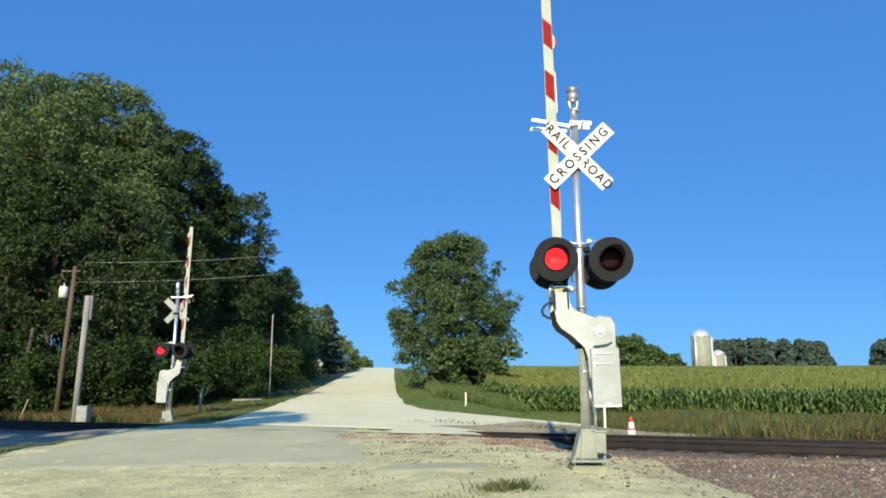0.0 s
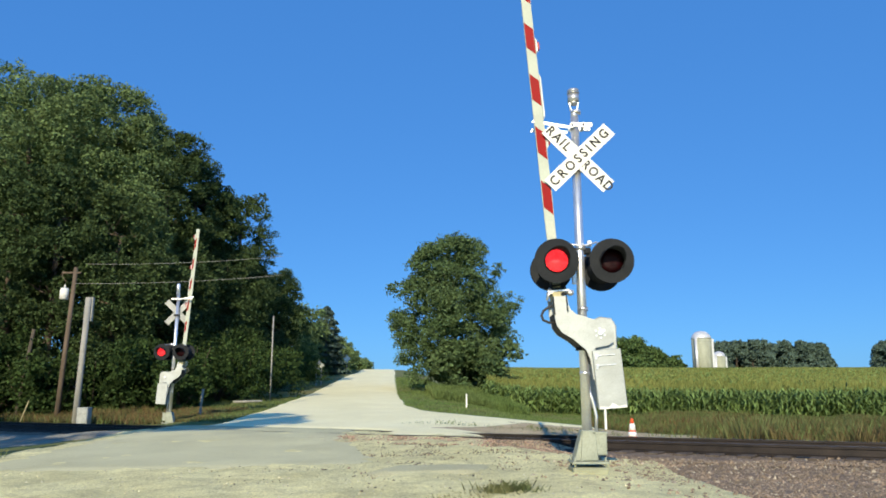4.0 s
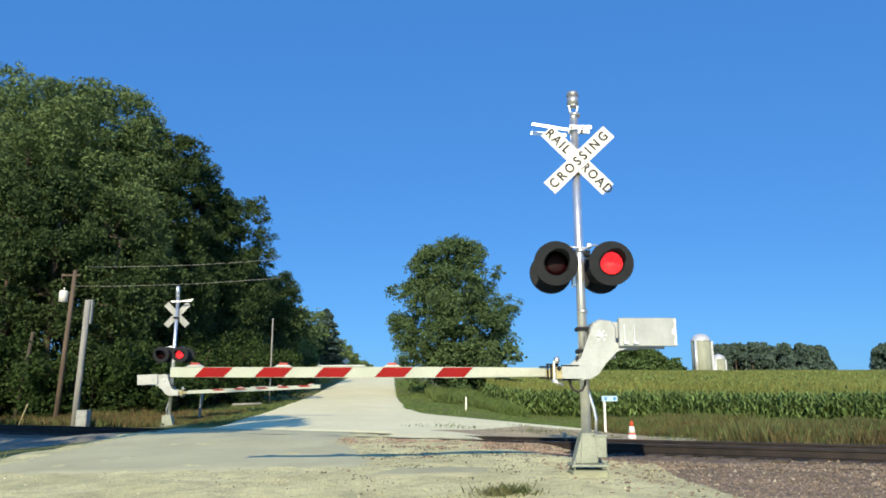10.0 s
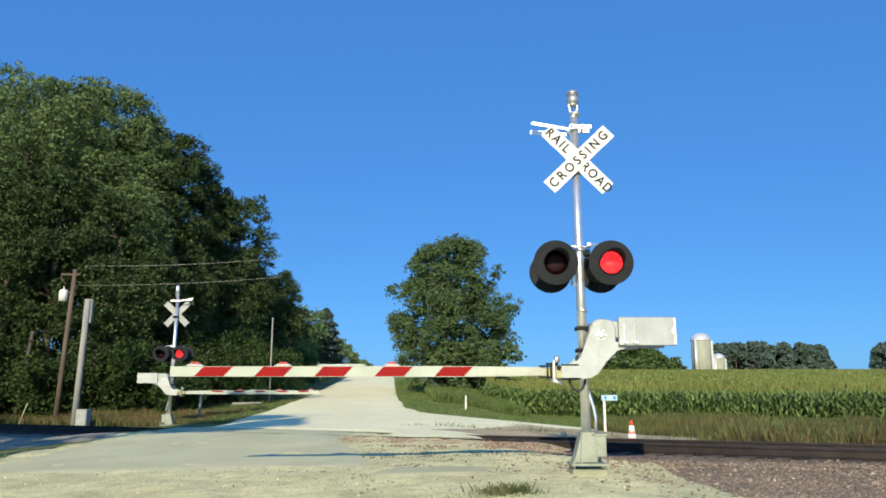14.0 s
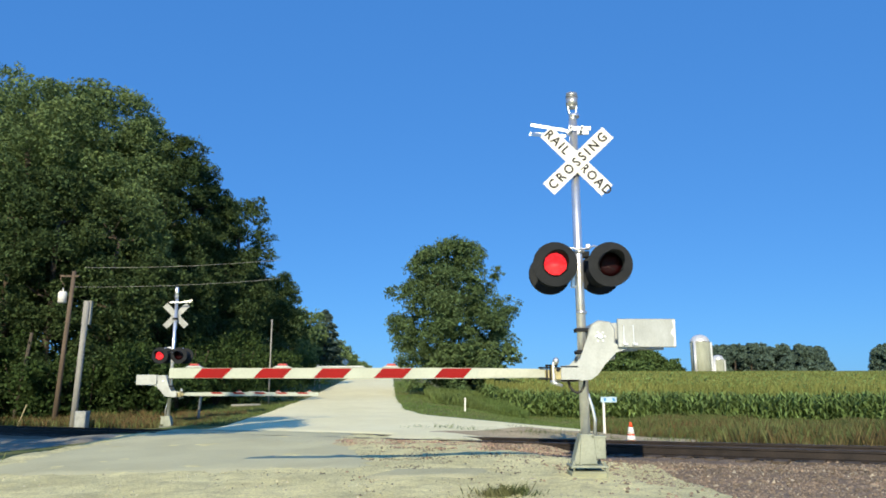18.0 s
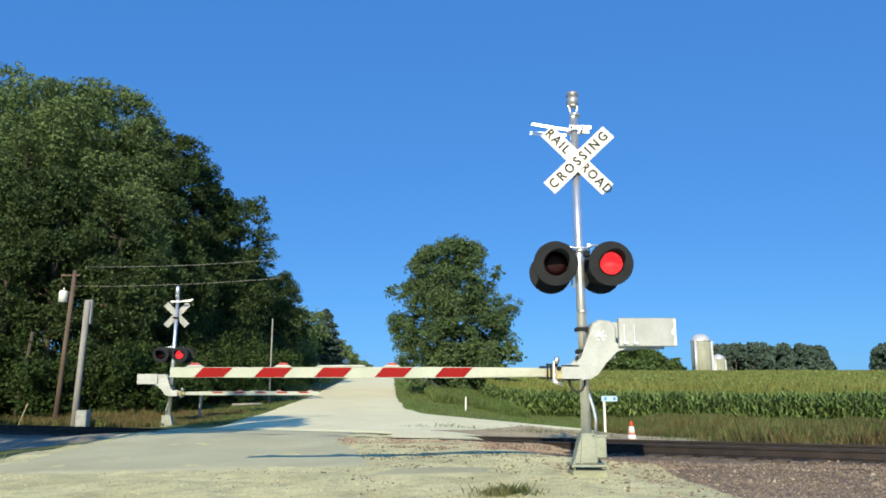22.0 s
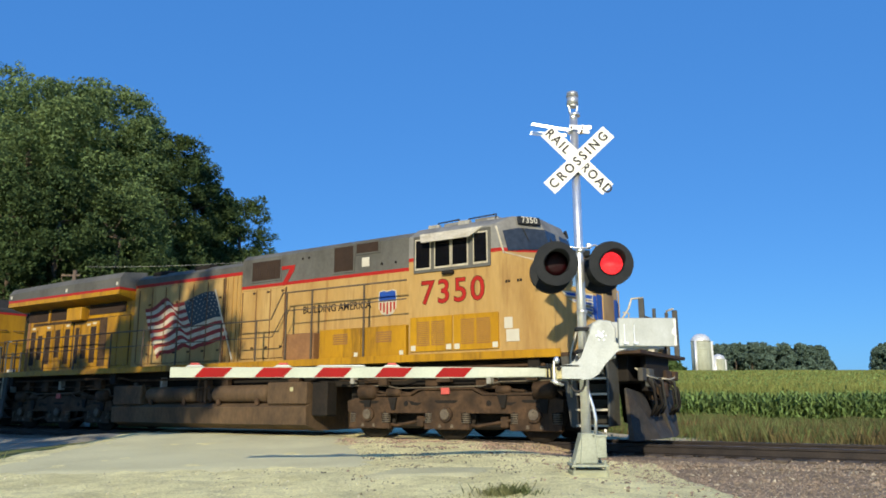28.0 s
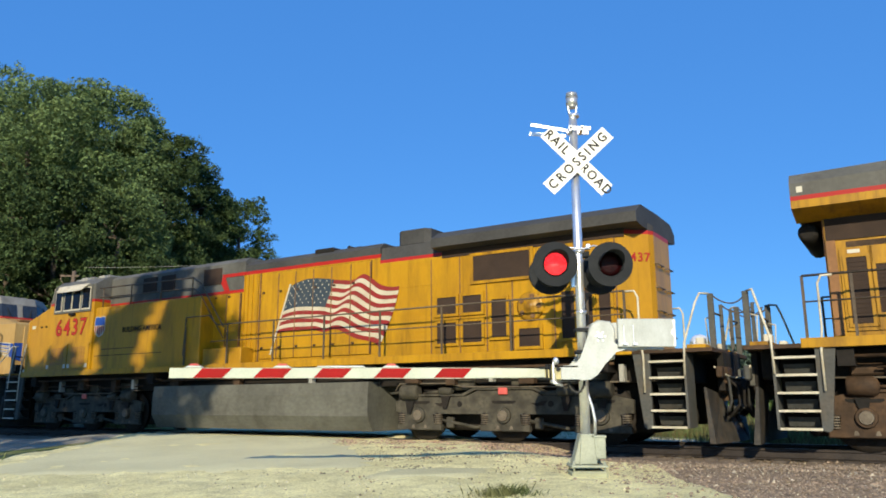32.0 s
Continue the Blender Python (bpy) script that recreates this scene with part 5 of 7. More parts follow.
SCREEN = mat("dark_screen", (.030, .019, .014), (.042, .026, .018), .8, scale=3, fine=60, bump=.3)
PANE = mat("cab_glass", (.004, .004, .005), (.006, .006, .007), .2, scale=2, fine=10, bump=0)
WSHIELD = mat("windshield_glass", (.02, .03, .05), (.03, .04, .06), .06, scale=2, fine=10, bump=0)
FRAMEW = mat("worn_window_frame", (.55, .52, .42), (.42, .38, .28), .5, scale=3, fine=20)
RUST = mat("rust_toned_panel", (.26, .13, .05), (.20, .10, .045), .7, scale=2, fine=16, grain=.15)
FLAGR = mat("flag_red", (.25, .024, .022), (.20, .03, .024), .5, bump=.02, grain=.1)
FLAGW = mat("flag_white", (.52, .48, .37), (.44, .40, .30), .5, bump=.02, grain=.08)
FLAGB = mat("flag_blue", (.030, .048, .068), (.045, .06, .075), .5, bump=.02, grain=.15)
EMBLEM = mat("emblem_blue", (.02, .07, .32), (.02, .06, .28), .4, bump=.02)
PLATEW = mat("small_white_plate", (.55, .53, .45), (.5, .48, .4), .5, bump=.02, grain=.04)
HRAIL = mat("dark_handrail", (.07, .055, .04), (.10, .075, .05), .6, scale=3, fine=20)
# wheel steel made near black to carry the side frame's shadow
WHEEL = mat("shade_dark_wheel_steel", (.022, .019, .016), (.03, .024, .02), .75, .2, scale=4, fine=30)
SEAMBROWN = mat("seam_and_rust_brown", (.14, .075, .03), (.20, .11, .05), .7, scale=4, fine=20, grain=.3)
HEADLIT = mat("lit_headlight", (.8, .8, .76), (.8, .8, .76), .2, bump=0, glow=(1, .94, .84, 1.7))
HEADL = mat("headlight_glass", (.75, .75, .72), (.7, .7, .68), .15, bump=.05)


def paint_by_height(bm, cuts):
    """Cut a body at the heights where its paint changes and number the bands from below."""
    for z in cuts:
        bmesh.ops.bisect_plane(bm, geom=bm.verts[:] + bm.edges[:] + bm.faces[:], plane_co=(0, 0, z), plane_no=(0, 0, 1))
    for f in bm.faces:
        c = f.calc_center_median().z
        f.material_index = sum(c > z for z in cuts)
    return bm


def loft(bm, stations):
    rings = [[bm.verts.new(p) for p in s] for s in stations]
    n = len(rings[0])
    for a, b in zip(rings, rings[1:]):
        for i in range(n):
            bm.faces.new((a[i], a[(i + 1) % n], b[(i + 1) % n], b[i]))
    bm.faces.new(rings[0][::-1])
    bm.faces.new(rings[-1])
    bmesh.ops.recalc_face_normals(bm, faces=bm.faces)
    return bm


def hood_section(bm, x0, x1, half, z0, z1, chamfer=.12, end=0.0):
    ring = [(-half, z0), (half, z0), (half, z1 - chamfer), (half - chamfer * 1.2, z1), (-half + chamfer * 1.2, z1), (-half, z1 - chamfer)]
    st = [[(x0, y, z) for y, z in ring]]
    st.append([(x1, y, z) for y, z in ring])
    return loft(bm, st)


def side_plate(bm, sd, pts, half, t0=0.0, t1=.012):
    """A plate on the flank: (x, z) outline, standing proud of the half width."""
    a, b = sorted((sd * (half + t0), sd * (half + t1)))
    return prism(bm, pts, a, b, "y")


def rect(x0, x1, z0, z1):
    return [(x0, z0), (x1, z0), (x1, z1), (x0, z1)]


AXLES = (-2.03, 0, 2.03)


def frame_outline():
    """The cast side frame: three pedestals with shoulders for the springs, arches between, a raised middle."""
    low = []
    for k in AXLES:
        if k < 0:
            low += [(k - .62, .80), (k - .60, .56)]
        low += [(k - .34, .55), (k - .36, .335), (k - .55, .32), (k - .55, .20), (k + .55, .20), (k + .55, .32), (k + .36, .335), (k + .34, .55)]
        if k > 0:
            low += [(k + .60, .56), (k + .62, .80)]
    top = [(2.2, .90), (1.5, .87), (.85, .88), (.62, 1.0), (-.62, 1.0), (-.85, .88), (-1.5, .87), (-2.2, .90)]
    return low + top


def truck(loco, x, GRIME=GRIME):
    part("traction_motor", box(bmesh.new(), x - 2.9, x + 2.9, -.68, .68, .20, 1.13, .05), UNDER, loco, "black traction motors between the wheels")
    tr = part("truck", box(bmesh.new(), x - 1.2, x + 1.2, -.9, .9, .62, .95, .03), UNDER, loco, "three-axle truck caked in brown grime")
    for sd in (-1, 1):
        bm = bmesh.new()
        prism(bm, [(x + a, b) for a, b in frame_outline()], sd * 1.04 - .06, sd * 1.04 + .06, "y", .014)
        part("side_frame", bm, GRIME, tr, "cast brown side frame")
        bm = bmesh.new()      # raised rib along the top flange
        prism(bm, [(x - 2.2, .90), (x - .9, .90), (x - .64, 1.02), (x + .64, 1.02), (x + .9, .90), (x + 2.2, .90), (x + 2.2, .94), (x + .95, .94), (x + .68, 1.06), (x - .68, 1.06), (x - .95, .94), (x - 2.2, .94)], sd * 1.0 - .13, sd * 1.0 + .13)
        part("top_flange", bm, GRIME, tr, "dusty top flange of the side frame")
        for k in AXLES:
            y0, y1 = sorted((sd * 1.10, sd * 1.106))
            for pts in ([(k - .27, .80), (k + .27, .80), (k + .27, .765), (k + .2, .74), (k - .2, .74), (k - .27, .765)],):
                bm = bmesh.new()
                prism(bm, [(x + a, b) for a, b in pts], y0, y1)
                part("frame_pocket", bm, UNDER, tr, "black slot over the axle box")
            bm = bmesh.new()
            cyl(bm, (x + k, sd * 1.09, .51), (x + k, sd * 1.16, .51), .165, .15, 18)
            part("journal_box", bm, GRIME, tr, "axle box with a round cap")
            bm = bmesh.new()
            cyl(bm, (x + k, sd * 1.16, .51), (x + k, sd * 1.185, .51), .115, .10, 16)
            for i in range(3):
                a = 1.57 + i * 2.094
                cyl(bm, (x + k + .06 * math.cos(a), sd * 1.185, .51 + .06 * math.sin(a)), (x + k + .06 * math.cos(a), sd * 1.20, .51 + .06 * math.sin(a)), .018, seg=6)
            part("axle_cap", bm, SPRING, tr, "dusty round axle cap with three bolts")
            for a in (-.16, .14):
                bm = bmesh.new()
                prism(bm, [(x + k + a - .04, .24), (x + k + a + .04, .24), (x + k + a + .02, .31), (x + k + a - .02, .31)], y0, y1)
                part("pedestal_bolt", bm, SPRING, tr)
            bm = bmesh.new()
            lathe(bm, ((.40, -.07), (.56, -.06), (.56, -.02), (.533, 0), (.53, .07), (.40, .08)), (x + k, sd * .755, .533), 28, Matrix.Rotation(radians(90 * sd), 3, "X"))
            part("wheel", bm, WHEEL, tr, "steel wheel coloured for the side frame's shadow")
            for o in (-.45, .45):
                bm = bmesh.new()
                for j in range(5):
                    cyl(bm, (x + k + o, sd * 1.04, .338 + .042 * j), (x + k + o, sd * 1.04, .36 + .042 * j), .098, .098, 10)
                part("coil_spring", bm, SPRING, tr, "dusty coil spring on the axle box shoulder")
                part("spring_core", cyl(bmesh.new(), (x + k + o, sd * 1.04, .33), (x + k + o, sd * 1.04, .56), .07, seg=8), UNDER, tr)
        for k in (-1.02, 1.02):
            bm = bmesh.new()
            cyl(bm, (x + k, sd * 1.10, .735), (x + k, sd * 1.106, .735), .06, seg=14)
            part("frame_hole", bm, UNDER, tr, "round black hole in the side frame")
        for k in (-.78, 1.45):
            bm = bmesh.new()      # kidney-shaped pocket
            prism(bm, [(x + k - .18, .80), (x + k - .10, .71), (x + k + .06, .69), (x + k + .20, .76), (x + k + .05, .75), (x + k - .06, .78)], min(sd * 1.10, sd * 1.106), max(sd * 1.10, sd * 1.106))
            part("frame_pocket", bm, UNDER, tr, "curved dark pocket in the side frame")
        for k, r, z, w in ((-2.05, .16, .99, .22), (2.25, .17, .99, .22), (-1.35, .09, .97, .18), (1.35, .08, 1.0, .16)):
            bm = bmesh.new()
            lathe(bm, ((r * .6, -w), (r, -w + .03), (r, w - .05), (r * .8, w), (r * .3, w + .03)), (x + k, sd * 1.1, z), 14, Matrix.Rotation(radians(90), 3, "Y"))
            cyl(bm, (x + k + w, sd * 1.1, z), (x + k + w + .32, sd * 1.1, z - .03), .03, .03, 6)
            part("brake_cylinder", bm, GRIME, tr, "brown brake cylinder on the truck")
            bm = bmesh.new()
            prism(bm, [(x + k - .12, z - r - .02), (x + k + .10, z - r - .02), (x + k + .05, z - r - .28), (x + k - .03, z - r - .28)], sd * 1.12 - .03, sd * 1.12 + .03)
            part("brake_bracket", bm, UNDER, tr, "dark bracket under the brake cylinder")
        bm = bmesh.new()
        tube(bm, [(x - 2.6, sd * 1.14, 1.13), (x - 1.5, sd * 1.14, 1.12), (x - 1.2, sd * 1.14, 1.06), (x + .9, sd * 1.14, 1.08), (x + 1.3, sd * 1.14, 1.16), (x + 2.5, sd * 1.14, 1.17), (x + 2.62, sd * 1.14, 1.02)], .016, 6)
        part("brake_pipe", bm, SPRING, tr, "thin pale brake pipe along the truck")
        for a, b in ((-2.03 + .45, -.45), (.45, 2.03 - .45)):
            bm = bmesh.new()
            tube(bm, [(x + a, sd * .98, .30), (x + a + .25, sd * 1.0, .27), (x + b - .35, sd * 1.0, .36), (x + b, sd * 1.0, .42)], .035, 6)
            box(bm, x + b - .35, x + b - .18, sd * .98 - .05, sd * .98 + .05, .25, .47, .02)
            part("brake_rod", bm, GRIME, tr, "brake rod and shoe in the arch")
        bm = bmesh.new()
        box(bm, x - .10, x + .10, min(sd * 1.10, sd * 1.15), max(sd * 1.10, sd * 1.15), .92, 1.06, .01)
        part("red_tag", bm, ARMLAMP, tr, "small bright red tag plate")
        for k, z0, z1, w in ((.95, 1.02, 1.24, .26), (-.35, 1.08, 1.3, .2), (-1.9, 1.16, 1.35, .3)):
            bm = bmesh.new()
            box(bm, x + k - w, x + k + w, min(sd * .9, sd * 1.08), max(sd * .9, sd * 1.08), z0, z1, .03)
            part("truck_box", bm, GRIME, tr, "brown dusty box over the truck")


def stairs(loco, x0, x1, sd, front):
    y0, y1 = sorted((sd * 1.0, sd * 1.06))
    st = part("step_well", box(bmesh.new(), x0, x1, y0, y1, .33, 1.6), UNDER, loco, "corner steps with pale edges")
    for i in range(5):
        z = .35 + .278 * i
        bm = bmesh.new()
        box(bm, x0, x1, min(sd * 1.1, sd * 1.53), max(sd * 1.1, sd * 1.53), z - .03, z, .004)
        part("tread", bm, STEPG, st, "steel tread")
        bm = bmesh.new()
        box(bm, x0 - .01, x1 + .01, min(sd * 1.53, sd * 1.55), max(sd * 1.53, sd * 1.55), z - .03, z + .008)
        part("tread_edge", bm, FRAMEW, st, "white painted tread edge")
        if i < 4:
            bm = bmesh.new()
            prism(bm, [(sd * 1.16, z + .02), (sd * 1.19, z + .02), (sd * 1.30, z + .17), (sd * 1.27, z + .17)], x0 + .08, x1 - .05, "x")
            part("riser", bm, STEPG, st, "leaning grey toe plate")
    inner, outer = (x0 - .30, x1 + .01) if front > 0 else (x1, x0 - .05)
    bm = bmesh.new()
    prism(bm, [(inner, 1.62), (inner + .30, 1.62), (inner + .30, .32), (inner + .20 if front > 0 else inner + .10, .30), (inner + (.16 if front > 0 else 0.0), .34)] if front > 0 else
          [(inner, 1.62), (inner + .30, 1.62), (inner + .15, .34), (inner + .10, .30), (inner, .32)], min(sd * 1.44, sd * 1.50), max(sd * 1.44, sd * 1.50))
    part("side_panel", bm, STEPG, st, "grey plate beside the steps")
    bm = bmesh.new()
    box(bm, outer, outer + .04, min(sd * 1.0, sd * 1.54), max(sd * 1.0, sd * 1.54), .33, 1.62)
    part("side_panel", bm, STEPG, st, "grey plate beside the steps")


def end_rails(loco, e, sd):
    """Rails, posts and ditch-side fittings at one corner of the end platform."""
    s = 1 if e > 0 else -1
    bm = bmesh.new()      # hooked rail on the walkway side of the steps
    if e > 0:
        tube(bm, [(9.89, sd * 1.54, .84), (9.90, sd * 1.53, 1.64), (10.10, sd * 1.32, 2.52), (10.12, sd * 1.28, 2.64), (10.02, sd * 1.2, 2.66)], .02, 8)
    else:
        tube(bm, [(s * 9.62, sd * 1.53, 2.72), (s * 9.78, sd * 1.53, 2.72), (s * 9.84, sd * 1.53, 2.6), (s * 9.84, sd * 1.53, 1.9), (s * 9.88, sd * 1.53, 1.55), (s * 9.88, sd * 1.54, .92)], .02, 8)
    part("grab_rail", bm, FRAMEW, loco, "white painted grab rail")
    bm = bmesh.new()
    if e > 0:
        tube(bm, [(10.50, sd * 1.54, 1.25), (10.50, sd * 1.53, 1.66), (10.93, sd * 1.2, 2.43), (10.98, sd * 1.15, 2.62), (11.15, sd * 1.0, 2.64)], .02, 8)
    else:
        tube(bm, [(s * 10.58, sd * 1.54, 1.2), (s * 10.60, sd * 1.53, 1.75), (s * 10.80, sd * 1.40, 2.45), (s * 10.86, sd * 1.30, 2.62), (s * 10.98, sd * 1.12, 2.62)], .02, 8)
    part("grab_rail", bm, FRAMEW, loco, "white painted grab rail")
    for y, w, h, d in ((1.12, .06, 2.62, .10), (.42, .05, 2.5, .06)):
        bm = bmesh.new()
        x = 11.2 if e > 0 else 11.05
        box(bm, min(s * (x - d), s * x), max(s * (x - d), s * x), sd * y - w * .5, sd * y + w * .5, 1.62, h, .006)
        part("end_post", bm, STEPG, loco, "thick grey end post")
    bm = bmesh.new()
    x = 11.15 if e > 0 else 11.0
    tube(bm, [(s * x, sd * 1.12, 2.3), (s * x, sd * .42, 2.3)], .018, 6)
    part("end_rail", bm, HRAIL, loco)
    bm = bmesh.new()
    tube(bm, [(s * 10.90, sd * .98, 1.66), (s * 10.86, sd * .98, 2.2), (s * 10.98, sd * .98, 2.24)], .014, 6)
    part("release_lever", bm, FRAMEW, loco, "thin pale uncoupling lever")
    bm = bmesh.new()
    box(bm, min(s * 10.66, s * 10.80), max(s * 10.66, s * 10.80), sd * .85 - .12, sd * .85 + .12, 1.66, 1.88, .02)
    part("sand_box", bm, PLATEW, loco, "small white box on the end platform")


def flag(loco, sd, half, top, foot, fly, red, white, blue, lift=0.0):
    """A painted waving flag: wavy stripes and a starred field. top, foot: the staff; fly: length along the flank."""
    h = top[1] - foot[1]

    def at_flag(a, b):
        x = top[0] + (foot[0] - top[0]) * b * .8 - a * fly + .13 * math.sin(10 * a + 2.5 * b) * a
        fold = .13 * math.sin(9.5 * a + .5 + 1.0 * b) * (.35 + a * .65) - .13 * step(.36, .56, a) * (.3 + b) + .07 * math.sin(19 * a + 3 * b) * step(.45, .7, a)
        z = top[1] - b * h * .72 - .16 * a * (1 - .4 * b) + fold - .02 + lift * math.sin(math.pi * min(1, a * 1.15))
        return x, z
    nx = 40
    for i in range(13):
        bm = bmesh.new()
        pts = []
        for j in range(nx + 1):
            a = j / nx
            b0, b1 = i / 13, (i + 1) / 13
            pts.append((at_flag(a, b0), at_flag(a, b1)))
        lo = [(bm.verts.new((p[0][0], sd * (half + 0.040), p[0][1])), bm.verts.new((p[1][0], sd * (half + 0.040), p[1][1]))) for p in pts]
        for p, q in zip(lo, lo[1:]):
            bm.faces.new((p[0], q[0], q[1], p[1]))
        part("flag_stripe", bm, white if i % 2 else red, loco, "painted white flag stripe" if i % 2 else "painted red flag stripe")
    bm = bmesh.new()
    grid = []
    for j in range(11):
        grid.append([bm.verts.new((at_flag(j / 10 * .42, b / 6 * .54)[0], sd * (half + 0.045), at_flag(j / 10 * .42, b / 6 * .54)[1])) for b in range(7)])
    for p, q in zip(grid, grid[1:]):
        for b in range(6):
            bm.faces.new((p[b], q[b], q[b + 1], p[b + 1]))
    field = part("flag_field", bm, blue, loco, "painted dark blue flag field")
    bm = bmesh.new()
    for r in range(7):
        for c in range(7):
            x, z = at_flag((.03 + .055 * c + (.027 if r % 2 else 0)), .04 + .07 * r)
            vs = [bm.verts.new((x + .028 * math.sin(k * math.pi / 5) * (1 if k % 2 == 0 else .45), sd * (half + 0.048), z + .028 * math.cos(k * math.pi / 5) * (1 if k % 2 == 0 else .45))) for k in range(10)]
            bm.faces.new(vs)
    tagged(part("flag_stars", bm, white, field, "rows of small white painted stars"), kind="stuff")
    bm = bmesh.new()
    side_plate(bm, sd, [(top[0] - .03, top[1] + .06), (top[0] + .02, top[1] + .06), (foot[0] + .03, foot[1]), (foot[0] - .02, foot[1])], half, .044, .054)
    part("flag_staff", bm, white, loco, "painted pale flag staff")


def shield(loco, sd, x, z, half):
    out = [(-.24, .27), (-.12, .30), (0, .27), (.12, .30), (.24, .27), (.26, .1), (.25, -.12), (.16, -.25), (0, -.31), (-.16, -.25), (-.25, -.12), (-.26, .1)]
    bm = bmesh.new()
    side_plate(bm, sd, [(x + a, z + b) for a, b in out], half, .013, .017)
    em = part("shield_emblem", bm, FLAGW, loco, "white shield emblem with red bars and blue top")
    bm = bmesh.new()
    side_plate(bm, sd, [(x + a, z + b) for a, b in ((-.22, .25), (-.12, .275), (0, .25), (.12, .275), (.22, .25), (.235, .03), (-.235, .03))], half, .018, .021)
    part("emblem_top", bm, EMBLEM, em, "blue top of the emblem")
    for k in range(5):
        a = -.19 + .095 * k
        bm = bmesh.new()
        side_plate(bm, sd, rect(x + a - .022, x + a + .022, z - .26 + .12 * abs(a) * 4, z + .01), half, .018, .021)
        part("emblem_bar", bm, STRIPE, em, "red bar of the emblem")


def nose_wing(loco, sd):
    """The wing emblem on the slanted nose corner and the front: swept feathers from a blue middle."""
    p0, p1, p2 = Vector((9.66, sd * 1.5, 0)), Vector((10.2, sd * .62, 0)), Vector((10.2, 0, 0))
    c = (p1 - p0).length

    def spot(a, z, lift):
        """a runs from the nose's edge over the corner to its middle."""
        if a < c:
            p = p0.lerp(p1, a / c) + Vector((.85, sd * .53, 0)) * (lift + .022)
        else:
            p = p1.lerp(p2, (a - c) / .62) + Vector((1, 0, 0)) * (lift + .006)
        return (p.x, p.y, z)

    def patch(pts, lift, material, parent, name):
        bm = bmesh.new()
        rows = [[bm.verts.new(spot(a, z, l)) for a, z in pts] for l in (lift, lift + .004)]
        for r in rows:
            bm.faces.new(r)
        n = len(pts)
        for i in range(n):
            bm.faces.new((rows[0][i], rows[0][(i + 1) % n], rows[1][(i + 1) % n], rows[1][i]))
        bmesh.ops.recalc_face_normals(bm, faces=bm.faces)
        return part(name, bm, material, parent)
    em = patch([(c + .02, 2.28), (c + .3, 2.22), (c + .3, 2.84), (c + .02, 2.84)], .004, EMBLEM, loco, "wing_emblem")
    patch([(.80, 2.82), (c - .01, 2.80), (c - .01, 2.30), (.92, 2.40), (.86, 2.58)], .004, EMBLEM, em, "wing_root")
    for a0, z0, z1, z2 in ((.16, 2.86, 2.83, 2.70), (.34, 2.72, 2.68, 2.58), (.50, 2.60, 2.55, 2.46), (.66, 2.48, 2.42, 2.33)):
        patch([(a0, z0), (.93, z1), (.93, z2), (a0 + .13, z2 + .06)], .008, FLAGW, em, "feather")
        patch([(a0 + .10, z0 - .03), (.91, z1 - .03), (.91, z2 + .03), (a0 + .18, z2 + .08)], .013, EMBLEM, em, "feather_fill")
    patch([(c + .31, 2.20), (c + .36, 2.20), (c + .36, 2.86), (c + .31, 2.86)], .010, FLAGW, em, "wing_mark")


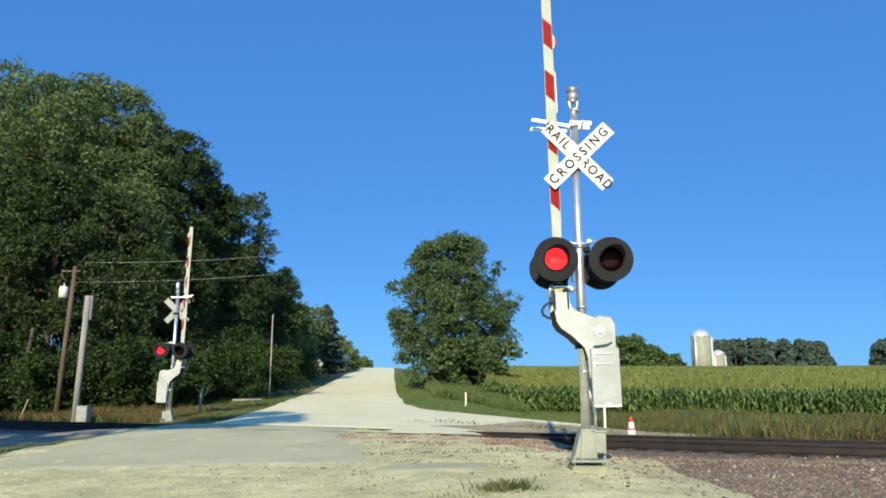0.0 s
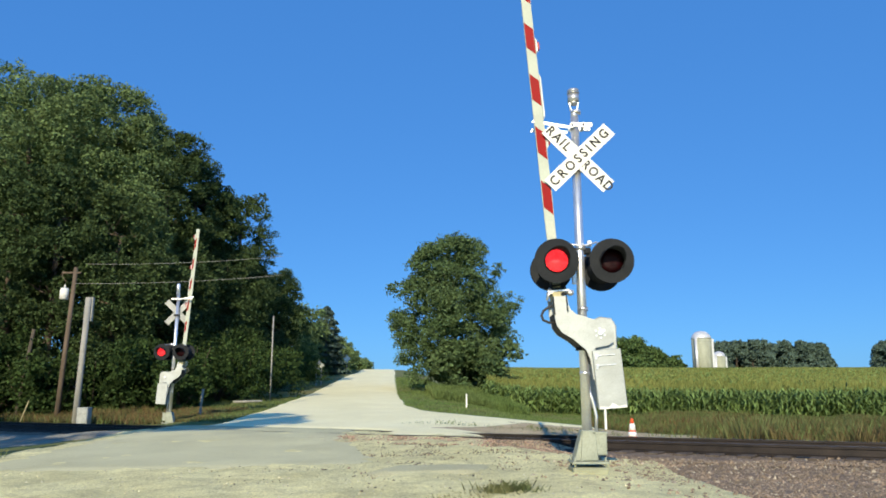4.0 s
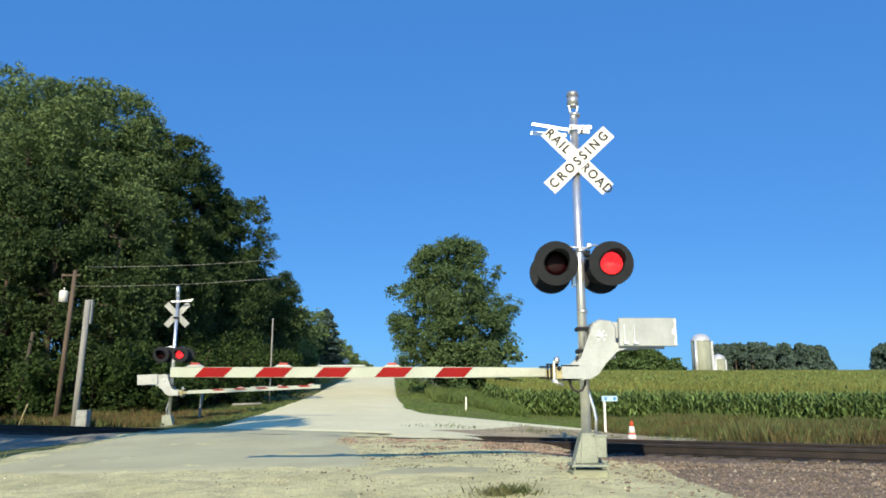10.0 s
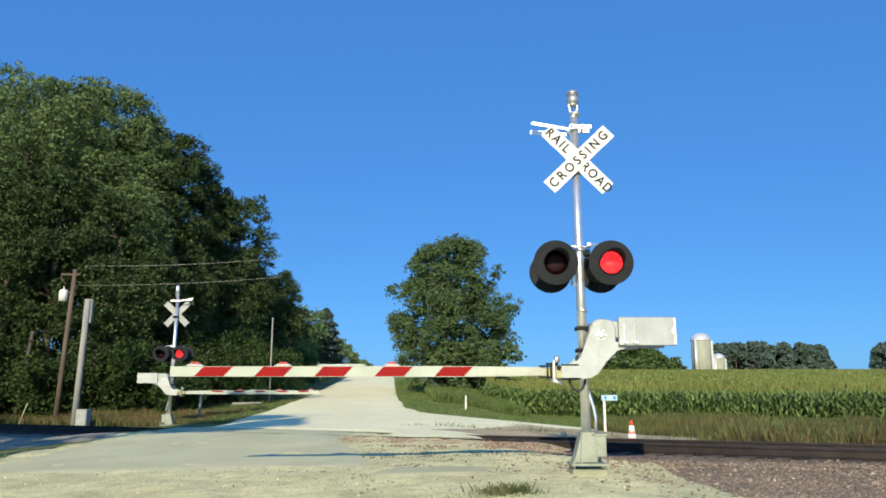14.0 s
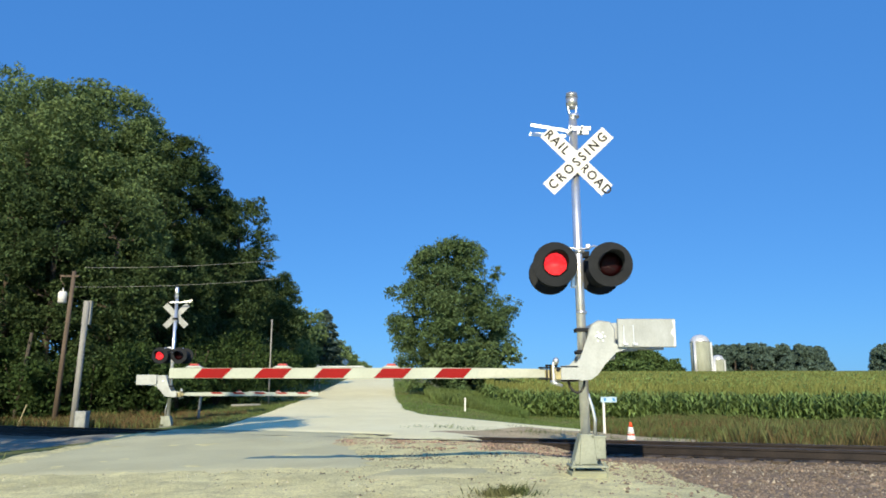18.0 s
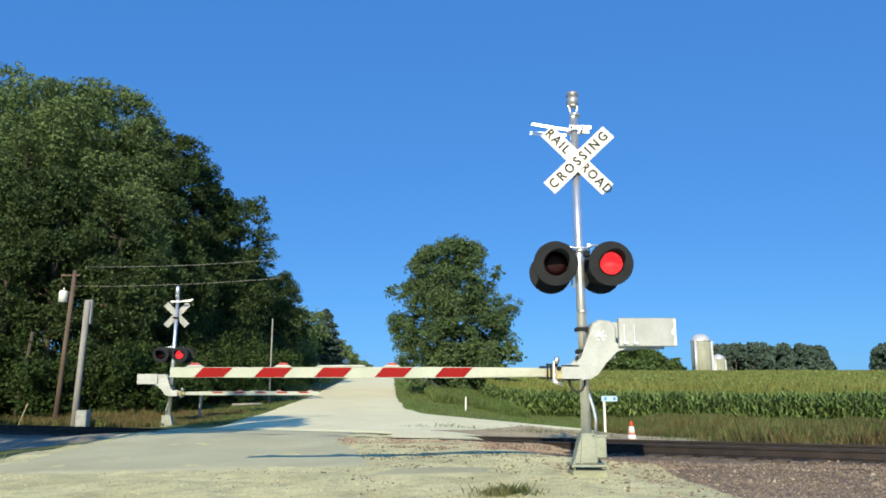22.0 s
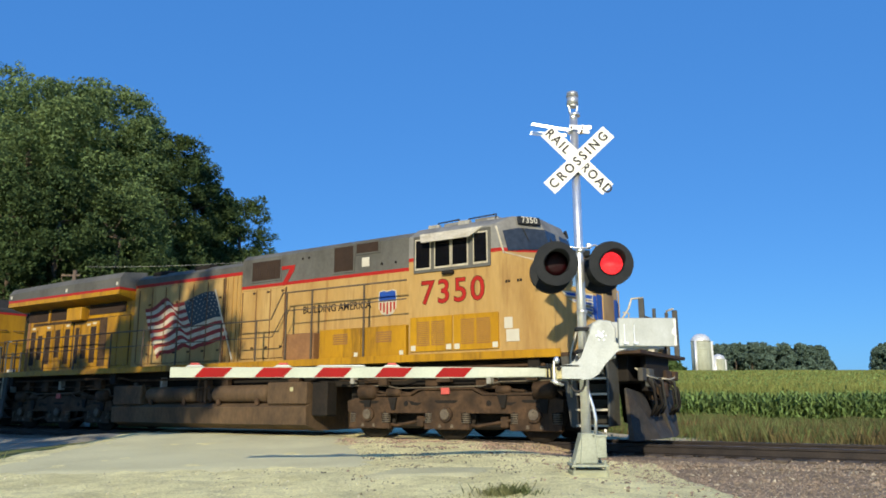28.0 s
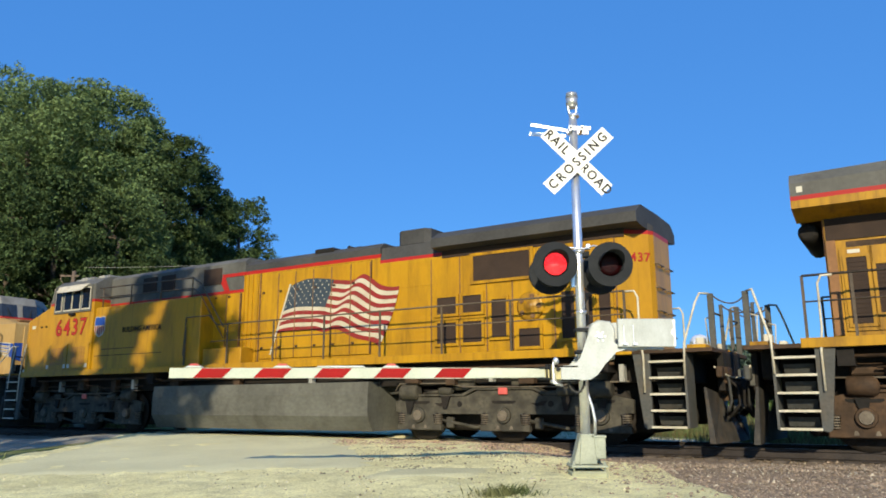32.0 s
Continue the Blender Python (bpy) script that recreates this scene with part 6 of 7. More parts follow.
def locomotive(number, old):
    """A six-axle road locomotive; x runs forward from its middle, the rail head is z = 0. old: the faded one with the winged radiator."""
    loco = thing("locomotive", "faded yellow and grey diesel freight locomotive with a painted flag" if old else "bright yellow and grey diesel locomotive with a large waving flag", "locomotive", None, "locomotives")
    body, low = (TANY, YEL) if old else (YELB, YELB)
    roof = LGREY if old else SOOT
    # frame
    bm = bmesh.new()
    box(bm, -10.5, 10.9, -1.0, 1.0, 1.12, 1.60, .02)
    part("underframe", bm, UNDER, loco, "black steel underframe")
    for x in (-9.2, -3.9, 3.6, 9.2):
        part("cross_bearer", box(bmesh.new(), x - .12, x + .12, -1.45, 1.45, 1.3, 1.598), UNDER, loco, "black cross bearer")
    bm = bmesh.new()
    box(bm, -10.68 if old else -11.17, 11.30 if old else 11.20, -1.52, 1.52, 1.60, 1.665)
    part("walkway", bm, GRIME, loco, "grimy walkway deck")
    for sd in (-1, 1):
        bm = bmesh.new()
        box(bm, -9.8, 9.8, min(sd * 1.50, sd * 1.55), max(sd * 1.50, sd * 1.55), 1.59, 1.745, .006)
        part("side_sill", bm, low, loco, "yellow side sill stripe")
        bm = bmesh.new()
        tube(bm, [(-9.4, sd * 1.35, 1.45), (-3.6, sd * 1.35, 1.45), (-3.2, sd * 1.3, 1.38), (3.2, sd * 1.3, 1.38), (3.6, sd * 1.35, 1.46), (9.4, sd * 1.35, 1.46)], .03, 6)
        tube(bm, [(4.2, sd * 1.2, 1.25), (6.0, sd * 1.2, 1.22), (6.3, sd * 1.2, 1.3), (8.8, sd * 1.2, 1.28)], .02, 6)
        tube(bm, [(-8.8, sd * 1.2, 1.28), (-6.0, sd * 1.2, 1.24), (-4.4, sd * 1.2, 1.28)], .02, 6)
        part("air_pipe", bm, GRIME, loco, "grimy pipes under the sill")
        for k, x in enumerate((-9.5, -8.6, -7.7, -6.8, -5.9, -5.0, -2.0, 0.4, 2.7, 4.6, 5.4, 6.9, 8.1, 9.0)):
            bm = bmesh.new()
            box(bm, x - .05, x + .05 + .12 * (k % 3), sd * 1.18 - .08, sd * 1.18 + .08, 1.12 + .05 * (k % 2), 1.44, .01)
            part("bracket", bm, GRIME if k % 3 else GREYPOLE, loco)
    for e in (-1, 1):
        before = set(loco.children)
        bm = bmesh.new()
        prism(bm, [(e * 10.95, .95), (e * 11.06, .95), (e * 11.06, 1.62), (e * 10.95, 1.62)], -.75, .75, "y", .01)
        part("end_plate", bm, UNDER, loco, "black end plate")
        bm = bmesh.new()
        for y0, y1, t0, t1 in ((-1.45, -.42, 1.0, .90), (-.42, .42, .60, .60), (.42, 1.45, .90, 1.0)):      # two wings and a low middle
            loft(bm, [[(e * (10.90 + .1 * (1 - abs(y) / 1.45)), y, .08), (e * 10.86, y, tt), (e * 10.90, y, tt), (e * (11.0 + .25 * (1 - abs(y) / 1.45)), y, .08)] for y, tt in ((y0, t0), (y1, t1))])
        part("snow_plow", bm, PLOW, loco, "scuffed dark steel snow plow blade")
        bm = bmesh.new()
        box(bm, min(e * 10.9, e * 11.0), max(e * 10.9, e * 11.0), -.25, .25, .78, 1.2)
        box(bm, min(e * 10.8, e * 11.1), max(e * 10.8, e * 11.1), -.1, .1, .86, 1.06, .02)
        box(bm, min(e * 10.98, e * 11.22), max(e * 10.98, e * 11.22), -.17, .1, .8, 1.12, .05)
        part("coupler", bm, GRIME, loco, "knuckle coupler")
        for y, dx in ((-.45, 0), (-.6, .05), (.42, 0), (.62, .05), (-.8, .0)):
            bm = bmesh.new()
            tube(bm, [(e * 11.06, y, 1.2), (e * (11.2 + dx), y, 1.0), (e * (11.22 + dx), y + .03, .72), (e * 11.1, y + .08, .5)], .028, 6)
            part("brake_hose", bm, UNDER, loco, "hanging black air hose")
        for i, y in enumerate((-.72, -.3, .28, .75)):
            bm = bmesh.new()
            d = .06 * (i % 3)
            tube(bm, [(e * 11.0, y, 1.30 - d), (e * (11.14 + d), y + .04, 1.15), (e * (11.17 + d), y + .10, .78 - d), (e * 11.12, y + .2, .55), (e * 11.16, y + .3, .68)], .022 + .006 * (i % 2), 6)
            part("air_hose", bm, UNDERSTEEL, loco, "grimy looped air hose")
        for i, (y, w) in enumerate(((-.62, .16), (.55, .2), (-1.05, .12), (1.08, .14))):
            bm = bmesh.new()
            box(bm, min(e * 11.02, e * 11.12), max(e * 11.02, e * 11.12), y - w, y + w, 1.02 + .05 * i, 1.36, .02)
            part("end_fitting", bm, GRIME if i % 2 else STEPG, loco, "dirty box on the end plate")
        for sd in (-1, 1):
            stairs(loco, min(e * 9.98, e * 10.56), max(e * 9.98, e * 10.56), sd, e)
            end_rails(loco, e, sd)
            bm = bmesh.new()
            tube(bm, [(e * 11.0, sd * 1.2, 1.35), (e * 11.12, sd * .9, 1.22), (e * 11.14, sd * .4, 1.18), (e * 11.1, sd * .1, 1.2)], .016, 5)
            part("uncoupling_rod", bm, FRAMEW, loco, "pale uncoupling rod")
            bm = bmesh.new()
            box(bm, min(e * 10.62, e * 10.94), max(e * 10.62, e * 10.94), min(sd * .5, sd * 1.45), max(sd * .5, sd * 1.45), 1.60, 1.73, .01)
            part("end_step", bm, low if old else YEL, loco, "yellow end platform edge")
        for ob in set(loco.children) - before:      # platforms of different length
            ob.location.x += {(True, -1): .36, (True, 1): .10, (False, -1): -.12, (False, 1): 0}[old, e]
    for x in (-7.0, 7.0):
        truck(loco, x, GRIME if old else GREYED)
    bm = bmesh.new()
    ring = [(-1.0, 1.22), (1.0, 1.22), (1.42, 1.22), (1.45, .95), (1.44, .48), (1.25, .15), (-1.25, .15), (-1.44, .48), (-1.45, .95), (-1.42, 1.22)]
    if old:
        ring = [(-.95, 1.22), (.95, 1.22), (.98, .80), (1.3, .74), (1.45, .66), (1.43, .26), (1.0, .12), (-1.0, .12), (-1.43, .26), (-1.45, .66), (-1.3, .74), (-.98, .80)]
    loft(bm, [[(-3.85, y, z) for y, z in ring], [(3.42, y, z) for y, z in ring]])
    tank = part("fuel_tank", bm, TANK if old else TANKG, loco, "dusty brown fuel tank" if old else "dusty grey fuel tank")
    for sd in (-1, 1):
        if old:
            for x0, x1 in ((-2.5, -.52), (.14, 2.08)):
                bm = bmesh.new()
                lathe(bm, ((.1, x0), (.19, x0 + .05), (.215, x0 + .12), (.215, x1 - .12), (.19, x1 - .05), (.1, x1)), (0, sd * 1.22, .98), 18, Matrix.Rotation(radians(90), 3, "Y"))
                part("air_reservoir", bm, TANK, loco, "round brown air reservoir above the tank")
            bm = bmesh.new()
            for k, (x, z0, z1) in enumerate(((-.42, .80, 1.30), (-.30, .78, 1.12), (-.16, .76, 1.34), (-.02, .86, 1.2), (.06, .80, 1.0))):
                box(bm, x - .05, x + .05, min(sd * 1.12, sd * 1.34), max(sd * 1.12, sd * 1.34), z0, z1, .012)
            tube(bm, [(-.5, sd * 1.36, 1.12), (-.2, sd * 1.38, 1.16), (.15, sd * 1.36, 1.1)], .02, 6)
            tube(bm, [(-.36, sd * 1.36, 1.1), (-.36, sd * 1.36, 1.42), (-.05, sd * 1.36, 1.40), (.04, sd * 1.36, 1.5)], .016, 6)
            part("valve_block", bm, GRIME, loco, "grimy valve block between the reservoirs")
            for x in (-2.2, -.85, .45, 1.8):
                bm = bmesh.new()
                prism(bm, [(x - .06, .72), (x + .06, .72), (x + .05, .84), (x + .02, .88), (x - .02, .88), (x - .05, .84)], min(sd * 1.38, sd * 1.43), max(sd * 1.38, sd * 1.43))
                part("reservoir_lug", bm, GRIME, loco, "lug that holds the reservoir")
            bm = bmesh.new()
            tube(bm, [(-2.72, sd * 1.3, .78), (-2.62, sd * 1.34, .95), (-2.62, sd * 1.34, 1.25), (-2.5, sd * 1.3, 1.02)], .03, 6)
            cyl(bm, (-2.99, sd * 1.32, 1.2), (-2.99, sd * 1.32, 1.32), .07, seg=10)
            part("filler_pipe", bm, TANK, loco, "bent filler pipe beside the box")
            for x0, x1 in ((2.15, 3.40), (-3.84, -2.6)):
                bm = bmesh.new()
                box(bm, x0, x1, min(sd * 1.0, sd * 1.44), max(sd * 1.0, sd * 1.44), .72, 1.24, .03)
                part("filler_box", bm, TANK, loco, "brown box at the end of the tank")
            for x in (2.95,):
                bm = bmesh.new()
                box(bm, x - .05, x + .05, sd * 1.445 - .01, sd * 1.445 + .01, 1.02, 1.12, .01)
                part("gauge", bm, YELLOWED, loco, "small pale fuel gauge")
            bm = bmesh.new()
            box(bm, 3.44, 3.9, min(sd * .9, sd * 1.3), max(sd * .9, sd * 1.3), .45, 1.25, .04)
            part("battery_box", bm, UNDER, loco, "black box behind the truck")
    # long hood
    bm = bmesh.new()
    hood_section(bm, -3.8, .62, .98, 1.66, 4.43)
    paint_by_height(bm, (4.06, 4.15))
    hood = part("long_hood", bm, [body, STRIPE, roof], loco, "yellow hood flank under a red stripe and grey top")
    bm = bmesh.new()
    hood_section(bm, .62, 6.32, .98, 1.66, 4.56)
    paint_by_height(bm, (3.66, 3.74) if old else (3.62, 3.70))
    part("front_hood", bm, [body, STRIPE, LGREY], loco, "yellow hood behind the cab with a grey upper half")
    bm = bmesh.new()
    if old:
        hood_section(bm, -9.35, -3.8, .98, 1.66, 4.0, .02)
        part("rear_hood", bm, YEL, loco, "yellow rear hood under the radiators")
        bm = bmesh.new()
        box(bm, -9.72, -3.85, -.93, .93, 3.74, 4.40, .02)
        part("radiator_core", bm, GRIME, loco, "brown grimy radiator core between the wings")
        # the rust-brown of this end wall also carries its heavy shade
        bm = bmesh.new()
        box(bm, -9.372, -9.352, -.94, .94, 1.70, 3.74)
        part("end_wall", bm, RUST, loco, "rust-brown end wall of the hood, darkened for its shade")
        bm = bmesh.new()
        lathe(bm, ((.10, -.9), (.16, -.86), (.16, .86), (.10, .9)), (-9.60, 0, 3.56), 12, Matrix.Rotation(radians(90), 3, "X"))
        part("end_duct", bm, UNDER, loco, "round dark duct under the radiator's end")
    else:
        ring = [(-.98, 1.66), (.98, 1.66), (1.0, 3.9), (.9, 4.3), (-.9, 4.3), (-1.0, 3.9)]
        st = [[(-10.02, y * .52, z if z < 4 else 4.1) for y, z in ring], [(-9.96, y * .66, z if z < 4 else 4.15) for y, z in ring], [(-9.58, y * .985, z) for y, z in ring], [(-9.40, y, z) for y, z in ring], [(-3.8, y, z) for y, z in ring]]
        loft(bm, st)
        paint_by_height(bm, (3.92, 4.0))
        part("rear_hood", bm, [YELB, STRIPE, SOOT], loco, "bright yellow rear hood with rounded corners")
    for sd in (-1, 1):
        # hood doors, each a thin plate with its latches
        # dark plate behind the doors paints in the shadow of their gaps
        for a, b, top in ((-3.57, -.03, 4.03), (.70, 2.24, 3.61)):
            bm = bmesh.new()
            side_plate(bm, sd, rect(a, b, 1.85, top), .98, 0, .008)
            part("gap_backing", bm, GRIME, loco, "dark backing plate that stands in for shaded hood door gaps")
        xs = [-3.55, -2.97, -2.38, -1.80, -1.22, -.64, -.05, .72, 1.22, 1.72, 2.22]
        for k, (a, b) in enumerate(zip(xs, xs[1:])):
            if b - a > .7:
                continue
            top = 4.02 if b < .62 else 3.60
            bm = bmesh.new()
            side_plate(bm, sd, rect(a + .009, b - .009, 1.86, top), .98, .008, .034)
            door = part("hood_door", bm, body, loco)
            for z in (2.1, 3.5):
                bm = bmesh.new()
                side_plate(bm, sd, rect(b - .12, b - .05, z, z + .05), .98, .034, .06)
                part("latch", bm, GRIME, door)
        # raised strips added to draw the dark door gaps across the flag
        for k, a in enumerate(xs[:6] + xs[7:11]):
            bm = bmesh.new()
            side_plate(bm, sd, rect(a - .010, a + .010, 1.88, 3.98 if a < .62 else 3.58), .98, .02, .053)
            part("seam_strip", bm, SEAMBROWN, loco, "raised rust-brown strip drawn along the seam between the doors")
        for a in (.02, .10, .30, .46, .60):
            bm = bmesh.new()
            side_plate(bm, sd, rect(a - .014, a + .014, 1.8, 4.05), .98, 0, .03)
            part("drip_strip", bm, body if a > .05 else SEAMBROWN, loco)
        side_panels = ((2.45, 3.6), (3.62, 4.8), (4.82, 6.2))
        for a, b in side_panels:
            bm = bmesh.new()
            side_plate(bm, sd, rect(a + .012, b - .012, 2.42, 3.60), .98, 0, .012)
            part("hood_panel", bm, body, loco)
        # grey upper panels with their openings
        if old:
            for x0, x1, z0, z1, nm in ((1.01, 2.0, 3.85, 4.34, 1), (3.78, 4.36, 3.83, 4.42, 1), (4.46, 5.10, 4.22, 4.44, 0)):
                bm = bmesh.new()
                side_plate(bm, sd, rect(x0 - .04, x1 + .04, z0 - .04, z1 + .04), .98, 0, .02)
                fr = part("louvre_frame", bm, LGREY, loco, "grey frame of an air louvre")
                bm = bmesh.new()
                side_plate(bm, sd, rect(x0, x1, z0, z1), .98, .02, .026)
                n = 12
                for k in range(n):
                    x = x0 + (x1 - x0) * (k + .5) / n
                    side_plate(bm, sd, rect(x - .012, x + .012, z0 + .02, z1 - .02), .98, .026, .036)
                part("louvre", bm, SCREEN, fr, "dark slatted louvre")
            bm = bmesh.new()
            side_plate(bm, sd, rect(4.62, 4.84, 3.88, 4.10), .98, .012, .016)
            part("data_plate", bm, PLATEW, loco, "small white data plate")
            bm = bmesh.new()
            side_plate(bm, sd, [(2.06, 3.66), (2.20, 3.66), (2.46, 4.00), (2.50, 4.15), (2.02, 4.15), (2.02, 4.06), (2.32, 4.06), (2.10, 3.74)], .98, .002, .014)
            part("stripe_jog", bm, STRIPE, loco, "zigzag jog of the red stripe")
            for x in (2.75, 2.95, 3.9, 5.2, 5.6):
                bm = bmesh.new()
                cyl(bm, (x, sd * .98, 4.28 if x < 3 else 3.9), (x, sd * 1.0, 4.28 if x < 3 else 3.9), .03, seg=8)
                part("lifting_eye", bm, UNDER, loco)
        else:
            for x0, x1 in ((1.5, 2.2), (3.4, 4.0), (4.2, 4.8)):
                bm = bmesh.new()
                side_plate(bm, sd, rect(x0, x1, 3.9, 4.35), .98, .0, .02)
                part("louvre", bm, SCREEN, loco, "dark slatted louvre")
            bm = bmesh.new()
            side_plate(bm, sd, [(1.15, 3.62), (1.3, 3.62), (1.5, 3.9), (1.45, 4.15), (.6, 4.15), (.6, 4.06), (1.36, 4.06), (1.2, 3.74)], .98, .002, .014)
            part("stripe_jog", bm, STRIPE, loco, "zigzag jog of the red stripe")
        face, sx, sz = (.98, 3.86, 2.97) if old else (1.452, 4.1, 2.82)
        m = Matrix.Translation((sx, sd * (face + .014), sz)) @ (Matrix.Identity(4) if sd < 0 else Matrix.Rotation(radians(180), 4, "Z")) @ Matrix.Rotation(radians(90), 4, "X")
        letters("slogan", "BUILDING AMERICA", .26 if old else .21, UNDER, loco, m, .002, 1.0, "small dark lettering", .004, .9)
        shield(loco, sd, 5.38 if old else 6.02, 2.98, face)
        if old:
            flag(loco, sd, .98, (-.34, 3.70), (.42, 1.86), 2.85, FLAGR, FLAGW, FLAGB)
        else:
            flag(loco, sd, .98, (-1.05, 3.62), (-.45, 1.95), 3.25, FLAGR, FLAGW, FLAGB, .22)
        # rear: radiator wings, screens and vented doors
        if old:
            bm = bmesh.new()
            ring = [(.95, 3.72), (1.50, 3.86), (1.50, 4.33), (1.36, 4.51), (.6, 4.60), (.6, 3.9)]
            loft(bm, [[(-9.75, sd * y, z + (0 if z < 4 else -.05)) for y, z in ring], [(-6.6, sd * y, z) for y, z in ring], [(-3.85, sd * y, z) for y, z in ring]])
            paint_by_height(bm, (3.99, 4.065))
            wing = part("radiator_wing", bm, [YEL, STRIPE, LGREY], loco, "overhanging radiator wing, grey above red and yellow")
            for x in (-9.6, -6.5, -3.98):
                bm = bmesh.new()
                side_plate(bm, sd, rect(x - .045, x + .045, 4.12, 4.22), 1.50, 0, .008)
                part("wing_plate", bm, PLATEW, wing, "small white plate")
            bm = bmesh.new()
            side_plate(bm, sd, rect(-9.33, -6.84, 3.36, 3.90), .98, 0, .02)
            part("radiator_screen", bm, SCREEN, loco, "dark screen in the shade of the wing")
            bm = bmesh.new()
            side_plate(bm, sd, rect(-6.0, -4.2, 3.42, 3.90), .98, 0, .02)
            part("radiator_screen", bm, SCREEN, loco, "dark screen in the shade of the wing")
            bm = bmesh.new()
            box(bm, -6.80, -6.05, min(sd * .98, sd * 1.25), max(sd * .98, sd * 1.25), 3.26, 3.66, .02)
            part("filter_box", bm, YEL, loco, "yellow box on the hood flank")
            # same dark plate for the shadowed gaps between vent doors
            bm = bmesh.new()
            side_plate(bm, sd, rect(-9.05, -3.93, 1.85, 3.32), .98, 0, .006)
            part("gap_backing", bm, GRIME, loco, "dark backing plate that stands in for shaded vent door gaps")
            for x0, x1, z0, z1 in ((-9.07, -8.78, 1.97, 3.05), (-8.66, -8.38, 2.13, 2.91), (-8.21, -7.92, 1.98, 3.04), (-7.69, -7.41, 2.18, 3.05), (-7.17, -6.89, 1.96, 3.05), (-6.60, -6.39, 1.96, 3.06), (-6.26, -5.98, 2.10, 2.82), (-5.81, -5.52, 1.96, 3.06)):
                bm = bmesh.new()
                side_plate(bm, sd, rect(x0 - .09, x1 + .09, 1.86, 3.22), .98, .006, .028)
                door = part("vent_door", bm, YEL, loco)
                bm = bmesh.new()
                for p in (rect(x0 - .05, x0, z0 - .05, z1 + .05), rect(x1, x1 + .05, z0 - .05, z1 + .05), rect(x0, x1, z0 - .05, z0), rect(x0, x1, z1, z1 + .05)):
                    side_plate(bm, sd, p, .98, .028, .05)
                part("vent_frame", bm, YEL, door, "raised yellow frame of a vent")
                bm = bmesh.new()
                side_plate(bm, sd, rect(x0, x1, z0, z1), .98, .028, .034)
                for k in range(int((z1 - z0) / .075)):
                    side_plate(bm, sd, rect(x0, x1, z0 + .02 + .075 * k, z0 + .045 + .075 * k), .98, .034, .042)
                part("vent", bm, SCREEN, door, "dark slatted vent opening")
            for x, z in ((-8.95, 3.12), (-8.1, 3.12), (-7.05, 3.13), (-5.95, 3.10), (-5.66, 3.13)):
                bm = bmesh.new()
                side_plate(bm, sd, rect(x - .09, x + .09, z, z + .06), .98, .03, .034)
                part("sticker", bm, PLATEW, loco, "small white sticker over a vent")
            bm = bmesh.new()
            side_plate(bm, sd, rect(-9.34, -9.20, 1.80, 3.36), .98, .0, .02)
            part("corner_plate", bm, RUST, loco, "rust-brown plate at the hood's corner")
            bm = bmesh.new()
            side_plate(bm, sd, rect(-8.16, -8.05, 3.30, 3.86), .98, .0, .05)
            part("screen_post", bm, YEL, loco, "yellow post between the screens")
            for a, b in ((-5.05, -4.5), (-4.5, -3.95)):
                bm = bmesh.new()
                side_plate(bm, sd, rect(a + .012, b - .012, 1.86, 3.3), .98, .006, .02)
                part("hood_door", bm, YEL, loco)
        else:
            bm = bmesh.new()
            ring = [(.95, 4.02), (1.30, 4.06), (1.30, 4.26), (1.0, 4.44), (0, 4.46), (0, 4.02)]
            loft(bm, [[(-9.95, sd * y, z) for y, z in ring], [(-5.4, sd * y, z) for y, z in ring]])
            part("radiator_wing", bm, SOOT, loco, "sooty overhanging radiator cover")
            bm = bmesh.new()
            side_plate(bm, sd, rect(-9.6, -5.5, 3.86, 4.02), .98, 0, .03)
            part("radiator_shade", bm, SCREEN, loco)
            bm = bmesh.new()
            side_plate(bm, sd, rect(-7.62, -6.30, 3.28, 3.82), .98, .03, .05)
            part("radiator_screen", bm, SCREEN, loco, "dark radiator screen")
            bm = bmesh.new()
            for p in (rect(-7.70, -7.62, 3.22, 3.88), rect(-6.30, -6.22, 3.22, 3.88), rect(-7.62, -6.30, 3.22, 3.28), rect(-7.62, -6.30, 3.82, 3.88)):
                side_plate(bm, sd, p, .98, .0, .06)
            part("screen_frame", bm, YEL, loco, "yellow frame of the radiator screen")
            for x0, x1, z0, z1 in ((-5.40, -4.75, 3.30, 3.82), (-4.62, -4.0, 3.30, 3.82)):
                bm = bmesh.new()
                side_plate(bm, sd, rect(x0, x1, z0, z1), .98, 0, .02)
                part("hood_panel", bm, YELB, loco)
            for x0, x1, z0, z1 in ((-5.86, -5.38, 2.63, 2.99), (-6.48, -6.03, 2.63, 2.99), (-5.86, -5.38, 2.0, 2.44), (-6.48, -6.03, 2.0, 2.44), (-7.06, -6.72, 2.08, 2.86), (-7.80, -7.34, 1.86, 2.22), (-8.55, -8.28, 1.98, 2.9), (-8.92, -8.70, 2.1, 2.9), (-9.28, -9.05, 1.95, 2.95)):
                bm = bmesh.new()
                side_plate(bm, sd, rect(x0, x1, z0, z1), .985, 0, .03)
                part("vent", bm, SCREEN, loco, "dark vent opening")
                bm = bmesh.new()
                for p in (rect(x0 - .06, x0, z0 - .06, z1 + .06), rect(x1, x1 + .06, z0 - .06, z1 + .06), rect(x0, x1, z0 - .06, z0), rect(x0, x1, z1, z1 + .06)):
                    side_plate(bm, sd, p, .985, 0, .045)
                part("vent_frame", bm, YELB, loco, "raised yellow frame of a vent")
            for x in (-5.22, -5.95, -6.6, -7.2, -8.12, -9.4):
                bm = bmesh.new()
                side_plate(bm, sd, rect(x - .012, x + .012, 1.8, 3.86), .985, .0, .022)
                part("panel_seam", bm, SEAMBROWN, loco, "dark seam between the hood doors")
            bm = bmesh.new()
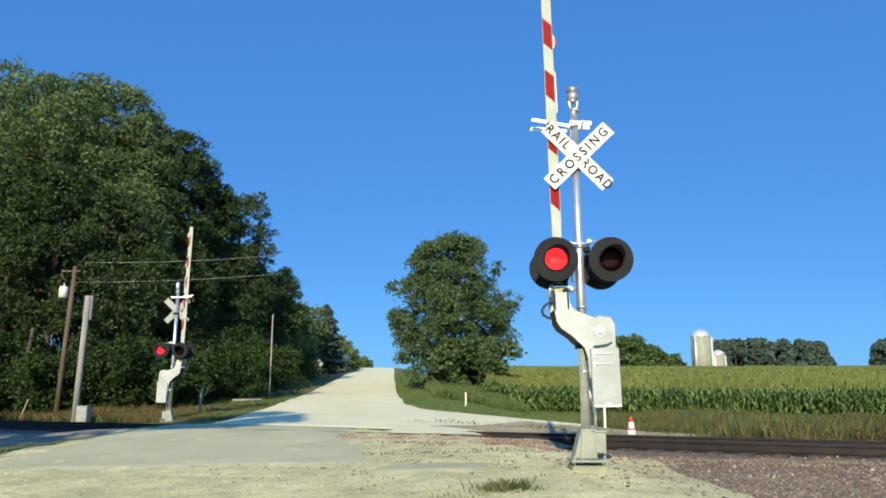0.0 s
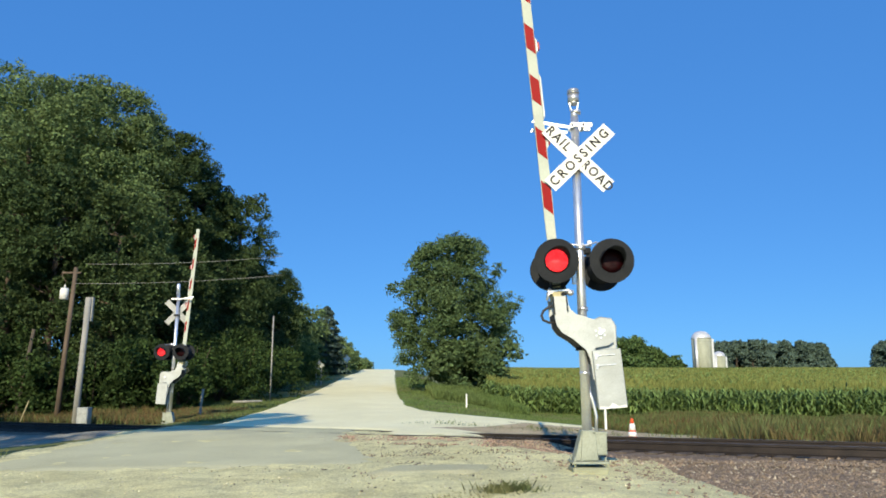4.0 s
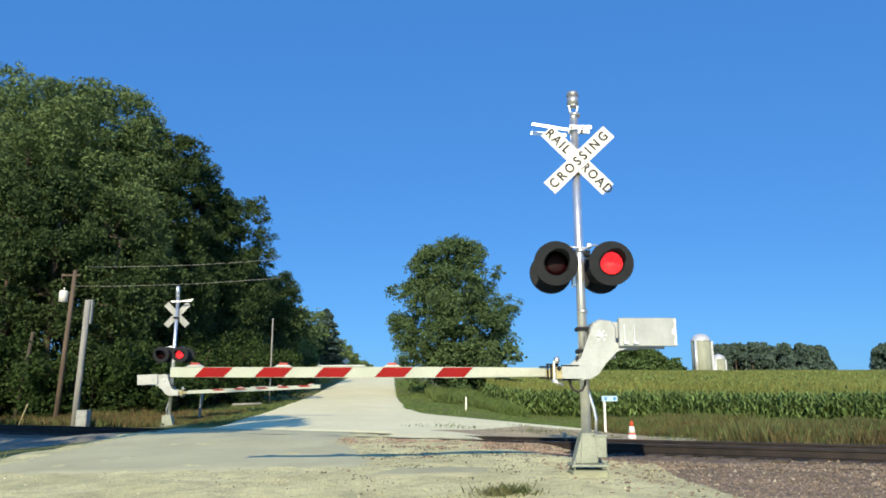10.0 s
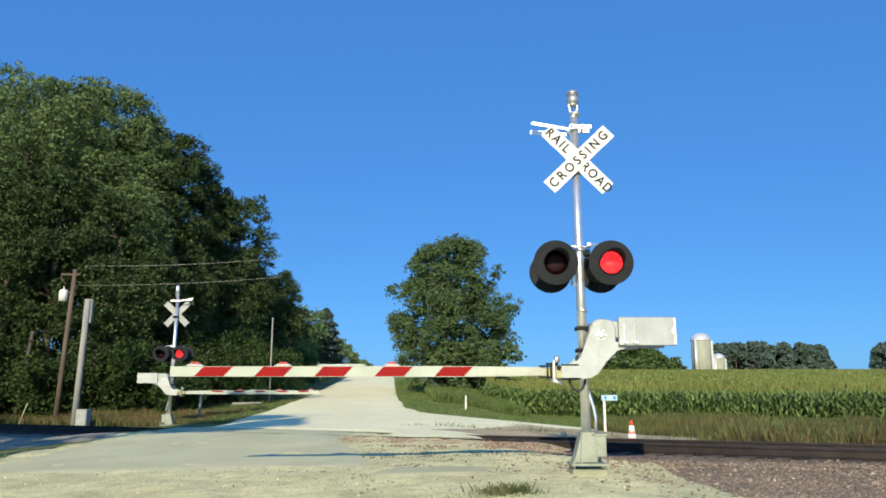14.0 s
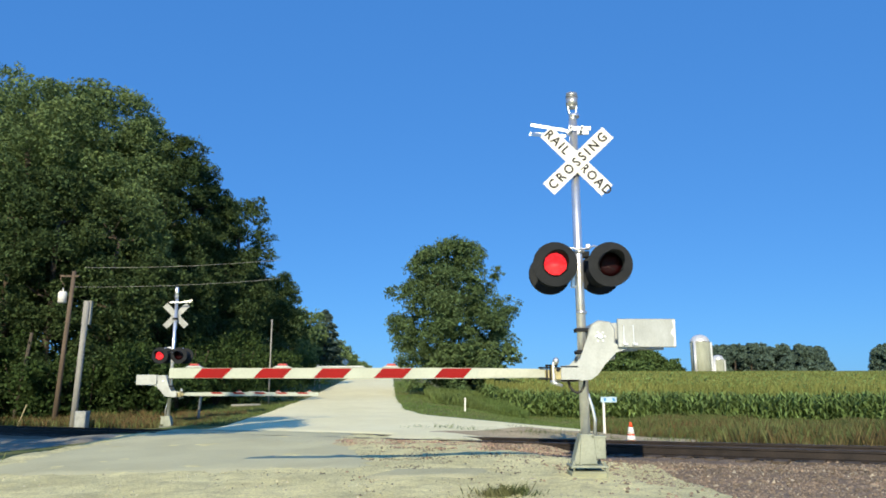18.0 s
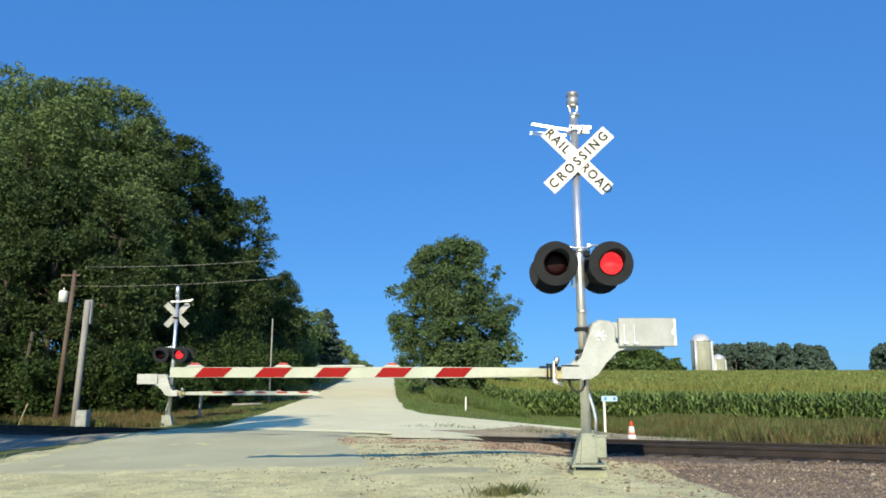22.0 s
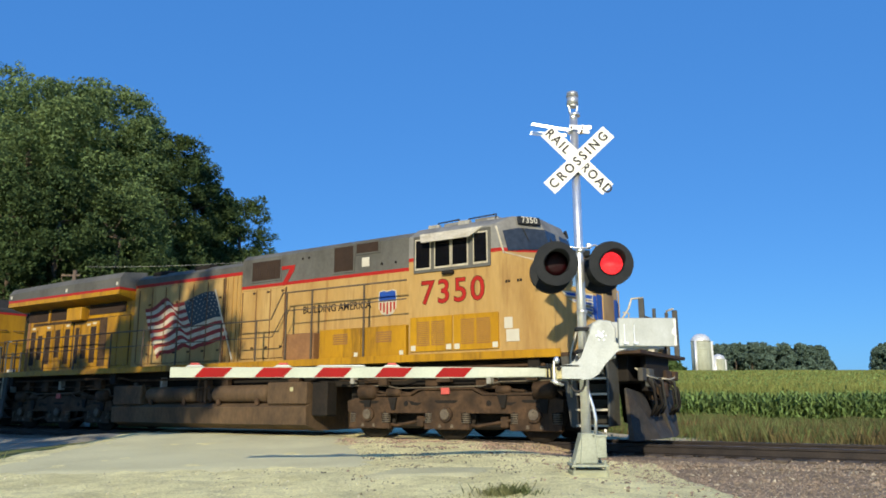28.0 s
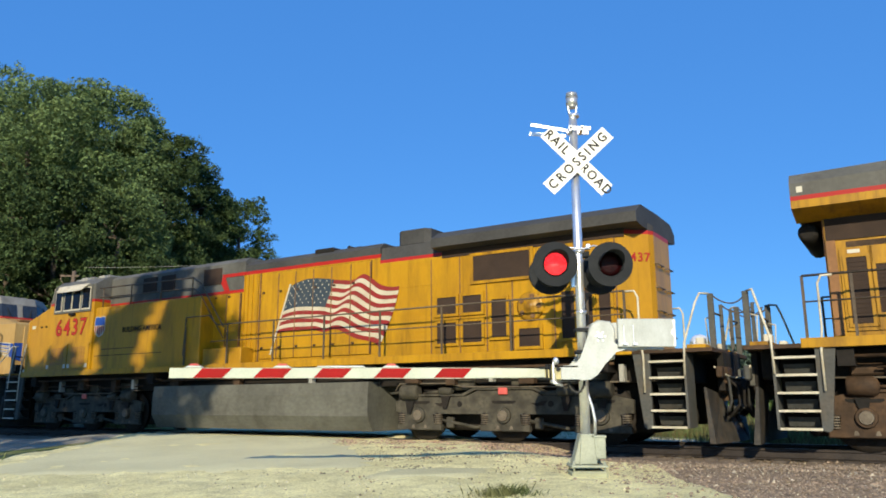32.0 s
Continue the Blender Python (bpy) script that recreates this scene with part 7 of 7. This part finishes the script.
            lathe(bm, ((.30, 0), (.30, .03), (.24, .05), (.10, .05), (.08, .09), (.02, .10)), (-7.60, sd * .985, 2.66), 22, Matrix.Rotation(radians(-90 * sd), 3, "X"))
            cover = part("round_cover", bm, YEL, loco, "round yellow access cover")
            for i in range(5):
                bm = bmesh.new()
                a = .6 + i * 1.2566
                cyl(bm, (-7.60 + .21 * math.cos(a), sd * 1.03, 2.66 + .21 * math.sin(a)), (-7.60 + .21 * math.cos(a), sd * 1.06, 2.66 + .21 * math.sin(a)), .05, seg=8)
                part("cover_knob", bm, SEAMBROWN, cover, "dark clamp knob")
            for z in (2.0, 2.45, 2.9, 3.35):
                bm = bmesh.new()
                tube(bm, [(-10.0, sd * .52, z), (-10.08, sd * .5, z), (-10.08, sd * .14, z), (-10.0, sd * .12, z)], .015, 5)
                part("ladder_rung", bm, HRAIL, loco)
        # handrail along the walkway
        path = [(-9.7, 2.74), (2.24, 2.74), (2.62, 3.36), (6.25, 3.36)] if old else [(-9.7, 2.74), (1.0, 2.74), (1.3, 3.0), (2.2, 3.0), (2.25, 2.0)]
        bm = bmesh.new()
        tube(bm, [(x, sd * 1.5, z) for x, z in path], .02, 6)
        part("handrail", bm, HRAIL, loco, "dark tubular handrail")
        bm = bmesh.new()
        tube(bm, [(x, sd * 1.5, z) for x, z in ([(-9.7, 2.32), (2.3, 2.32), (2.72, 2.92), (6.25, 2.95)] if old else [(-9.7, 2.32), (1.2, 2.32)])], .014, 6)
        part("middle_rail", bm, HRAIL, loco, "thin middle handrail")
        for x in ((-9.7, -9.0, -7.4, -5.8, -4.05, -2.6, -1.2, .52, 1.76, 2.75, 3.56, 5.1) if old else (-9.7, -9.0, -7.4, -5.8, -4.2, -2.6, -1.0, .6, 2.2)):
            bm = bmesh.new()
            top = 3.36 if x > 2.5 else 2.74
            box(bm, x - .022, x + .022, sd * 1.5 - .012, sd * 1.5 + .012, 1.66, top)
            part("stanchion", bm, HRAIL, loco)
        # boxes on the walkway ahead of the tank
        if old:
            for x0, x1, z1, m, nm in ((2.66, 3.60, 2.36, RUST, "rust-brown locker"), (3.78, 4.98, 2.40, YEL, "yellow locker"), (5.0, 6.22, 2.40, YEL, "yellow locker")):
                bm = bmesh.new()
                box(bm, x0, x1, min(sd * .99, sd * 1.47), max(sd * .99, sd * 1.47), 1.72, z1, .015)
                lk = part("walkway_locker", bm, m, loco, nm + " on the walkway")
                if m is YEL:
                    for k in range(5):
                        bm = bmesh.new()
                        side_plate(bm, sd, rect(x0 + .42, x0 + .85, 2.05 + .05 * k, 2.075 + .05 * k), 1.47, 0, .006)
                        part("slot", bm, RUST, lk)
                    bm = bmesh.new()
                    side_plate(bm, sd, rect(x1 - .16, x1 - .06, 1.76, 1.85), 1.47, 0, .006)
                    part("sticker", bm, PLATEW, lk, "small white sticker")
        else:
            bm = bmesh.new()
            box(bm, .2, 1.6, min(sd * .99, sd * 1.4), max(sd * .99, sd * 1.4), 1.7, 2.15, .015)
            part("walkway_locker", bm, YELB, loco, "low yellow locker on the walkway")
            bm = bmesh.new()
            box(bm, 1.7, 6.3, min(sd * .99, sd * 1.45), max(sd * .99, sd * 1.45), 1.7, 3.55, .02)
            part("equipment_cabinet", bm, YELB, loco, "tall yellow cabinet flush with the cab")
            for x0, x1, z in ((3.2, 6.2, 2.12), (4.4, 5.9, 2.3)):
                bm = bmesh.new()
                side_plate(bm, sd, rect(x0, x1, z, z + .02), 1.45, 0, .006)
                part("panel_seam", bm, GRIME, loco, "dark seam on the cabinet")
            for z, r in ((4.12, .022), (3.84, .016)):
                bm = bmesh.new()
                tube(bm, [(6.2, sd * 1.44, z), (2.1, sd * 1.44, z - .05), (1.75, sd * 1.45, z - .25), (.75, sd * 1.5, z - 1.45)], r, 6)
                part("upper_handrail", bm, HRAIL, loco, "dark handrail over the cabinet")
            for x in (2.1, 3.4, 4.7, 6.0):
                bm = bmesh.new()
                tube(bm, [(x, sd * 1.44, 3.55), (x, sd * 1.44, 4.1)], .018, 6)
                part("stanchion", bm, HRAIL, loco)
    # cab and nose
    side = [(6.32, 1.66), (9.66, 1.66), (9.66, 3.34), (8.60, 3.70), (8.46, 4.20), (8.40, 4.32), (6.32, 4.28)]
    mid = [(6.32, 1.66), (9.92, 1.66), (9.92, 3.44), (8.90, 3.75), (8.77, 4.32), (8.66, 4.53), (6.32, 4.52)]
    ctr = [(6.32, 1.66), (10.2, 1.66), (10.2, 3.50), (9.25, 3.79), (9.12, 4.32), (8.98, 4.56), (6.32, 4.60)]
    bm = bmesh.new()
    loft(bm, [[(x, y, z) for x, z in s] for y, s in ((-1.5, side), (-1.12, mid), (-.62, ctr), (.62, ctr), (1.12, mid), (1.5, side))])
    paint_by_height(bm, (3.74, 3.82))
    cabm = part("cab", bm, [body, STRIPE, CABROOF if old else LGREY], loco, "wide-nosed crew cab, yellow with a grey roof")
    bm = bmesh.new()
    prism(bm, [(10.2, 1.75), (10.235, 1.75), (10.235, 3.40), (10.2, 3.40)], -.32, .32, "y", .01)
    part("nose_door", bm, body, loco, "door in the nose")
    bm = bmesh.new()
    lathe(bm, ((.16, 0), (.16, .07), (.12, .10), (.02, .10)), (9.42, -.55, 3.62), 14)
    box(bm, 9.5, 9.9, -.35, .35, 3.60, 3.68, .02)
    part("nose_hatch", bm, SEAMBROWN, loco, "rusty vent and hatch on top of the nose")
    bm = bmesh.new()
    box(bm, 10.19, 10.27, -.15, .15, 2.90, 3.42, .02)
    for z in (3.05, 3.27):
        cyl(bm, (10.2, .0, z), (10.3, .0, z), .10, .10, 16)
    hl = part("headlight", bm, UNDER, loco, "pair of round headlights in the nose")
    bm = bmesh.new()
    for z in (3.05, 3.27):
        cyl(bm, (10.3, .0, z), (10.31, .0, z), .075, .075, 16)
    part("headlight_glass", bm, HEADLIT if number and old else HEADL, hl)
    for sd in (-1, 1):
        nose_wing(loco, sd)
        bm = bmesh.new()
        cyl(bm, (10.99, sd * .92, 1.93), (11.12, sd * .92, 1.93), .11, .12, 14)
        box(bm, 10.96, 11.06, sd * .92 - .12, sd * .92 + .12, 1.66, 1.86)
        dl = part("ditch_light", bm, UNDER, loco, "round ditch light over the steps")
        part("ditch_light_glass", cyl(bmesh.new(), (11.12, sd * .92, 1.93), (11.13, sd * .92, 1.93), .1, seg=14), HEADLIT if number and old else HEADL, dl)
        # windshields on the slanted front
        a, b = Vector((9.12, 0, 3.74)), Vector((8.64, 0, 4.40))
        nrm = Vector((b.z - a.z, 0, a.x - b.x)).normalized()
        bm = bmesh.new()
        cols = []
        for y in (.09, .62, 1.12, 1.40):
            if y <= .62:
                lo, hi = ctr[3], ctr[4]
            else:
                f = (y - 1.12) / .38 if y > 1.12 else 0
                g = (y - .62) / .5 if y < 1.12 else 1
                lo, hi = [Vector(ctr[k]).lerp(Vector(mid[k]), g).lerp(Vector(side[k]), max(0, f)) for k in (3, 4)]
            lo, hi = Vector((lo[0], 0, lo[1])), Vector((hi[0], 0, hi[1]))
            cols.append([bm.verts.new(Vector((0, sd * y, 0)) + lo.lerp(hi, f) + Vector((.78, sd * .6, .15)) * .022) for f in (.07, .90)])
        for p, q in zip(cols, cols[1:]):
            bm.faces.new((p[0], q[0], q[1], p[1]))
        part("windshield", bm, WSHIELD, cabm, "dark blue tinted windshield pane")
        bm = bmesh.new()
        tube(bm, [(8.62, sd * 1.47, 3.70), (8.45, sd * 1.47, 4.28)], .025, 5)
        part("windshield_pillar", bm, FRAMEW, cabm, "pale windshield corner trim")
        bm = bmesh.new()
        box(bm, 9.60, 9.70, min(sd * 1.47, sd * 1.515), max(sd * 1.47, sd * 1.515), 1.70, 3.32, .008)
        part("corner_trim", bm, body, loco, "pale vertical edge of the nose")
        bm = bmesh.new()
        tube(bm, [(8.62, sd * 1.44, 3.72), (9.30, sd * 1.44, 3.49), (9.64, sd * 1.44, 3.38)], .016, 5)
        part("nose_grab", bm, FRAMEW, loco, "thin pale grab rail along the nose top")
        bm = bmesh.new()
        tube(bm, [(9.98, sd * 1.02, 2.35), (10.08, sd * 1.06, 2.4), (10.08, sd * 1.06, 3.1), (9.98, sd * 1.02, 3.15)], .02, 6)
        part("nose_grab", bm, body, loco, "upright grab rail on the nose corner")
        for y in (.35, .95):
            bm = bmesh.new()
            tube(bm, [(9.30 - .3 * (y > .6), sd * y, 3.84), (9.12 - .25 * (y > .6), sd * (y + .12), 4.26)], .014, 5)
            part("wiper", bm, BLACK, cabm, "black windshield wiper")
        bm = bmesh.new()
        side_plate(bm, sd, rect(9.30, 9.48, 3.08, 3.18), 1.5, 0, .01)
        part("sticker", bm, PLATEW, loco, "white label plate on the nose flank")
        # side windows
        bm = bmesh.new()
        side_plate(bm, sd, rect(6.46, 8.34, 3.47, 4.27), 1.5, 0, .03)
        wf = part("window_frame", bm, LGREY, loco, "cab side window frame")
        for x0, x1 in ((6.53, 6.88), (7.02, 7.38), (7.45, 7.80), (7.97, 8.26)):
            bm = bmesh.new()
            side_plate(bm, sd, rect(x0 - .025, x1 + .025, 3.53, 4.2), 1.5, .03, .04)
            part("sash", bm, FRAMEW, wf, "pale worn sash")
            bm = bmesh.new()
            side_plate(bm, sd, rect(x0, x1, 3.57, 4.17), 1.5, .04, .045)
            part("pane", bm, PANE, wf, "dark cab window pane")
        bm = bmesh.new()
        loft(bm, [[(6.62, sd * 1.52, 4.29), (6.78, sd * 1.72, 4.07), (6.78, sd * 1.735, 4.08), (6.62, sd * 1.53, 4.31)], [(8.16, sd * 1.52, 4.29), (7.95, sd * 1.72, 4.07), (7.95, sd * 1.735, 4.08), (8.16, sd * 1.53, 4.31)]])
        part("sunshade", bm, FRAMEW, loco, "pale canvas sunshade over the cab windows")
        bm = bmesh.new()
        box(bm, 7.2, 7.48, min(sd * 1.5, sd * 1.6), max(sd * 1.5, sd * 1.6), 3.38, 3.45, .02)
        part("arm_rest", bm, UNDER, loco, "black arm rest under the window")
        m = Matrix.Translation((7.41, sd * 1.503, 3.01)) @ (Matrix.Identity(4) if sd < 0 else Matrix.Rotation(radians(180), 4, "Z")) @ Matrix.Rotation(radians(90), 4, "X")
        if number:
            letters("road_number_edge", number, .70, UNDER, loco, m, .001, 1.16, "dark edge of the numerals", .018, 1.0)
            letters("road_number", number, .70, STRIPE, loco, Matrix.Translation((0, sd * .003, 0)) @ m, .002, 1.16, "large red painted numerals", .006, 1.0)
            m2 = Matrix.Translation((8.95, sd * .93, 4.44)) @ Matrix.Rotation(radians(54 if sd < 0 else 126), 4, "Z") @ Matrix.Rotation(radians(74), 4, "X")
            bm = bmesh.new()
            box(bm, -.26, .26, -.09, .09, -.05, 0.0, .01)
            bm.transform(m2)
            nb = part("number_board", bm, BLACK, loco, "black number board over the windshield")
            letters("board_number", number, .2, PLATEW, nb, m2 @ Matrix.Translation((0, 0, .003)), .002, 1.05, "white numerals", .002, .9)
        # louvred doors under the cab
        for x0, x1 in ((6.38, 7.42), (7.46, 8.50)):
            bm = bmesh.new()
            side_plate(bm, sd, rect(x0, x1, 1.80, 2.52), 1.5, 0, .03)
            gd = part("louvre_door", bm, YELB, loco, "yellow louvred door under the cab")
            for c0, c1 in ((x0 + .17, x0 + .49), (x0 + .54, x0 + .86)):
                for k in range(13):
                    z = 1.92 + k * .04
                    bm = bmesh.new()
                    side_plate(bm, sd, rect(c0, c1, z, z + .018), 1.5, .03, .036)
                    part("slot", bm, RUST, gd)
            for xx in (x0 + .02, x1 - .14):
                bm = bmesh.new()
                side_plate(bm, sd, rect(xx, xx + .12, 1.82, 1.93), 1.5, .03, .034)
                part("sticker", bm, PLATEW, gd, "small white sticker")
        if old:
            for x0, x1, z0, z1 in ((8.62, 8.80, 2.18, 2.40), (8.66, 8.94, 1.92, 2.16)):
                bm = bmesh.new()
                side_plate(bm, sd, rect(x0, x1, z0, z1), 1.5, 0, .012)
                part("sticker", bm, PLATEW, loco, "white label plate on the nose flank")
        for x in (8.66, 8.72, 8.92, 8.98):
            bm = bmesh.new()
            side_plate(bm, sd, rect(x, x + .045, 3.09, 3.14), 1.5, 0, .01)
            part("latch", bm, UNDER, loco, "small dark latch on the nose flank")
    # on the roof
    for x, y in ((6.7, -1.05), (7.5, -1.1), (8.1, -.9), (6.7, 1.05), (7.5, 1.1), (8.1, .9)):
        bm = bmesh.new()
        box(bm, x - .14, x + .14, y - .06, y + .06, 4.36, 4.66 - .06 * abs(y), .01)
        part("roof_fitting", bm, GREYPOLE, loco, "pale fitting on the cab roof")
    for x in (-1.1, -2.9) if old else (-2.0,):
        bm = bmesh.new()
        box(bm, x - .3, x + .3, -.9, .9, 4.38, 4.50, .02)
        cyl(bm, (x, -.5, 4.5), (x, -.5, 4.56), .18, .16, 12)
        part("roof_hatch", bm, UNDER, loco, "dark hatch on the hood roof")
    for x, w, h in ((7.0, .45, .06), (7.85, .55, .07)):
        bm = bmesh.new()
        box(bm, x - w * .5, x + w * .5, -.8, .8, 4.5, 4.62 + h, .02)
        part("air_conditioner", bm, CABROOF, loco, "flat grey unit on the cab roof")
        bm = bmesh.new()
        tube(bm, [(x - w * .6, -.95, 4.42), (x - w * .6, -.95, 4.66), (x + w * .6, -.95, 4.68), (x + w * .6, -.95, 4.42)], .022, 6)
        part("roof_guard", bm, UNDERSTEEL, loco, "dark pipe guard beside the roof unit")
    bm = bmesh.new()
    box(bm, -1.9, -1.3, -.45, .45, 4.40, 4.52, .03) if old else loft(bm, [[(x, y, 4.38 if k < 2 else 4.72) for k, (x, y) in enumerate(((-4.9 + a, c), (-4.0 - a, c), (-4.0 - a, c), (-4.9 + a, c)))] for c, a in ((-.62, .12), (-.5, .0), (.5, .0), (.62, .12))])
    part("exhaust_outlet", bm, SOOT, loco, "sooty exhaust outlet on the roof")
    bm = bmesh.new()
    for y in (-.12, 0, .12):
        lathe(bm, ((.03, 0), (.03, .25), (.05, .32), (.09, .38)), (-.4 if old else -2.55, y, 4.60), 10, Matrix.Rotation(radians(90), 3, "Y"))
    box(bm, -.45 if old else -2.65, -.2 if old else -2.4, -.15, .15, 4.40, 4.60)
    part("horn", bm, UNDER, loco, "three-trumpet air horn")
    bm = bmesh.new()
    cyl(bm, (1.2, 0, 4.55), (1.2, 0, 4.62), .35, .3, 16)
    part("roof_vent", bm, LGREY, loco)
    if not old:
        bm = bmesh.new()
        tube(bm, [(-9.6, -.5, 4.46), (-9.6, -.5, 4.6), (-9.35, -.5, 4.6), (-9.35, -.5, 4.46)], .015, 5)
        part("roof_bracket", bm, UNDER, loco)
        d = Vector((-.38, -.325, 0)).normalized()      # along the rounded corner
        n = d.cross(Vector((0, 0, 1)))
        c = Vector((-9.77, .8225, 3.46)) + n * .008
        m = Matrix(((d.x, 0, n.x, c.x), (d.y, 0, n.y, c.y), (0, 1, 0, c.z), (0, 0, 0, 1)))
        letters("end_number", number, .24, STRIPE, loco, m, .004, 1.15, "small red numerals on the end wall", .004)
    c0, c1 = (-10.62, -10.88) if old else (-11.14, -11.46)      # safety chains half way to the next unit
    for y, z in ((-1.1, 2.60), (1.1, 2.60), (-.42, 2.5), (.42, 2.5)):
        bm = bmesh.new()
        tube(bm, [(c0 + (c1 - c0) * f, y, z - .17 * (1 - (1 - f) ** 2)) for f in (0, .2, .4, .6, .8, 1)], .013, 5)
        part("safety_chain", bm, HRAIL, loco, "sagging dark safety chain")
    return loco


TURN = math.degrees(math.atan2(UY, UX))


def train_pose(t, back, flip):
    dt = t - 29
    al = .845 * (7.0 * dt if dt > -.6 else -4.2 + 7.15 * (dt + .6)) - 9.45 - back + .1 * max(0, 27.5 - t)
    x, y = on_track(al, 0)
    tilt = -math.degrees(math.atan(.00487))
    return pose(x, y, .475 + .00487 * al, 0, tilt if not flip else -tilt, TURN + (180 if flip else 0))


for number, old, back, flip in (("7350", True, 0, False), ("6437", False, 22.34, True), ("", True, 44.68, False)):
    unit = locomotive(number, old)
    MOVING.append((unit, [(t, train_pose(t, back, flip)) for t in (0, 4, 8, 12, 16, 20, 22, 24, 25, 26, 27, 27.5, 28, 29, 30, 31, 32)]))


def motions():
    for ob, rows in MOVING:
        walk(ob, rows)


motions()
